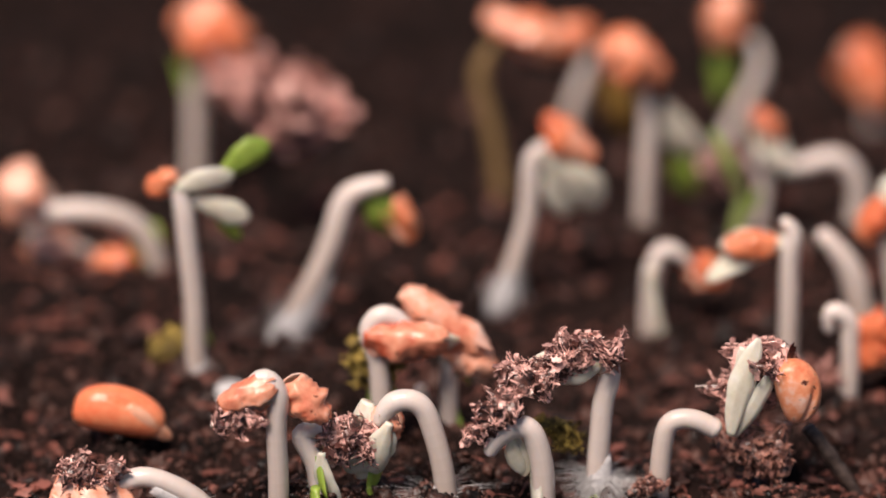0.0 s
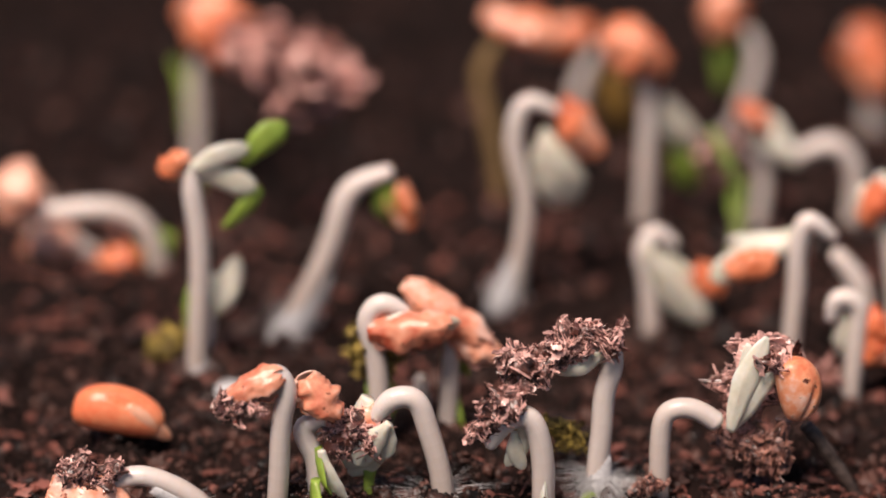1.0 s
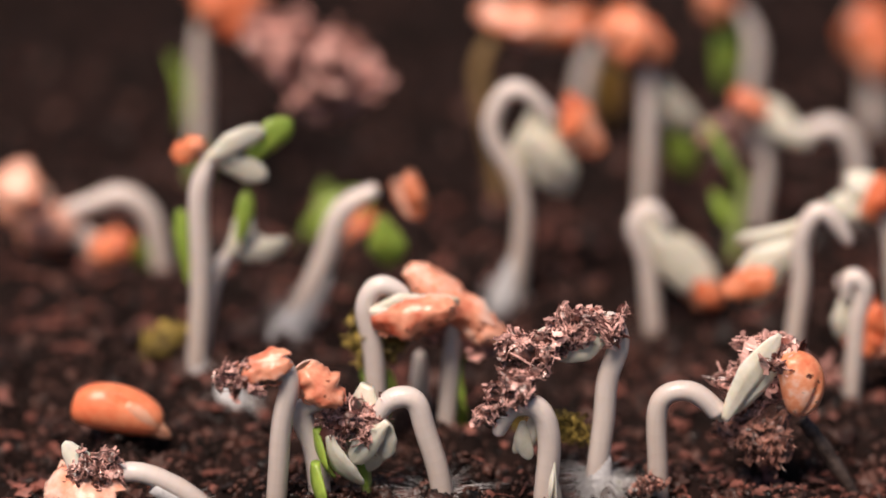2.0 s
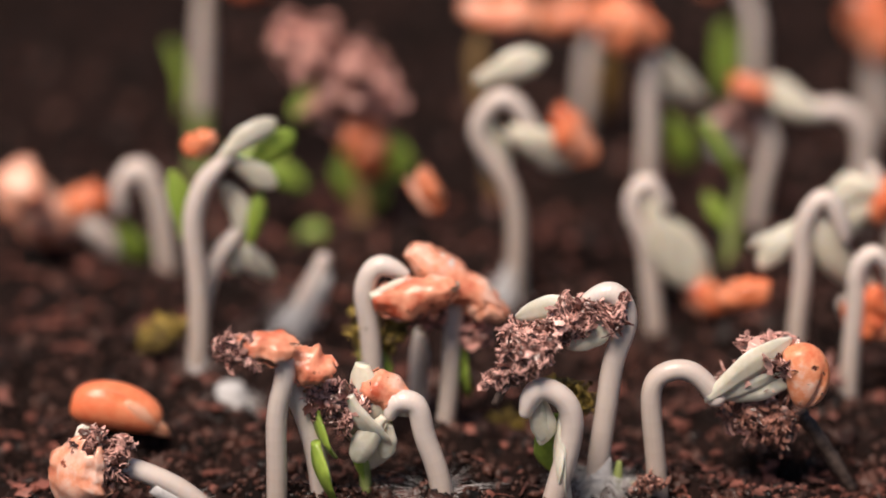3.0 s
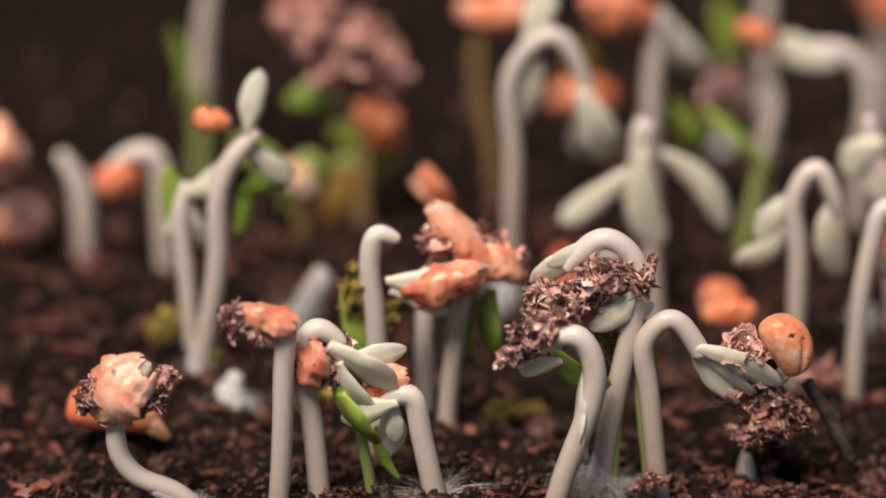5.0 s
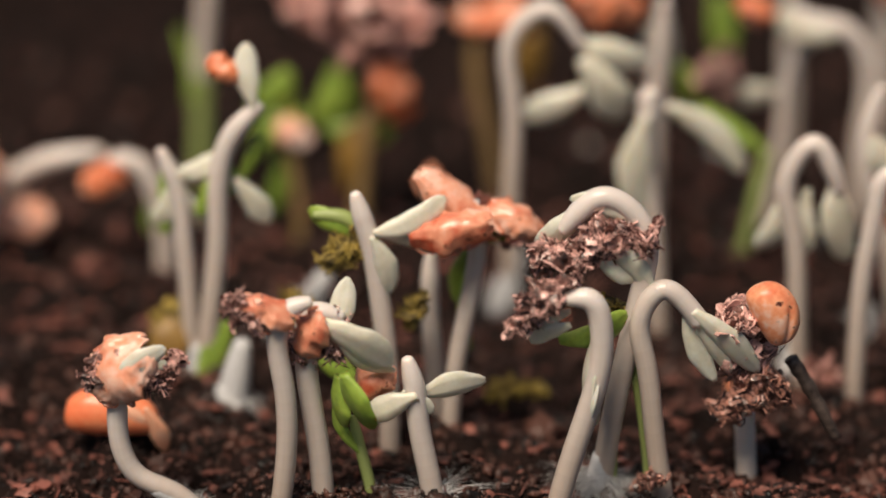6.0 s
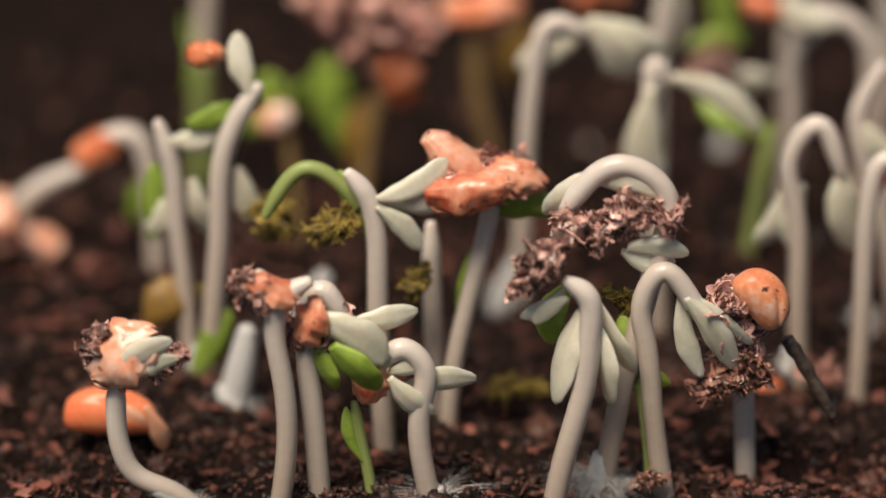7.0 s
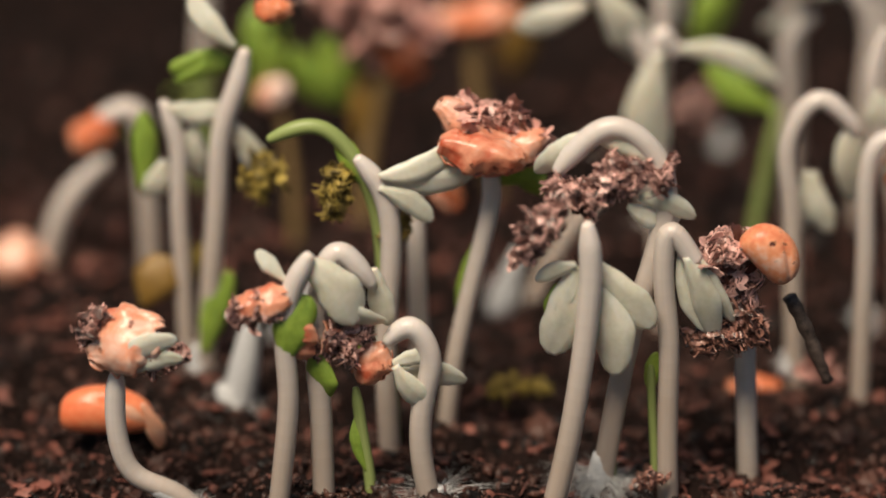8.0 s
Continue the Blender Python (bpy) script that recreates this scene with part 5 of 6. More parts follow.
    grow(tower, 0.23, (
        (0, ((-0.02, -0.76), (-0.01, 0.76), (0.03, 2.08), (0.04, 3.39), (-0.08, 4.5))),
        (1.5, ((-0.07, -0.76), (0.01, 1.14), (0.05, 2.83), (0.03, 4.13), (-0.06, 5.06))),
        (3, ((0.01, -0.76), (0.07, 1.89), (0.08, 3.39), (0.06, 4.69), (0.21, 5.8))),
        (4.5, ((0.05, -0.76), (0.09, 2.64), (0.1, 4.13), (0.16, 5.61), (0.43, 6.71))),
        (6, ((0.19, -0.76), (0.26, 3.02), (0.3, 4.69), (0.41, 6.35), (0.47, 7.44))),
        (8, ((0.19, -0.76), (0.3, 3.02), (0.34, 5.24), (0.48, 7.08), (0.54, 8.53))),
    ))
    sway(tower_coat_a, -0.1, 0, ((0, -0.45, 5.52, -40), (1.5, -0.37, 6.07, -40), (3, -0.64, 6.62, -30), (4.5, -0.82, 7.17, -30), (6, -1.26, 7.44, -30), (7, -1.7, 7.99, -30), (8, -1.88, 9.08, -30)))
    sway(tower_leaf_b, 0.4, 0, ((0, 0.63, 3.95, -60), (1.5, 0.53, 4.41, -60), (3, 0.42, 5.61, -55), (4.5, 0.49, 6.71, -45), (6, 0.57, 6.9, -90), (7, 0.9, 7.81, -90), (8, 0.88, 8.53, -90)))
    sway(tower_leaf_c, 0.8, 0, ((0, 0.83, 2.45, -70), (3, 0.81, 3.39, -75), (4.5, 0.81, 3.39, -60), (6, 0.78, 5.24, -60), (8, 1.46, 5.98, 60)))
    grow(drooper, 0.19, (
        (0, ((0.01, -0.92), (0, -0.37), (0.02, 0.37), (0.11, 1.31), (0.43, 1.78), (0.94, 1.55))),
        (1.5, ((0.1, -0.92), (-0.01, 0.37), (-0.19, 1.46), (-0.35, 2.36), (-0.08, 2.69), (0.46, 2.36))),
        (3, ((0.19, -0.92), (-0.02, 0.91), (-0.24, 2.18), (-0.53, 3.44), (-0.24, 3.89), (0.36, 3.26))),
        (4.5, ((0.19, -0.92), (-0.02, 1.28), (-0.22, 2.9), (-0.5, 4.51), (-0.34, 5.19), (-0.08, 4.51))),
        (6, ((0.27, -0.92), (0.1, 1.82), (-0.07, 3.8), (-0.19, 5.58), (-0.12, 6.67), (0.05, 6.11))),
        (7, ((0.27, -0.92), (0.13, 2.18), (0, 4.51), (-0.09, 6.46), (0.06, 7.6), (0.36, 7.16))),
        (8, ((0.36, -0.92), (0.2, 2.54), (0.16, 5.05), (0.03, 7.34), (0.25, 8.52), (0.59, 8.04))),
    ))
    sway(drooper_leaf_a, -0.38, 0, ((0, 0.01, 1.28, -84, 82), (1.5, -0.21, 2.54, -45, 0), (3, -0.06, 3.44, -62, 0), (4.5, -0.25, 4.51, -75, 0), (6, -0.28, 6.11, -90, 0), (7, -0.13, 6.99, -85, 0), (8, 0.1, 8.04, -88, 0)))
    sway(drooper_leaf_b, 0.1, 0, ((0, 0.01, 1.09, -84, 82), (1.5, -0.04, 2.36, -60, 0), (3, -0.23, 3.44, -85, 0), (4.5, -0.57, 3.8, -155, 0), (6, -0.11, 6.11, -105, 0), (7, 0.2, 7.16, -110, 0), (8, 0.18, 8.21, -110, 0)))
    sway(drooper_leaf_c, 0.2, 0, ((0, 0.01, 1.19, -84, 82), (1.5, 0.13, 2.18, -50, 0), (3, 0.11, 2.9, -60, 0), (4.5, 0.26, 4.16, -55, 0), (6, 0.38, 6.28, -42, 0), (7, 0.53, 7.16, -33, 0), (8, 0.68, 8.04, -20, 0)))
    sway(drooper_coat_d, 0, 0, ((0, 1.66, 1.09, -30), (1.5, 1.59, 0.64, -30), (3, 1.68, 0.27, -20), (4.5, 1.75, 0.64, -10), (6, 2.97, -0.83, 0), (7, 2.97, -0.92, 0), (8, 2.97, -0.92, 0)))
    grow(swan, 0.21, (
        (0, ((-0.34, -1.11), (0, 0.55), (0.41, 2.02), (0.54, 3.47), (0.73, 4.37), (1.32, 4.64))),
        (1.5, ((-0.08, -1.11), (0.33, 1.29), (0.32, 3.47), (-0.28, 5.27), (0.29, 6.51), (1.3, 6.07))),
        (2.8, ((-0.08, -1.11), (0.16, 1.47), (-0.31, 3.65), (-0.99, 5.23), (-0.45, 6.02), (0.9, 4.37))),
        (3.5, ((0.01, -1.11), (0.11, 1.47), (-0.27, 3.83), (-0.95, 5.48), (-0.37, 6.25), (0.98, 4.46))),
        (4.5, ((0.01, -1.11), (0.01, 1.65), (-0.01, 4.19), (0.13, 6.51), (1.12, 7.43), (2.23, 5.62))),
        (6, ((0.01, -1.11), (-0.02, 3.29), (-0.04, 6.34), (0.03, 8.1), (0.94, 8.84), (1.95, 7.84))),
        (6.6, ((0.06, -1.11), (0.03, 3.11), (0.03, 5.98), (0.14, 7.75), (0.86, 8.63), (1.79, 7.75))),
        (7.3, ((0.23, -1.11), (0.67, 1.65), (0.99, 4.19), (1.3, 6.51), (1.7, 8.28), (2.36, 8.63))),
        (8, ((0.44, -1.11), (1.6, 1.65), (3.18, 3.83), (4.07, 5.98), (3.7, 7.93), (2.77, 8.98))),
    ))
    sway(swan_leaf_a, -0.2, 0, ((0, 1.07, 4.37, -50), (1.5, 0.89, 5.09, -80), (2.8, -0.11, 5.09, -30), (3.5, -0.12, 5.44, -40), (4.5, 2.06, 5.98, -80), (6, 2.04, 7.4, -60), (7, 2.19, 8.63, -55), (8, 2.51, 9.5, -60)))
    sway(swan_leaf_b, 0.2, 0, ((0, 0.9, 4.55, -60), (1.5, 1.06, 5.27, -100), (2.8, -0.79, 5.44, -80), (3.5, -0.96, 5.98, -70), (4.5, 0.21, 6.87, -145), (6, 1.87, 7.75, -20), (7, 2.52, 8.45, -30), (8, 2.68, 8.8, -50)))
    sway(swan_leaf_c, 0.1, 0, ((0, 0.9, 4.37, -70), (1.5, 1.23, 5.09, -90), (2.8, -1.12, 6.44, 20), (3.5, -0.99, 6.83, 22), (4.5, -0.46, 7.75, 25), (6, 2.22, 6.34, 205), (7, 2.03, 8.1, 210), (8, 2.18, 8.98, 200)))
    sway(swan_coat_d, 0.1, 0, ((0, 1.57, 4.73, -38), (1.5, 2.06, 5.27, -55), (3, 1.73, 4.91, -50), (3.8, 1.74, 4.01, -50), (4.5, 1.6, 1.65, -60), (6, 1.63, -1.48, -60), (8, 1.64, -2.04, -60)))
    grow(high, 0.24, (
        (0, ((-0.26, -0.7), (-0.01, 0.5), (0.51, 1.68), (0.85, 2.85), (0.65, 3.54))),
        (1.5, ((0.3, -0.7), (0.44, 1.09), (0.67, 2.46), (0.65, 3.44), (0.35, 4.12))),
        (3, ((0.58, -0.7), (0.7, 1.68), (0.65, 3.24), (0.52, 4.6), (0.14, 5.37))),
        (4.5, ((0.86, -0.7), (0.76, 2.66), (0.68, 4.22), (0.59, 5.57), (0.11, 6.34))),
        (6, ((1.88, -0.69), (1.83, 2.66), (1.81, 4.6), (1.72, 6.14), (1.36, 7.29))),
        (8, ((1.94, -0.69), (1.8, 3.83), (1.76, 6.14), (1.69, 7.29), (1.34, 8.05))),
    ))
    sway(high_coat_a, 0, 0, ((0, -0.29, 4.31, 80), (1.5, -0.49, 4.89, 80), (3, -0.8, 6.14, 80), (8, -0.85, 8.43, 80)))
    sway(high_leaf_b, 0.2, 20, ((0, -0.41, 1.48, 85), (1.5, -0.33, 2.07, 85), (3, -0.32, 1.68, 85), (4.5, -0.25, 2.46, 88), (6, -0.34, 2.66, 90), (7, -0.36, 3.44, 90), (8, -1.1, 3.44, 65)))
    grow(far_e, 0.28, (
        (0, ((0.04, -1.01), (0.02, -0.61), (0, 0), (-0.12, 0.61))),
        (1.5, ((0.04, -1.01), (0.01, -0.2), (-0.02, 0.61), (-0.16, 1.61))),
        (3, ((0.13, -1.01), (0.09, 0.2), (0.04, 1.41), (-0.09, 2.41))),
        (4.5, ((0.32, -1.01), (0.25, 0.81), (0.2, 2.21), (0.07, 3.21))),
        (8, ((0.71, -1.01), (0.61, 1.41), (0.53, 3.41), (0.28, 4.99))),
    ))
    sway(far_e_coat_a, 0, 0, ((0, -0.23, 1.11, -70), (1.5, -0.17, 2.01, -75), (3, -0.05, 2.91, -75), (4.5, 0.14, 3.61, -75), (6, 0.28, 4.99, -75), (8, 0.4, 6.56, -75)))
    grow(far_m, 0.2, (
        (0, ((-0.27, -0.6), (-0.01, 0.8), (0.3, 1.79), (0.53, 2.58))),
        (1.5, ((-0.09, -0.6), (0.17, 1.2), (0.4, 2.19), (0.71, 2.97))),
        (3, ((0.1, -0.6), (0.36, 1), (0.44, 2.38), (0.52, 3.37))),
        (4.5, ((0.29, -0.6), (0.46, 0.6), (0.54, 1.39), (0.63, 2.19))),
        (6, ((0.3, -1.2), (0.39, -1), (0.48, -0.8), (0.57, -0.6))),
        (8, ((0.3, -1.2), (0.39, -1), (0.48, -0.8), (0.57, -0.6))),
    ))
    sway(far_m_coat_a, 0.1, 0, ((0, -0.32, 3.17, 20), (1.5, -0.32, 3.37, 10), (3, -0.14, 3.95, 10), (4.5, 0.25, 2.58, 0), (6, 0.31, -2.21, 0), (8, 0.32, -3.43, 0)))
    sway(far_m_leaf_b, 0.4, 0, ((0, 1.19, 1.99, -70), (3, 0.99, 2.58, -90), (4.5, 0.8, 2.78, -85), (6, -1.25, 3.37, -100), (7, -1.43, 3.56, -110), (8, -1.62, 3.95, -100)))
    grow(far_n, 0.17, (
        (0, ((0.19, -0.98), (-0, 0.39), (-0.28, 1.94), (-0.56, 3.48), (-0.02, 4.62))),
        (1.5, ((0.19, -0.98), (-0, 0.58), (-0.37, 2.13), (-0.47, 3.67), (0.16, 4.81))),
        (3, ((0, -0.98), (-0.19, 0.97), (-0.56, 2.71), (-0.65, 4.24), (-0.29, 5.19))),
        (4.5, ((0, -0.98), (-0.19, 0.97), (-0.56, 2.71), (-0.65, 4.24), (-0.38, 5.38))),
        (8, ((0, -0.98), (-0.28, 0.97), (-0.65, 2.71), (-0.74, 4.24), (-0.65, 5.19))),
    ))
    sway(far_n_coat_a, -0.1, 0, ((0, 0.78, 4.97, -25), (1.5, 0.78, 5.16, -20), (3, 0.15, 5.53, -10), (4.5, 0.06, 5.72, -5), (6, -0.03, 5.38, 0), (7, -0.57, 5.67, 0), (8, -0.6, 5.38, 0)))
    grow(west_t, 0.26, (
        (0, ((-0.01, -0.59), (0.01, 0.59), (0.04, 1.75), (0.06, 2.91), (0.17, 3.68))),
        (1.5, ((0.08, -0.59), (0.11, 0.98), (0.14, 2.33), (0.17, 3.49), (0.28, 4.45))),
        (2.8, ((0.12, -0.59), (0.22, 1.95), (0.32, 3.87), (0.35, 5.21), (0.41, 6.16))),
        (4.5, ((0.17, -0.59), (0.29, 2.53), (0.41, 4.64), (0.58, 5.78), (0.78, 6.72))),
        (8, ((0.17, -0.59), (0.3, 2.91), (0.42, 5.02), (0.6, 6.91), (0.8, 8.04))),
    ))
    sway(west_t_coat_a, 0, 0, ((0, 0.64, 4.54, -60), (1.5, 0.92, 5.11, -60), (2.8, 1.5, 6.91, -60), (8, 1.55, 9.53, -60)))
    sway(west_t_leaf_b, -0.1, 30, ((0, -0.15, 1.36, 92), (1.5, -0.33, 1.36, 90), (3, -0.38, 1.95, 92), (4.5, -0.37, 2.33, 90), (6, -0.13, 2.33, 90), (7, -0.12, 2.72, 85), (8, -0.76, 2.62, 30)))
    grow(west, 0.13, (
        (0, ((0.05, -0.8), (0.02, 0.97), (-0.01, 2.38), (-0.14, 3.95), (-0.27, 5.15), (-0.42, 5.67))),
        (1.5, ((-0.02, -0.8), (0.13, 1.33), (0.26, 3.08), (0.25, 4.64), (0.19, 5.67), (0.29, 6.52))),
        (3, ((-0.02, -0.8), (0.13, 1.33), (0.1, 3.08), (0.04, 4.64), (0.43, 5.84), (1.09, 6.61))),
        (4.5, ((-0.03, -0.8), (0.34, 1.33), (0.7, 3.43), (0.73, 4.98), (1.16, 6.18), (1.73, 6.95))),
        (6, ((0.21, -0.8), (0.51, 2.03), (0.72, 4.12), (0.8, 6.01), (1.18, 7.21), (1.91, 8.05))),
        (7, ((0.29, -0.8), (0.6, 2.38), (0.77, 4.47), (0.92, 6.52), (1.35, 7.71), (1.92, 8.64))),
        (8, ((0.24, -0.8), (0.54, 3.08), (0.74, 5.5), (1, 7.71), (1.36, 8.73), (1.57, 9.65))),
    ))
    sway(west_leaf_a, -0.1, 0, ((0, -0.61, 5.58, 10), (1.5, 0.21, 6.44, 22), (3, 0.85, 6.61, 30), (4.5, 1.49, 6.95, 65), (6, 1.83, 8.05, 95), (7, 1.75, 8.39, 100), (8, 1.31, 9.9, 130)))
    sway(west_leaf_b, 0.2, 0, ((0, 0.02, 5.15, -20), (1.5, 0.36, 6.35, -15), (3, 1, 6.52, -35), (4.5, 1.65, 7.21, -40), (6, 1.23, 5.84, -55), (7, 1.32, 6.18, -80), (8, 1.18, 7.54, -62)))
    sway(west_leaf_c, 0.3, 30, ((0, 0.5, 5.15, -60), (1.5, 1.12, 3.95, 80), (3, 1.59, 3.77, 75), (4.5, 1.27, 3.77, 80), (6, 1.31, 5.67, 60), (7, 0.71, 7.54, 20), (8, -0.38, 8.73, 20)))
    sway(west_leaf_d, 0.4, 10, ((0, 0.83, 5.84, 35), (1.5, 1.64, 6.35, 45), (3, 1.63, 6.01, 40), (4.5, 1.63, 5.67, 10), (6, 0.17, 4.64, 50), (7, -0.09, 7.37, 10), (8, -0.53, 9.06, 5)))
    sway(west_coat_e, 0.1, 0, ((0, -0.77, 5.76, 30), (1.5, -0.19, 6.61, 30), (3, 0.3, 6.95, 20), (4.5, 0.46, 7.12, 0), (6, 0.98, 9.15, -40), (7, 0.51, 9.6, 0), (8, 2.43, 10.9, 0)))
    grow(west_b, 0.11, (
        (0, ((-0.07, -1.43), (-0.06, -1.08), (-0.02, -0.9), (-0.02, -0.72), (-0.01, -0.54))),
        (1.5, ((-0.05, -0.89), (0.11, 0.53), (0.29, 1.6), (0.48, 2.48), (0.76, 3))),
        (3, ((-0.05, -0.89), (0.02, 0.71), (0.17, 1.95), (0.69, 3.35), (1.35, 4.22))),
        (4.5, ((-0.05, -0.89), (-0.25, 1.42), (-0.37, 3), (-0.34, 4.22), (0.16, 5))),
        (6, ((-0.13, -0.89), (-0.24, 1.77), (-0.35, 3.87), (-0.53, 5.43), (-0.93, 6.46))),
        (7, ((-0.22, -0.89), (-0.38, 2.48), (-0.55, 4.57), (-0.67, 6.12), (-0.99, 7.32))),
        (8, ((-0.3, -0.89), (-0.42, 3.18), (-0.46, 5.26), (-0.49, 6.81), (-0.82, 7.91))),
    ))
    sway(west_b_leaf_a, -0.1, 0, ((0, -0.03, -1.3, 92), (1.5, 0.68, 2.83, 60), (3, 1.35, 4.05, 110), (4.5, -0.01, 4.92, 50), (6, -0.55, 5.78, 25), (7, -0.68, 6.81, 15), (8, -0.66, 7.83, 0)))
    sway(west_b_leaf_b, 0.1, 0, ((0, -0.04, -1.39, 88), (1.5, 0.68, 2.83, 40), (3, 1.18, 3.87, -60), (4.5, -0.09, 4.74, -80), (6, -0.55, 5.61, -70), (7, -0.07, 5.61, -80), (8, -0.03, 7.32, -88)))
    sway(west_b_leaf_c, 0.2, 0, ((0, -0.04, -1.43, 90), (1.5, 0.68, 2.74, 62), (3, 1.02, 3.87, -90), (4.5, -0.26, 4.57, -100), (6, -0.72, 5.26, -110), (7, -0.89, 4.92, -110), (8, -0.86, 6.12, -120)))
    sway(west_b_leaf_d, -0.2, 0, ((0, -0.92, -2.88, 70), (4.5, -0.9, -2.15, 70), (6, -1.26, 0, 60), (7, -1.39, 1.24, 60), (8, -1.49, 1.86, 70)))
    sway(west_b_leaf_e, -0.9, 10, ((0, 0.16, -2.51, 80), (4.5, 0.17, -2.15, 80), (5.8, 0.11, -0.89, 70), (7, -0.12, -0.36, 62), (8, 0.23, 0.71, 70)))
    sway(west_b_leaf_f, 0.3, 20, ((0, -0.08, -1.21, 88), (3, -0.28, 3.53, 100), (4.5, -0.6, 3.53, 95), (6, -0.92, 3.87, 85), (7, -1.25, 3.7, 88), (8, -1.53, 5.26, 88)))
    grow(west_c, 0.24, (
        (0, ((-0.69, -1.55), (0, -0.09), (0.85, 1.53), (1.45, 3.14), (1.87, 4.12), (2.78, 4.47))),
        (1.5, ((-0.69, -1.55), (0, -0.09), (0.85, 1.53), (1.45, 3.14), (1.95, 4.38), (2.94, 4.91))),
        (3, ((-0.53, -1.55), (-0.09, -0.54), (0.34, 0.36), (0.68, 1.14), (0.9, 1.62), (1.05, 2.04))),
        (4.5, ((-0.53, -1.55), (-0.04, -0.54), (0.34, 0.27), (0.59, 0.9), (0.78, 1.35), (0.93, 1.71))),
        (6, ((-0.53, -1.55), (-0.09, -0.64), (0.25, 0), (0.51, 0.54), (0.71, 0.99), (0.93, 1.35))),
        (8, ((-0.69, -1.55), (-0.52, -1.18), (-0.35, -0.82), (-0.26, -0.45), (-0.17, -0.27), (-0.08, -0.09))),
    ))
    sway(west_c_coat_a, 0, 0, ((0, 3.35, 3.41, -65), (1.5, 3.43, 4.03, -70), (3, 4.09, 4.29, -60), (4.5, 4.18, 4.38, -50), (6, 4.34, 4.38, -55), (7, 4.42, 4.38, -60), (8, 4.59, 4.38, -55)))
    sway(west_c_leaf_b, 0.2, 0, ((0, 2.36, 4.21, -60), (1.5, 2.86, 4.74, -75), (3, 2.5, -0.82, -90), (4.5, 2.5, -1.18, -90), (8, 2.49, -2.28, -90)))
    grow(west_f, 0.19, (
        (0, ((-0.02, -2.59), (-0.02, -2.5), (-0.02, -2.41), (-0.01, -2.32))),
        (1.5, ((-0.02, -2.59), (-0.01, -2.22), (-0.01, -1.82), (-0.01, -1.26))),
        (2.8, ((0, -0.48), (0.01, 0.28), (0.01, 1.04), (0.02, 1.98))),
        (4.5, ((0, -0.48), (0.05, 0.65), (0.1, 1.79), (0.2, 2.92))),
        (6, ((-0.09, -0.48), (0.02, 1.41), (0.2, 2.92), (0.47, 4.13))),
        (8, ((0, -0.48), (0.19, 1.79), (0.47, 3.67), (0.91, 5.15))),
    ))
    sway(west_f_coat_a, -0.1, 0, ((0, -0.02, -2.99, -60), (1.5, -0.01, -2.22, -60), (2.8, 0.03, 2.5, -60), (4.5, 0.29, 3.01, -50), (6, 0.91, 4.41, -55), (7, 1.09, 4.97, -60), (8, 1.17, 5.7, -55)))
    sway(west_f_leaf_b, 0.2, 0, ((0, -0.38, -3.19, -40), (1.5, -0.37, -2.22, -30), (2.8, -0.69, 2.16, -10), (4.5, -1.03, 2.35, -10), (6, -0.66, 5.23, -100), (7, -1.09, 5.43, -85), (8, -1.08, 6.07, -80)))
    sway(west_f_leaf_c, -0.2, 0, ((0, -0.38, -3.56, -70), (1.5, -1.44, -2.59, 30), (2.8, -2.07, 3.67, 30), (4.5, -2.25, 3.67, 60), (6, -2.23, 5.15, -115), (7, -2.83, 5.06, -95), (8, -2.91, 6.26, -85)))
    sway(west_f_leaf_d, 0.1, 20, ((0, -0.38, -3.77, -70), (1.5, -0.74, -2.99, 30), (2.8, -1.76, 1.22, 150), (4.5, -1.76, 1.22, 150), (6, -2.83, 0.27, 70), (7, -3.22, 2.91, 40), (8, -3.47, 4.03, 60)))
    sway(west_f_leaf_e, 0.2, 0, ((0, -0.38, -3.19, -70), (1.5, -0.55, -2.22, -50), (2.8, -0.86, 1.79, -40), (4.5, -1.04, 1.59, 5), (6, -1.02, 3.01, 0), (7, -0.67, 4.22, -80), (8, -2.05, 5.7, -60)))
    grow(far_p, 0.13, (
        (0, ((-0.02, -2.24), (-0.02, -2.09), (-0.02, -1.98), (-0.02, -1.86))),
        (2.8, ((-0.02, -2.24), (-0.02, -1.86), (-0.01, -1.48), (-0.01, -1))),
        (4.5, ((-0.1, -1.09), (-0.09, -0.33), (-0.17, 0.43), (-0.25, 1.09))),
        (6, ((-0.19, -1.09), (-0.16, 0.62), (-0.33, 1.94), (-0.48, 3.16))),
        (8, ((-0.28, -1.09), (-0.34, 1), (-0.49, 2.69), (-0.73, 4.18))),
    ))
    sway(far_p_coat_a, -0.1, 0, ((0, -0.03, -2.43, -40), (2.8, -0.02, -1.67, -40), (4.5, -0.25, 0.81, -40), (6, -0.31, 3.16, -40), (7, -0.83, 3.67, 20), (8, -0.9, 4.52, 25)))
    sway(far_p_leaf_b, 0.1, 0, ((0, -0.03, -2.63, 90), (2.8, -0.02, -2.06, 80), (4.5, -0.27, -0.33, 70), (6, -1.55, 2.5, 40), (7, -1.71, 3.06, 60), (8, -1.67, 5.47, 70)))
    sway(far_p_leaf_c, 0.3, 0, ((0, 0.33, -2.64, 60), (2.8, 0.33, -2.44, 60), (4.5, 0.35, -0.71, 60), (6, 1.25, 1.18, 80), (7, 1.44, 1.94, 80), (8, 1.61, 2.88, 80)))
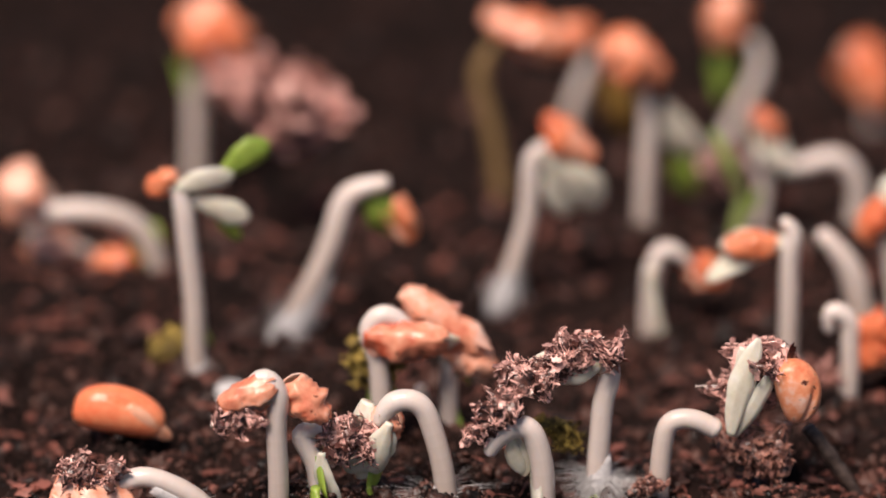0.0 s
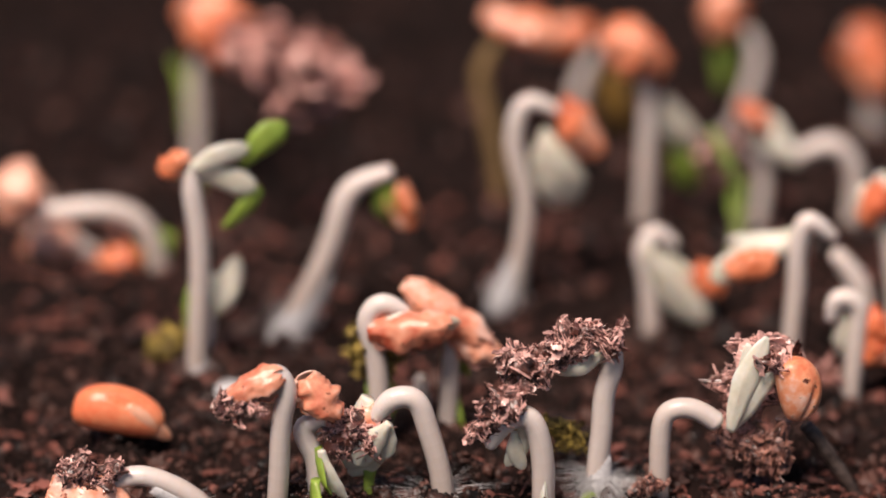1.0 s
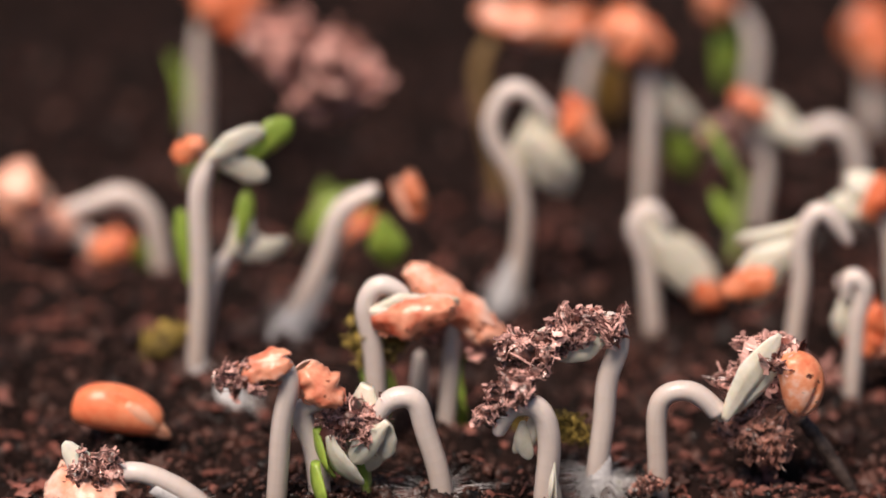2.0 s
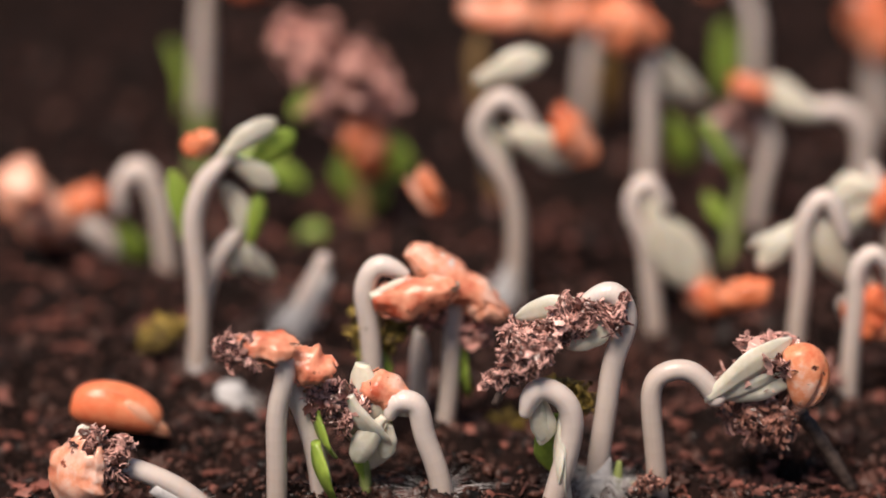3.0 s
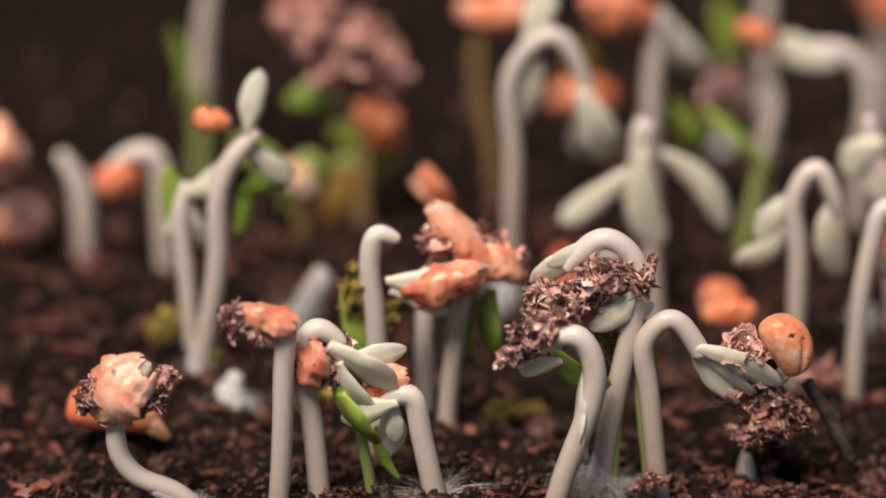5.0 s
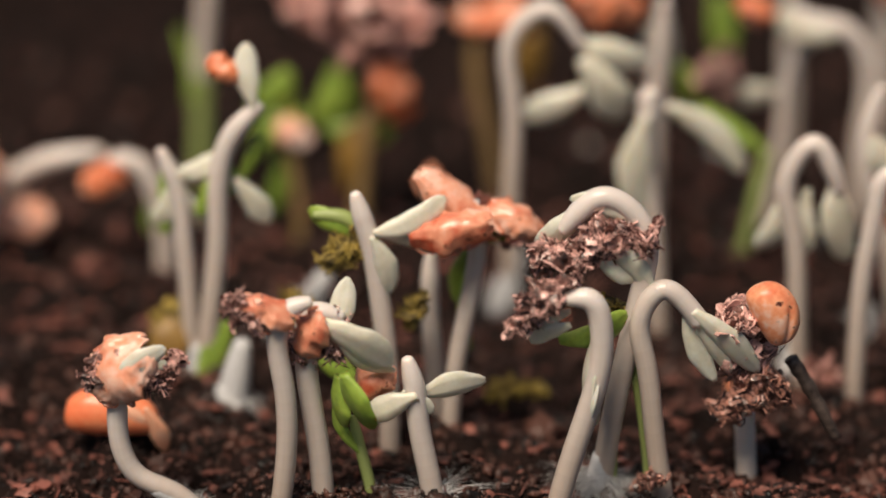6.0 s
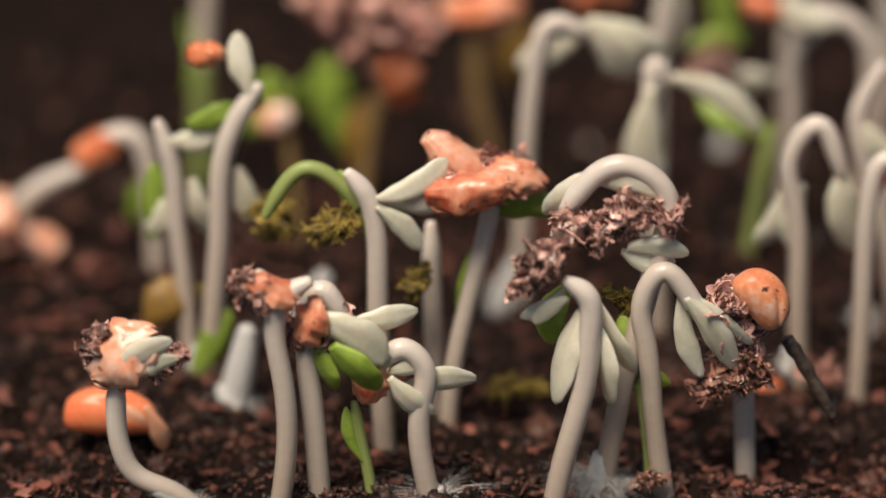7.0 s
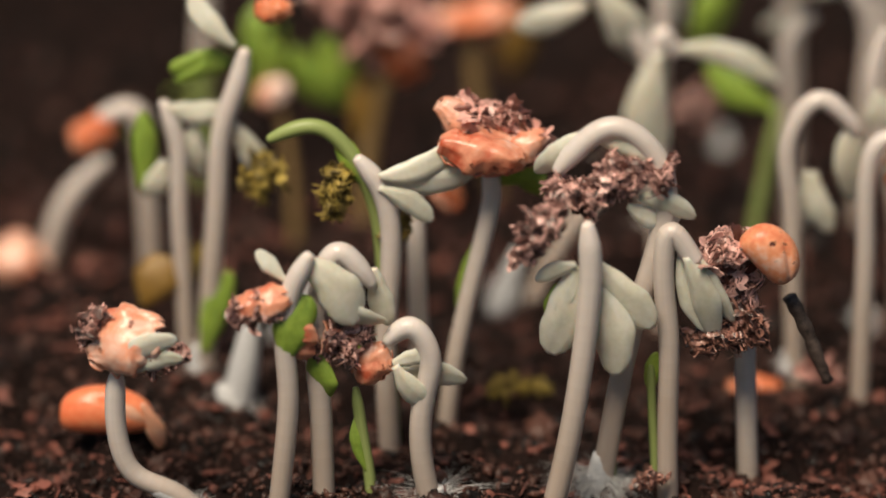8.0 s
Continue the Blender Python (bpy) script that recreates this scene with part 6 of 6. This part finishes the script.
    grow(stub, 0.21, (
        (0, ((-0.02, -0.88), (-0.01, -0.53), (-0.01, -0.3), (0, -0.16))),
        (3, ((-0.02, -0.88), (-0.01, -0.48), (0, -0.19), (0, 0.05))),
        (4.5, ((-0.02, -0.88), (0, -0.53), (0.04, -0.23), (0.08, 0.09))),
        (6, ((-0.02, -0.88), (0.11, -0.09), (0.25, 0.7), (0.39, 1.4))),
        (7, ((0.03, -0.88), (0.21, 0.09), (0.39, 0.96), (0.53, 1.84))),
        (8, ((0.14, -0.88), (0.32, 0.09), (0.5, 1.05), (0.63, 1.97))),
    ))
    grow(far_w, 0.22, (
        (0, ((0.25, -0.93), (0.01, 0.37), (-0.6, 1.39), (-1.71, 1.76), (-2.91, 1.76), (-3.94, 1.67))),
        (1.5, ((0.29, -0.93), (0.07, 0.56), (-0.34, 1.58), (-1.19, 1.95), (-2.22, 1.85), (-3.25, 1.85))),
        (2.8, ((0.46, -0.93), (0.33, 0.93), (0.03, 2.41), (-0.47, 3.05), (-0.91, 2.68), (-1.1, 1.85))),
        (3.5, ((0.46, -0.93), (0.34, 1.3), (0.12, 2.77), (-0.29, 3.32), (-0.73, 2.96), (-0.83, 2.22))),
        (4.5, ((0.46, -0.93), (0.34, 1.3), (0.38, 2.77), (0.06, 3.78), (-0.45, 3.69), (-1.15, 3.14))),
        (6, ((0.29, -0.93), (0.34, 1.3), (0.03, 2.59), (-0.46, 3.32), (-0.97, 3.42), (-1.5, 2.96))),
        (7, ((0.11, -0.93), (0.09, 1.67), (-0.09, 3.32), (-0.61, 4.24), (-1.12, 4.24), (-1.81, 3.87))),
        (8, ((-0.06, -0.93), (-0.12, 2.04), (-0.19, 3.87), (-0.58, 5.05), (-1.1, 4.96), (-1.8, 4.33))),
    ))
    sway(far_w_coat_a, -0.1, 0, ((0, -1.15, 0.09, 0), (1.5, -0.98, 0.19, 10), (3, -1.95, 2.13, 10), (4.5, -0.9, 2.87, 10), (6, -1.42, 2.87, 20), (7, -1.64, 3.78, 20), (8, -1.71, 4.33, 20)))
    sway(far_w_coat_b, 0.2, 0, ((0, -3.92, 2.32, 50), (1.5, -4, 2.32, 50), (3, -3.91, 2.41, 50), (4.5, -4.37, 3.87, 50), (6, -5.26, 3.14, 50), (8, -4.18, 0, 50)))
    sway(far_w_leaf_c, 0.3, 0, ((0, -0.73, -0.19, 60), (3, -1.03, 1.3, -60), (4.5, 0.03, 2.41, -60), (6, 0.02, 2.22, -80), (7, -0.48, 2.59, -80), (8, -1.1, 4.96, -40)))
    grow(far_w2, 0.23, (
        (0, ((0.67, -0.95), (-0.01, -0.38), (-0.7, 0), (-1.39, 0.19))),
        (3, ((1.37, -0.95), (0.87, 0), (0.02, 0.75), (-0.83, 1.31))),
        (4.5, ((1.28, -0.95), (1.06, 0.38), (0.4, 1.5), (-0.78, 2.62))),
        (6, ((-3.01, -0.95), (-2.38, 1.69), (-1.13, 2.62), (0.62, 2.99))),
        (7, ((-3.01, -0.95), (-2.25, 0.56), (-1.34, 1.69), (0.08, 2.43))),
        (8, ((-1.08, -0.95), (-0.68, 0.56), (-0.12, 1.69), (0.78, 2.62))),
    ))
    sway(far_w2_coat_a, 0, 0, ((0, -0.89, -0.38, 20), (3, -0.85, 0.75, 20), (4.5, -1.9, 0.75, 20), (6, -1.72, 0.75, 0), (7, -1.41, -0.19, 0), (8, -1.78, -0.76, 0)))
    grow(prop, 0.09, (
        (0, ((0.12, -2.32), (0.11, -1.88), (0.08, -1.49), (0.06, -1.11))),
        (4.5, ((0.12, -2.32), (0.11, -1.8), (0.08, -1.28), (0.05, -0.68))),
        (5.8, ((0.12, -2.32), (0.09, -0.93), (0.02, 0.27), (-0.04, 1.46))),
        (7, ((0.12, -2.32), (0.04, -0.59), (-0.04, 0.95), (-0.12, 2.64))),
        (8, ((0.17, -2.32), (0.08, -0.08), (-0.02, 1.96), (-0.11, 3.98))),
    ))
    grow(edge_b, 0.19, (
        (0, ((0.11, -0.73), (-0.03, 0.73), (-0.25, 2.17), (-0.54, 3.07))),
        (3, ((0.11, -0.73), (-0.06, 1.45), (-0.3, 3.24), (-0.85, 4.67))),
        (4.5, ((0.11, -0.73), (-0.17, 2.17), (-0.5, 4.31), (-1.14, 5.72))),
        (6, ((0.11, -0.73), (-0.53, 2.89), (-1.12, 5.2), (-0.7, 7.12))),
        (7, ((0.11, -0.73), (-0.83, 4.13), (-1.33, 6.43), (-0.72, 7.82))),
        (8, ((0.11, -0.73), (-0.35, 4.67), (-0.95, 7.3), (-0.68, 8.86))),
    ))
    sway(edge_b_coat_a, -0.1, 0, ((0, -0.71, 3.15, 60), (1.5, -0.7, 3.87, 60), (3, -0.4, 3.78, 60), (4.5, 0.23, 4.67, 60), (8, 0.52, 5.55, 60)))
    sway(edge_b_leaf_b, -0.2, 0, ((0, -0.53, 2.89, 80), (1.5, -0.54, 3.07, 100), (3, -0.58, 4.13, 190), (4.5, -0.47, 5.55, 195), (6, -0.89, 5.72, 290), (7, -1.15, 6.08, 305), (8, -0.86, 7.12, 290)))
    sway(edge_b_leaf_c, -0.1, 0, ((0, -0.34, 2.35, 90), (3, -0.57, 3.78, 215), (4.5, -0.61, 4.84, 260), (6, -0.64, 5.55, 300), (7, -0.9, 5.9, 300), (8, -0.69, 6.95, 300)))
    grow(edge_c, 0.26, (
        (0, ((0.2, -0.91), (-0.01, 0.36), (-0.39, 1.63), (-1.09, 2.53))),
        (1.5, ((0.2, -0.91), (0.13, 0), (-0.06, 0.82), (-0.47, 1.45))),
        (3, ((0.12, -0.91), (0.01, -0.36), (-0.13, 0), (-0.35, 0.36))),
        (8, ((0.37, -0.91), (0.36, -0.55), (0.35, -0.27), (0.34, 0))),
    ))
    grow(green_e, 0.15, (
        (0, ((-0.01, -0.93), (-0.01, 0.37), (0.05, 1.3), (0.15, 2.22))),
        (1.5, ((-0.01, -0.93), (0.04, 0.56), (0.16, 1.67), (0.23, 2.87))),
        (3, ((-0.15, -0.93), (-0.11, 0.74), (0, 1.85), (0.13, 2.77))),
        (4.5, ((0.11, -0.93), (0.24, 0.74), (0.43, 2.04), (0.68, 3.32))),
        (6, ((0.02, -0.93), (0.29, 0.74), (0.59, 2.22), (0.84, 3.69))),
        (7, ((0.16, -0.93), (0.46, 0.93), (0.74, 2.96), (0.99, 4.42))),
        (8, ((0.34, -0.93), (0.61, 1.49), (0.91, 3.32), (1.15, 4.96))),
    ))
    sway(green_e_leaf_a, 0.1, 0, ((0, 0.12, 2.04, 100, 80), (3, 0.14, 2.59, 110, 80), (4.5, 0.69, 3.14, 120, 80), (6, 0.84, 3.69, 135, 70), (7, 1, 4.24, 148, 30), (8, 1.09, 5.05, 147, 0)))
    sway(green_e_leaf_b, 0.2, 0, ((0, 0.06, 0.93, 60, 40), (1.5, 0.15, 0.93, 110, 40), (3, -0.02, 0.93, 120, 40), (4.5, 0.47, 1.67, 70, 30), (6, 0.55, 2.04, 70, 30), (8, 0.79, 2.59, 75, 30)))
    grow(green_m, 0.07, (
        (0, ((0.06, -1.25), (-0.01, -0.66), (-0.09, -0.49), (-0.16, -0.32))),
        (3, ((-0.17, -1.25), (-0.19, -0.07), (-0.23, 0.77), (-0.23, 1.61))),
        (4.5, ((0.06, -1.25), (-0.08, 0.27), (-0.23, 1.28), (-0.3, 2.11))),
        (6, ((0.06, -1.25), (-0.08, 0.1), (-0.31, 1.11), (-0.53, 2.11))),
        (8, ((-0.02, -1.25), (-0.08, 0.27), (-0.27, 1.61), (-0.44, 2.94))),
    ))
    sway(green_m_leaf_a, -0.1, 20, ((0, -0.01, -0.58, 80), (3, -0.19, 0.27, 95), (3.5, -0.23, 0.35, 92), (4.5, 1.06, 0.1, 108), (6, -0.31, 1.11, 115), (8, -0.16, 0.6, 98)))
    grow(green_r, 0.06, (
        (0, ((0.02, -1.25), (0.03, -1.08), (0.04, -0.91), (0.05, -0.74))),
        (3, ((0.02, -1.25), (0.02, -0.74), (0.03, -0.23), (0.08, 0.45))),
        (3.6, ((0.02, -1.25), (0.03, -0.06), (0.07, 1.29), (0.17, 2.46))),
        (4.5, ((-0.02, -1.25), (-0.01, 0.62), (0.09, 2.13), (0.22, 3.46))),
        (6, ((-0.08, -1.25), (-0.1, 0.96), (0.02, 2.46), (0.18, 3.79))),
        (8, ((-0.17, -1.25), (-0.11, 0.79), (0.02, 2.3), (0.13, 3.46))),
    ))
    sway(green_r_leaf_a, 0.1, 0, ((0, 0.16, -2.62, 80), (3, 0.17, -1.42, 75), (4.5, 0.22, 3.3, 60), (6, 0.18, 3.63, 75), (7, 0.17, 3.46, 95), (8, 0.13, 3.3, 100)))
    grow(arch_leaf, 0.1, (
        (0, ((0.05, -1.12), (-0, -0.07), (-0.06, 0.62), (-0.12, 1.14), (-0.19, 1.48))),
        (4.5, ((0.05, -1.12), (-0.08, 0.45), (-0.18, 1.65), (-0.27, 2.5), (-0.38, 3.18))),
        (6, ((0.15, -1.12), (0.01, 2.67), (-0.36, 5.37), (-0.98, 6.24), (-1.83, 6.37))),
        (7, ((0.15, -1.12), (-0.11, 4.03), (-0.82, 6.87), (-2.04, 7.73), (-3.19, 6.37))),
        (8, ((0.23, -1.12), (0.02, 4.7), (-0.7, 7.86), (-1.8, 8.93), (-3.03, 8.6))),
    ))
    sway(arch_leaf_leaf_a, -0.1, 0, ((0, 0.06, -0.07, 90), (4.5, -0.23, 1.99, 95), (6, -0.83, 5.79, 150), (7, -0.59, 6.37, 118), (8, -0.58, 7.37, 118)))
    grow(green_s, 0.05, (
        (0, ((0.04, -1.48), (0.03, -1.22), (0.03, -1.05), (0.03, -0.88))),
        (3, ((0.04, -1.48), (0.03, -1.05), (0.03, -0.8), (0.02, -0.54))),
        (4.5, ((0.01, -1.48), (-0.12, 0.22), (-0.23, 1.4), (-0.31, 2.57))),
        (6, ((0.04, -1.48), (-0.12, 0.73), (-0.3, 2.07), (-0.47, 3.24))),
        (7, ((0.07, -1.48), (-0.08, 0.73), (-0.24, 2.07), (-0.45, 3.32))),
        (8, ((0.19, -1.48), (0.12, 0.73), (0.03, 2.07), (-0.02, 3.24))),
    ))
    sway(green_s_leaf_a, 0.1, 0, ((0, 0.06, -2.68, 80), (3, 0.04, -1.82, 75), (4.5, -0.31, 2.41, 60), (6, -0.44, 3.07, 75), (7, -0.41, 3.16, -30), (8, -0.04, 2.57, 80)))
    drift(crumb_post, -18.83, ((0, -5.37, 2.66, 10), (1.5, -5.36, 3.36, -5), (3, -5.41, 4.58, -25), (3.5, -5.85, 4.66, -20), (4.5, -5.32, 5.23, -30), (6, -5.24, 5.71, -40), (7, -5.08, 6.35, -45), (8, -4.94, 5.71, 5)))
    drift(clump_mid, -17.75, ((0, -2.33, 1.72, 30), (1.5, -2.25, 2.05, 30), (3, -2.78, 2.71, 10), (4.5, -3.22, 3.62, 20), (6, -3.28, 4.6, 40), (7, -3.28, 4.93, 30), (8, -2.79, 4.6, 30)))
    drift(crest, -12.55, ((0, -0.22, 2.71, -30), (1.5, 0.25, 2.37, -20), (3, 0.09, 3.05, -20), (4.5, 1.03, 4.58, -40), (6, 1.18, 5.76, -20), (7, 1.64, 7.43, -25), (8, 1.25, 8.91, -40)))
    drift(roof_clump, -17.01, ((0, 3.27, 3.54, 22), (1.5, 3.26, 4.12, 20), (3, 3.33, 4.61, 22), (3.5, 3.25, 4.86, 28), (4.5, 4, 5.27, 22), (6, 4.13, 6.89, 18), (7, 4.72, 7.61, 12), (8, 4.48, 8.66, 18)))
    drift(roof_tail, -18.3, ((0, 1.44, 2.55, 50), (1.5, 1.59, 2.71, 50), (3, 2.03, 4.03, 40), (3.5, 1.74, 3.37, 50), (4.5, 2.18, 4.35, 48), (6, 2.54, 5.68, 50), (7, 2.53, 6.8, 55), (8, 2.52, 7.76, 60)))
    drift(bow_clump, -16.23, ((0, 8.38, 2.45, 80), (1.5, 8.53, 2.62, 77), (3, 8.65, 2.62, 75), (3.5, 8.87, 2.95, 80), (4.5, 8.5, 2.54, 112), (6, 8.24, 3.62, 115), (7, 8.03, 4.2, 118), (8, 7.81, 5.6, 118)))
    drift(bow_tail, -16.45, ((0, 8.38, 0.71, -20), (1.5, 8.37, 0.87, -20), (3, 8.5, 1.72, -20), (4.5, 8.97, 1.38, 30), (6, 8.26, 2.3, 30), (7, 7.71, 2.88, 30), (8, 7.6, 4.21, 20)))
    drift(small_clump, 2.41, ((0, 8.75, 1.71, 0), (1.5, 8.64, 2.46, 0), (3, 9.24, 3.31, 0), (4.5, 8.87, 3.96, 20), (6, 8.5, 4.7, 10), (7, 8.32, 4.89, 10), (8, 7.83, 3.59, 10)))
    drift(west_clump, 2.4, ((0, -5.33, 3.78, -25), (1.5, -4.61, 5.17, -25), (2.8, -3.75, 4.71, -40), (3.5, -3.56, 4.99, -40), (4.5, -3.74, 5.26, -45), (6, -2.85, 6.46, -15), (7, -2.68, 6.55, -25), (8, -2.5, 6.65, -30)))
    drift(twig_dark, -16.14, ((0, 10.7, 0.19, -54), (1.5, 10.6, 0.31, -55), (3, 10.48, 0.56, -56), (3.5, 10.53, 0.65, -58), (4.5, 10.66, 1.15, -60), (6, 10.06, 2.16, -60), (7, 9.95, 2.75, -59), (7.5, 9.57, 3.05, -65), (8, 9.87, 3.91, -65)))
    drift(twig_roof, -18.2, ((0, 1.41, 2.54, 54), (1.5, 1.56, 2.8, 58), (3, 1.81, 3.65, 60), (4.5, 2.11, 4.47, 50), (6, 2.4, 5.76, 48), (8, 2.6, 8.01, 62)))
    drift(seed_loose, -14.4, ((0, -8.92, 0.94, -13), (1.5, -8.95, 0.96, -13), (3, -8.99, 1.06, -13), (4.5, -9.07, 1.06, -10), (6, -9.15, 0.91, -5), (7, -9.18, 0.92, -4), (8, -9.29, 0.96, -3)))
    drift(moss_pair, -13.5, ((0, -2.1, 2.1, 80), (1.5, -2.09, 2.61, 85), (3, -2.01, 3.03, 85), (4.5, -2.08, 3.79, 80), (6, -2.69, 5.3, 25), (7, -3, 6.05, 15), (8, -2.83, 7.05, 70)))
    drift(moss_west, -8.38, ((0, -7.76, 0.4, 20), (1.5, -7.92, 0.49, 20), (3, -8.08, 0.76, 20), (4.5, -7.91, 0.94, 30), (6, -7.74, 1.29, 30), (7, -7.56, 1.82, 20), (8, -7.21, 2.97, 40)))
    drift(moss_roof, -15.99, ((0, 3.17, 1, -50), (1.5, 3.32, 1, -50), (3, 3.46, 2.18, -50), (4.5, 4.68, 3.02, -70), (6, 4.66, 4.51, -60), (7, 4.95, 4.84, -50), (8, 5.26, 4.59, 10)))
    drift(creep_a, -18.3, ((0, -9.58, 0.86, -30), (1.5, -9.58, 0.86, -30), (2.8, -8.81, 1.31, 60), (3.5, -8.8, 1.56, 60), (4.1, -8.25, 2.55, 50), (4.7, -7.78, 3.21, 50), (6, -7.46, 3.94, 40), (7, -7.45, 4.27, 20), (8, -7.45, 4.35, 10)))
    drift(creep_b, -18.2, ((0, -8.91, 0.68, 75), (1.5, -8.99, 0.68, 75), (2.8, -9.41, 1.68, 60), (3.5, -9.56, 1.68, 60), (4.1, -9.54, 2.42, 60), (4.7, -9.37, 2.92, 70), (6, -9.12, 3.82, 80), (7, -9.14, 4.63, 80), (8, -9.23, 5.12, 80)))
    drift(scrap, -10.7, ((0, 10.62, 0.49, -12), (8, 10.62, 0.49, -12)))
    drift(moss_arch, -10.8, ((0, -3.62, -1.19, 20), (4.5, -3.61, -0.49, 20), (6, -4.22, 2.31, 20), (7, -4.68, 5.32, 80), (8, -4.98, 6.5, 20)))
    drift(peat_pile, -17.54, ((0, 5.58, 0.17, 12), (8, 5.6, 0.34, 15)))
    drift(moss_bed, -11.69, ((0, 2.02, -0.88, 0), (4.5, 2.05, -0.53, 0), (6, 2.09, 0.35, 0), (8, 2.17, 0.44, 0)))
    drift(moss_mid, -13.42, ((0, -1.24, 2.06, 80), (1.5, -1.24, 2.49, 80), (3, -1.26, 2.91, 80), (4.5, -1.47, 3.42, 70), (6, -0.69, 3.59, 80), (7, -0.61, 4.44, 80), (8, -1.14, 5.94, 80)))
    drift(crest_skin, -12.9, ((0, -0.14, 2.35, -10), (1.5, 0.02, 2.6, -10), (3, -0.14, 3.03, -10), (4.5, 0.72, 4.72, -15), (6, 1.02, 5.9, 5), (7, 1.17, 7.36, 0), (8, 1.6, 8.75, -15)))


motions()
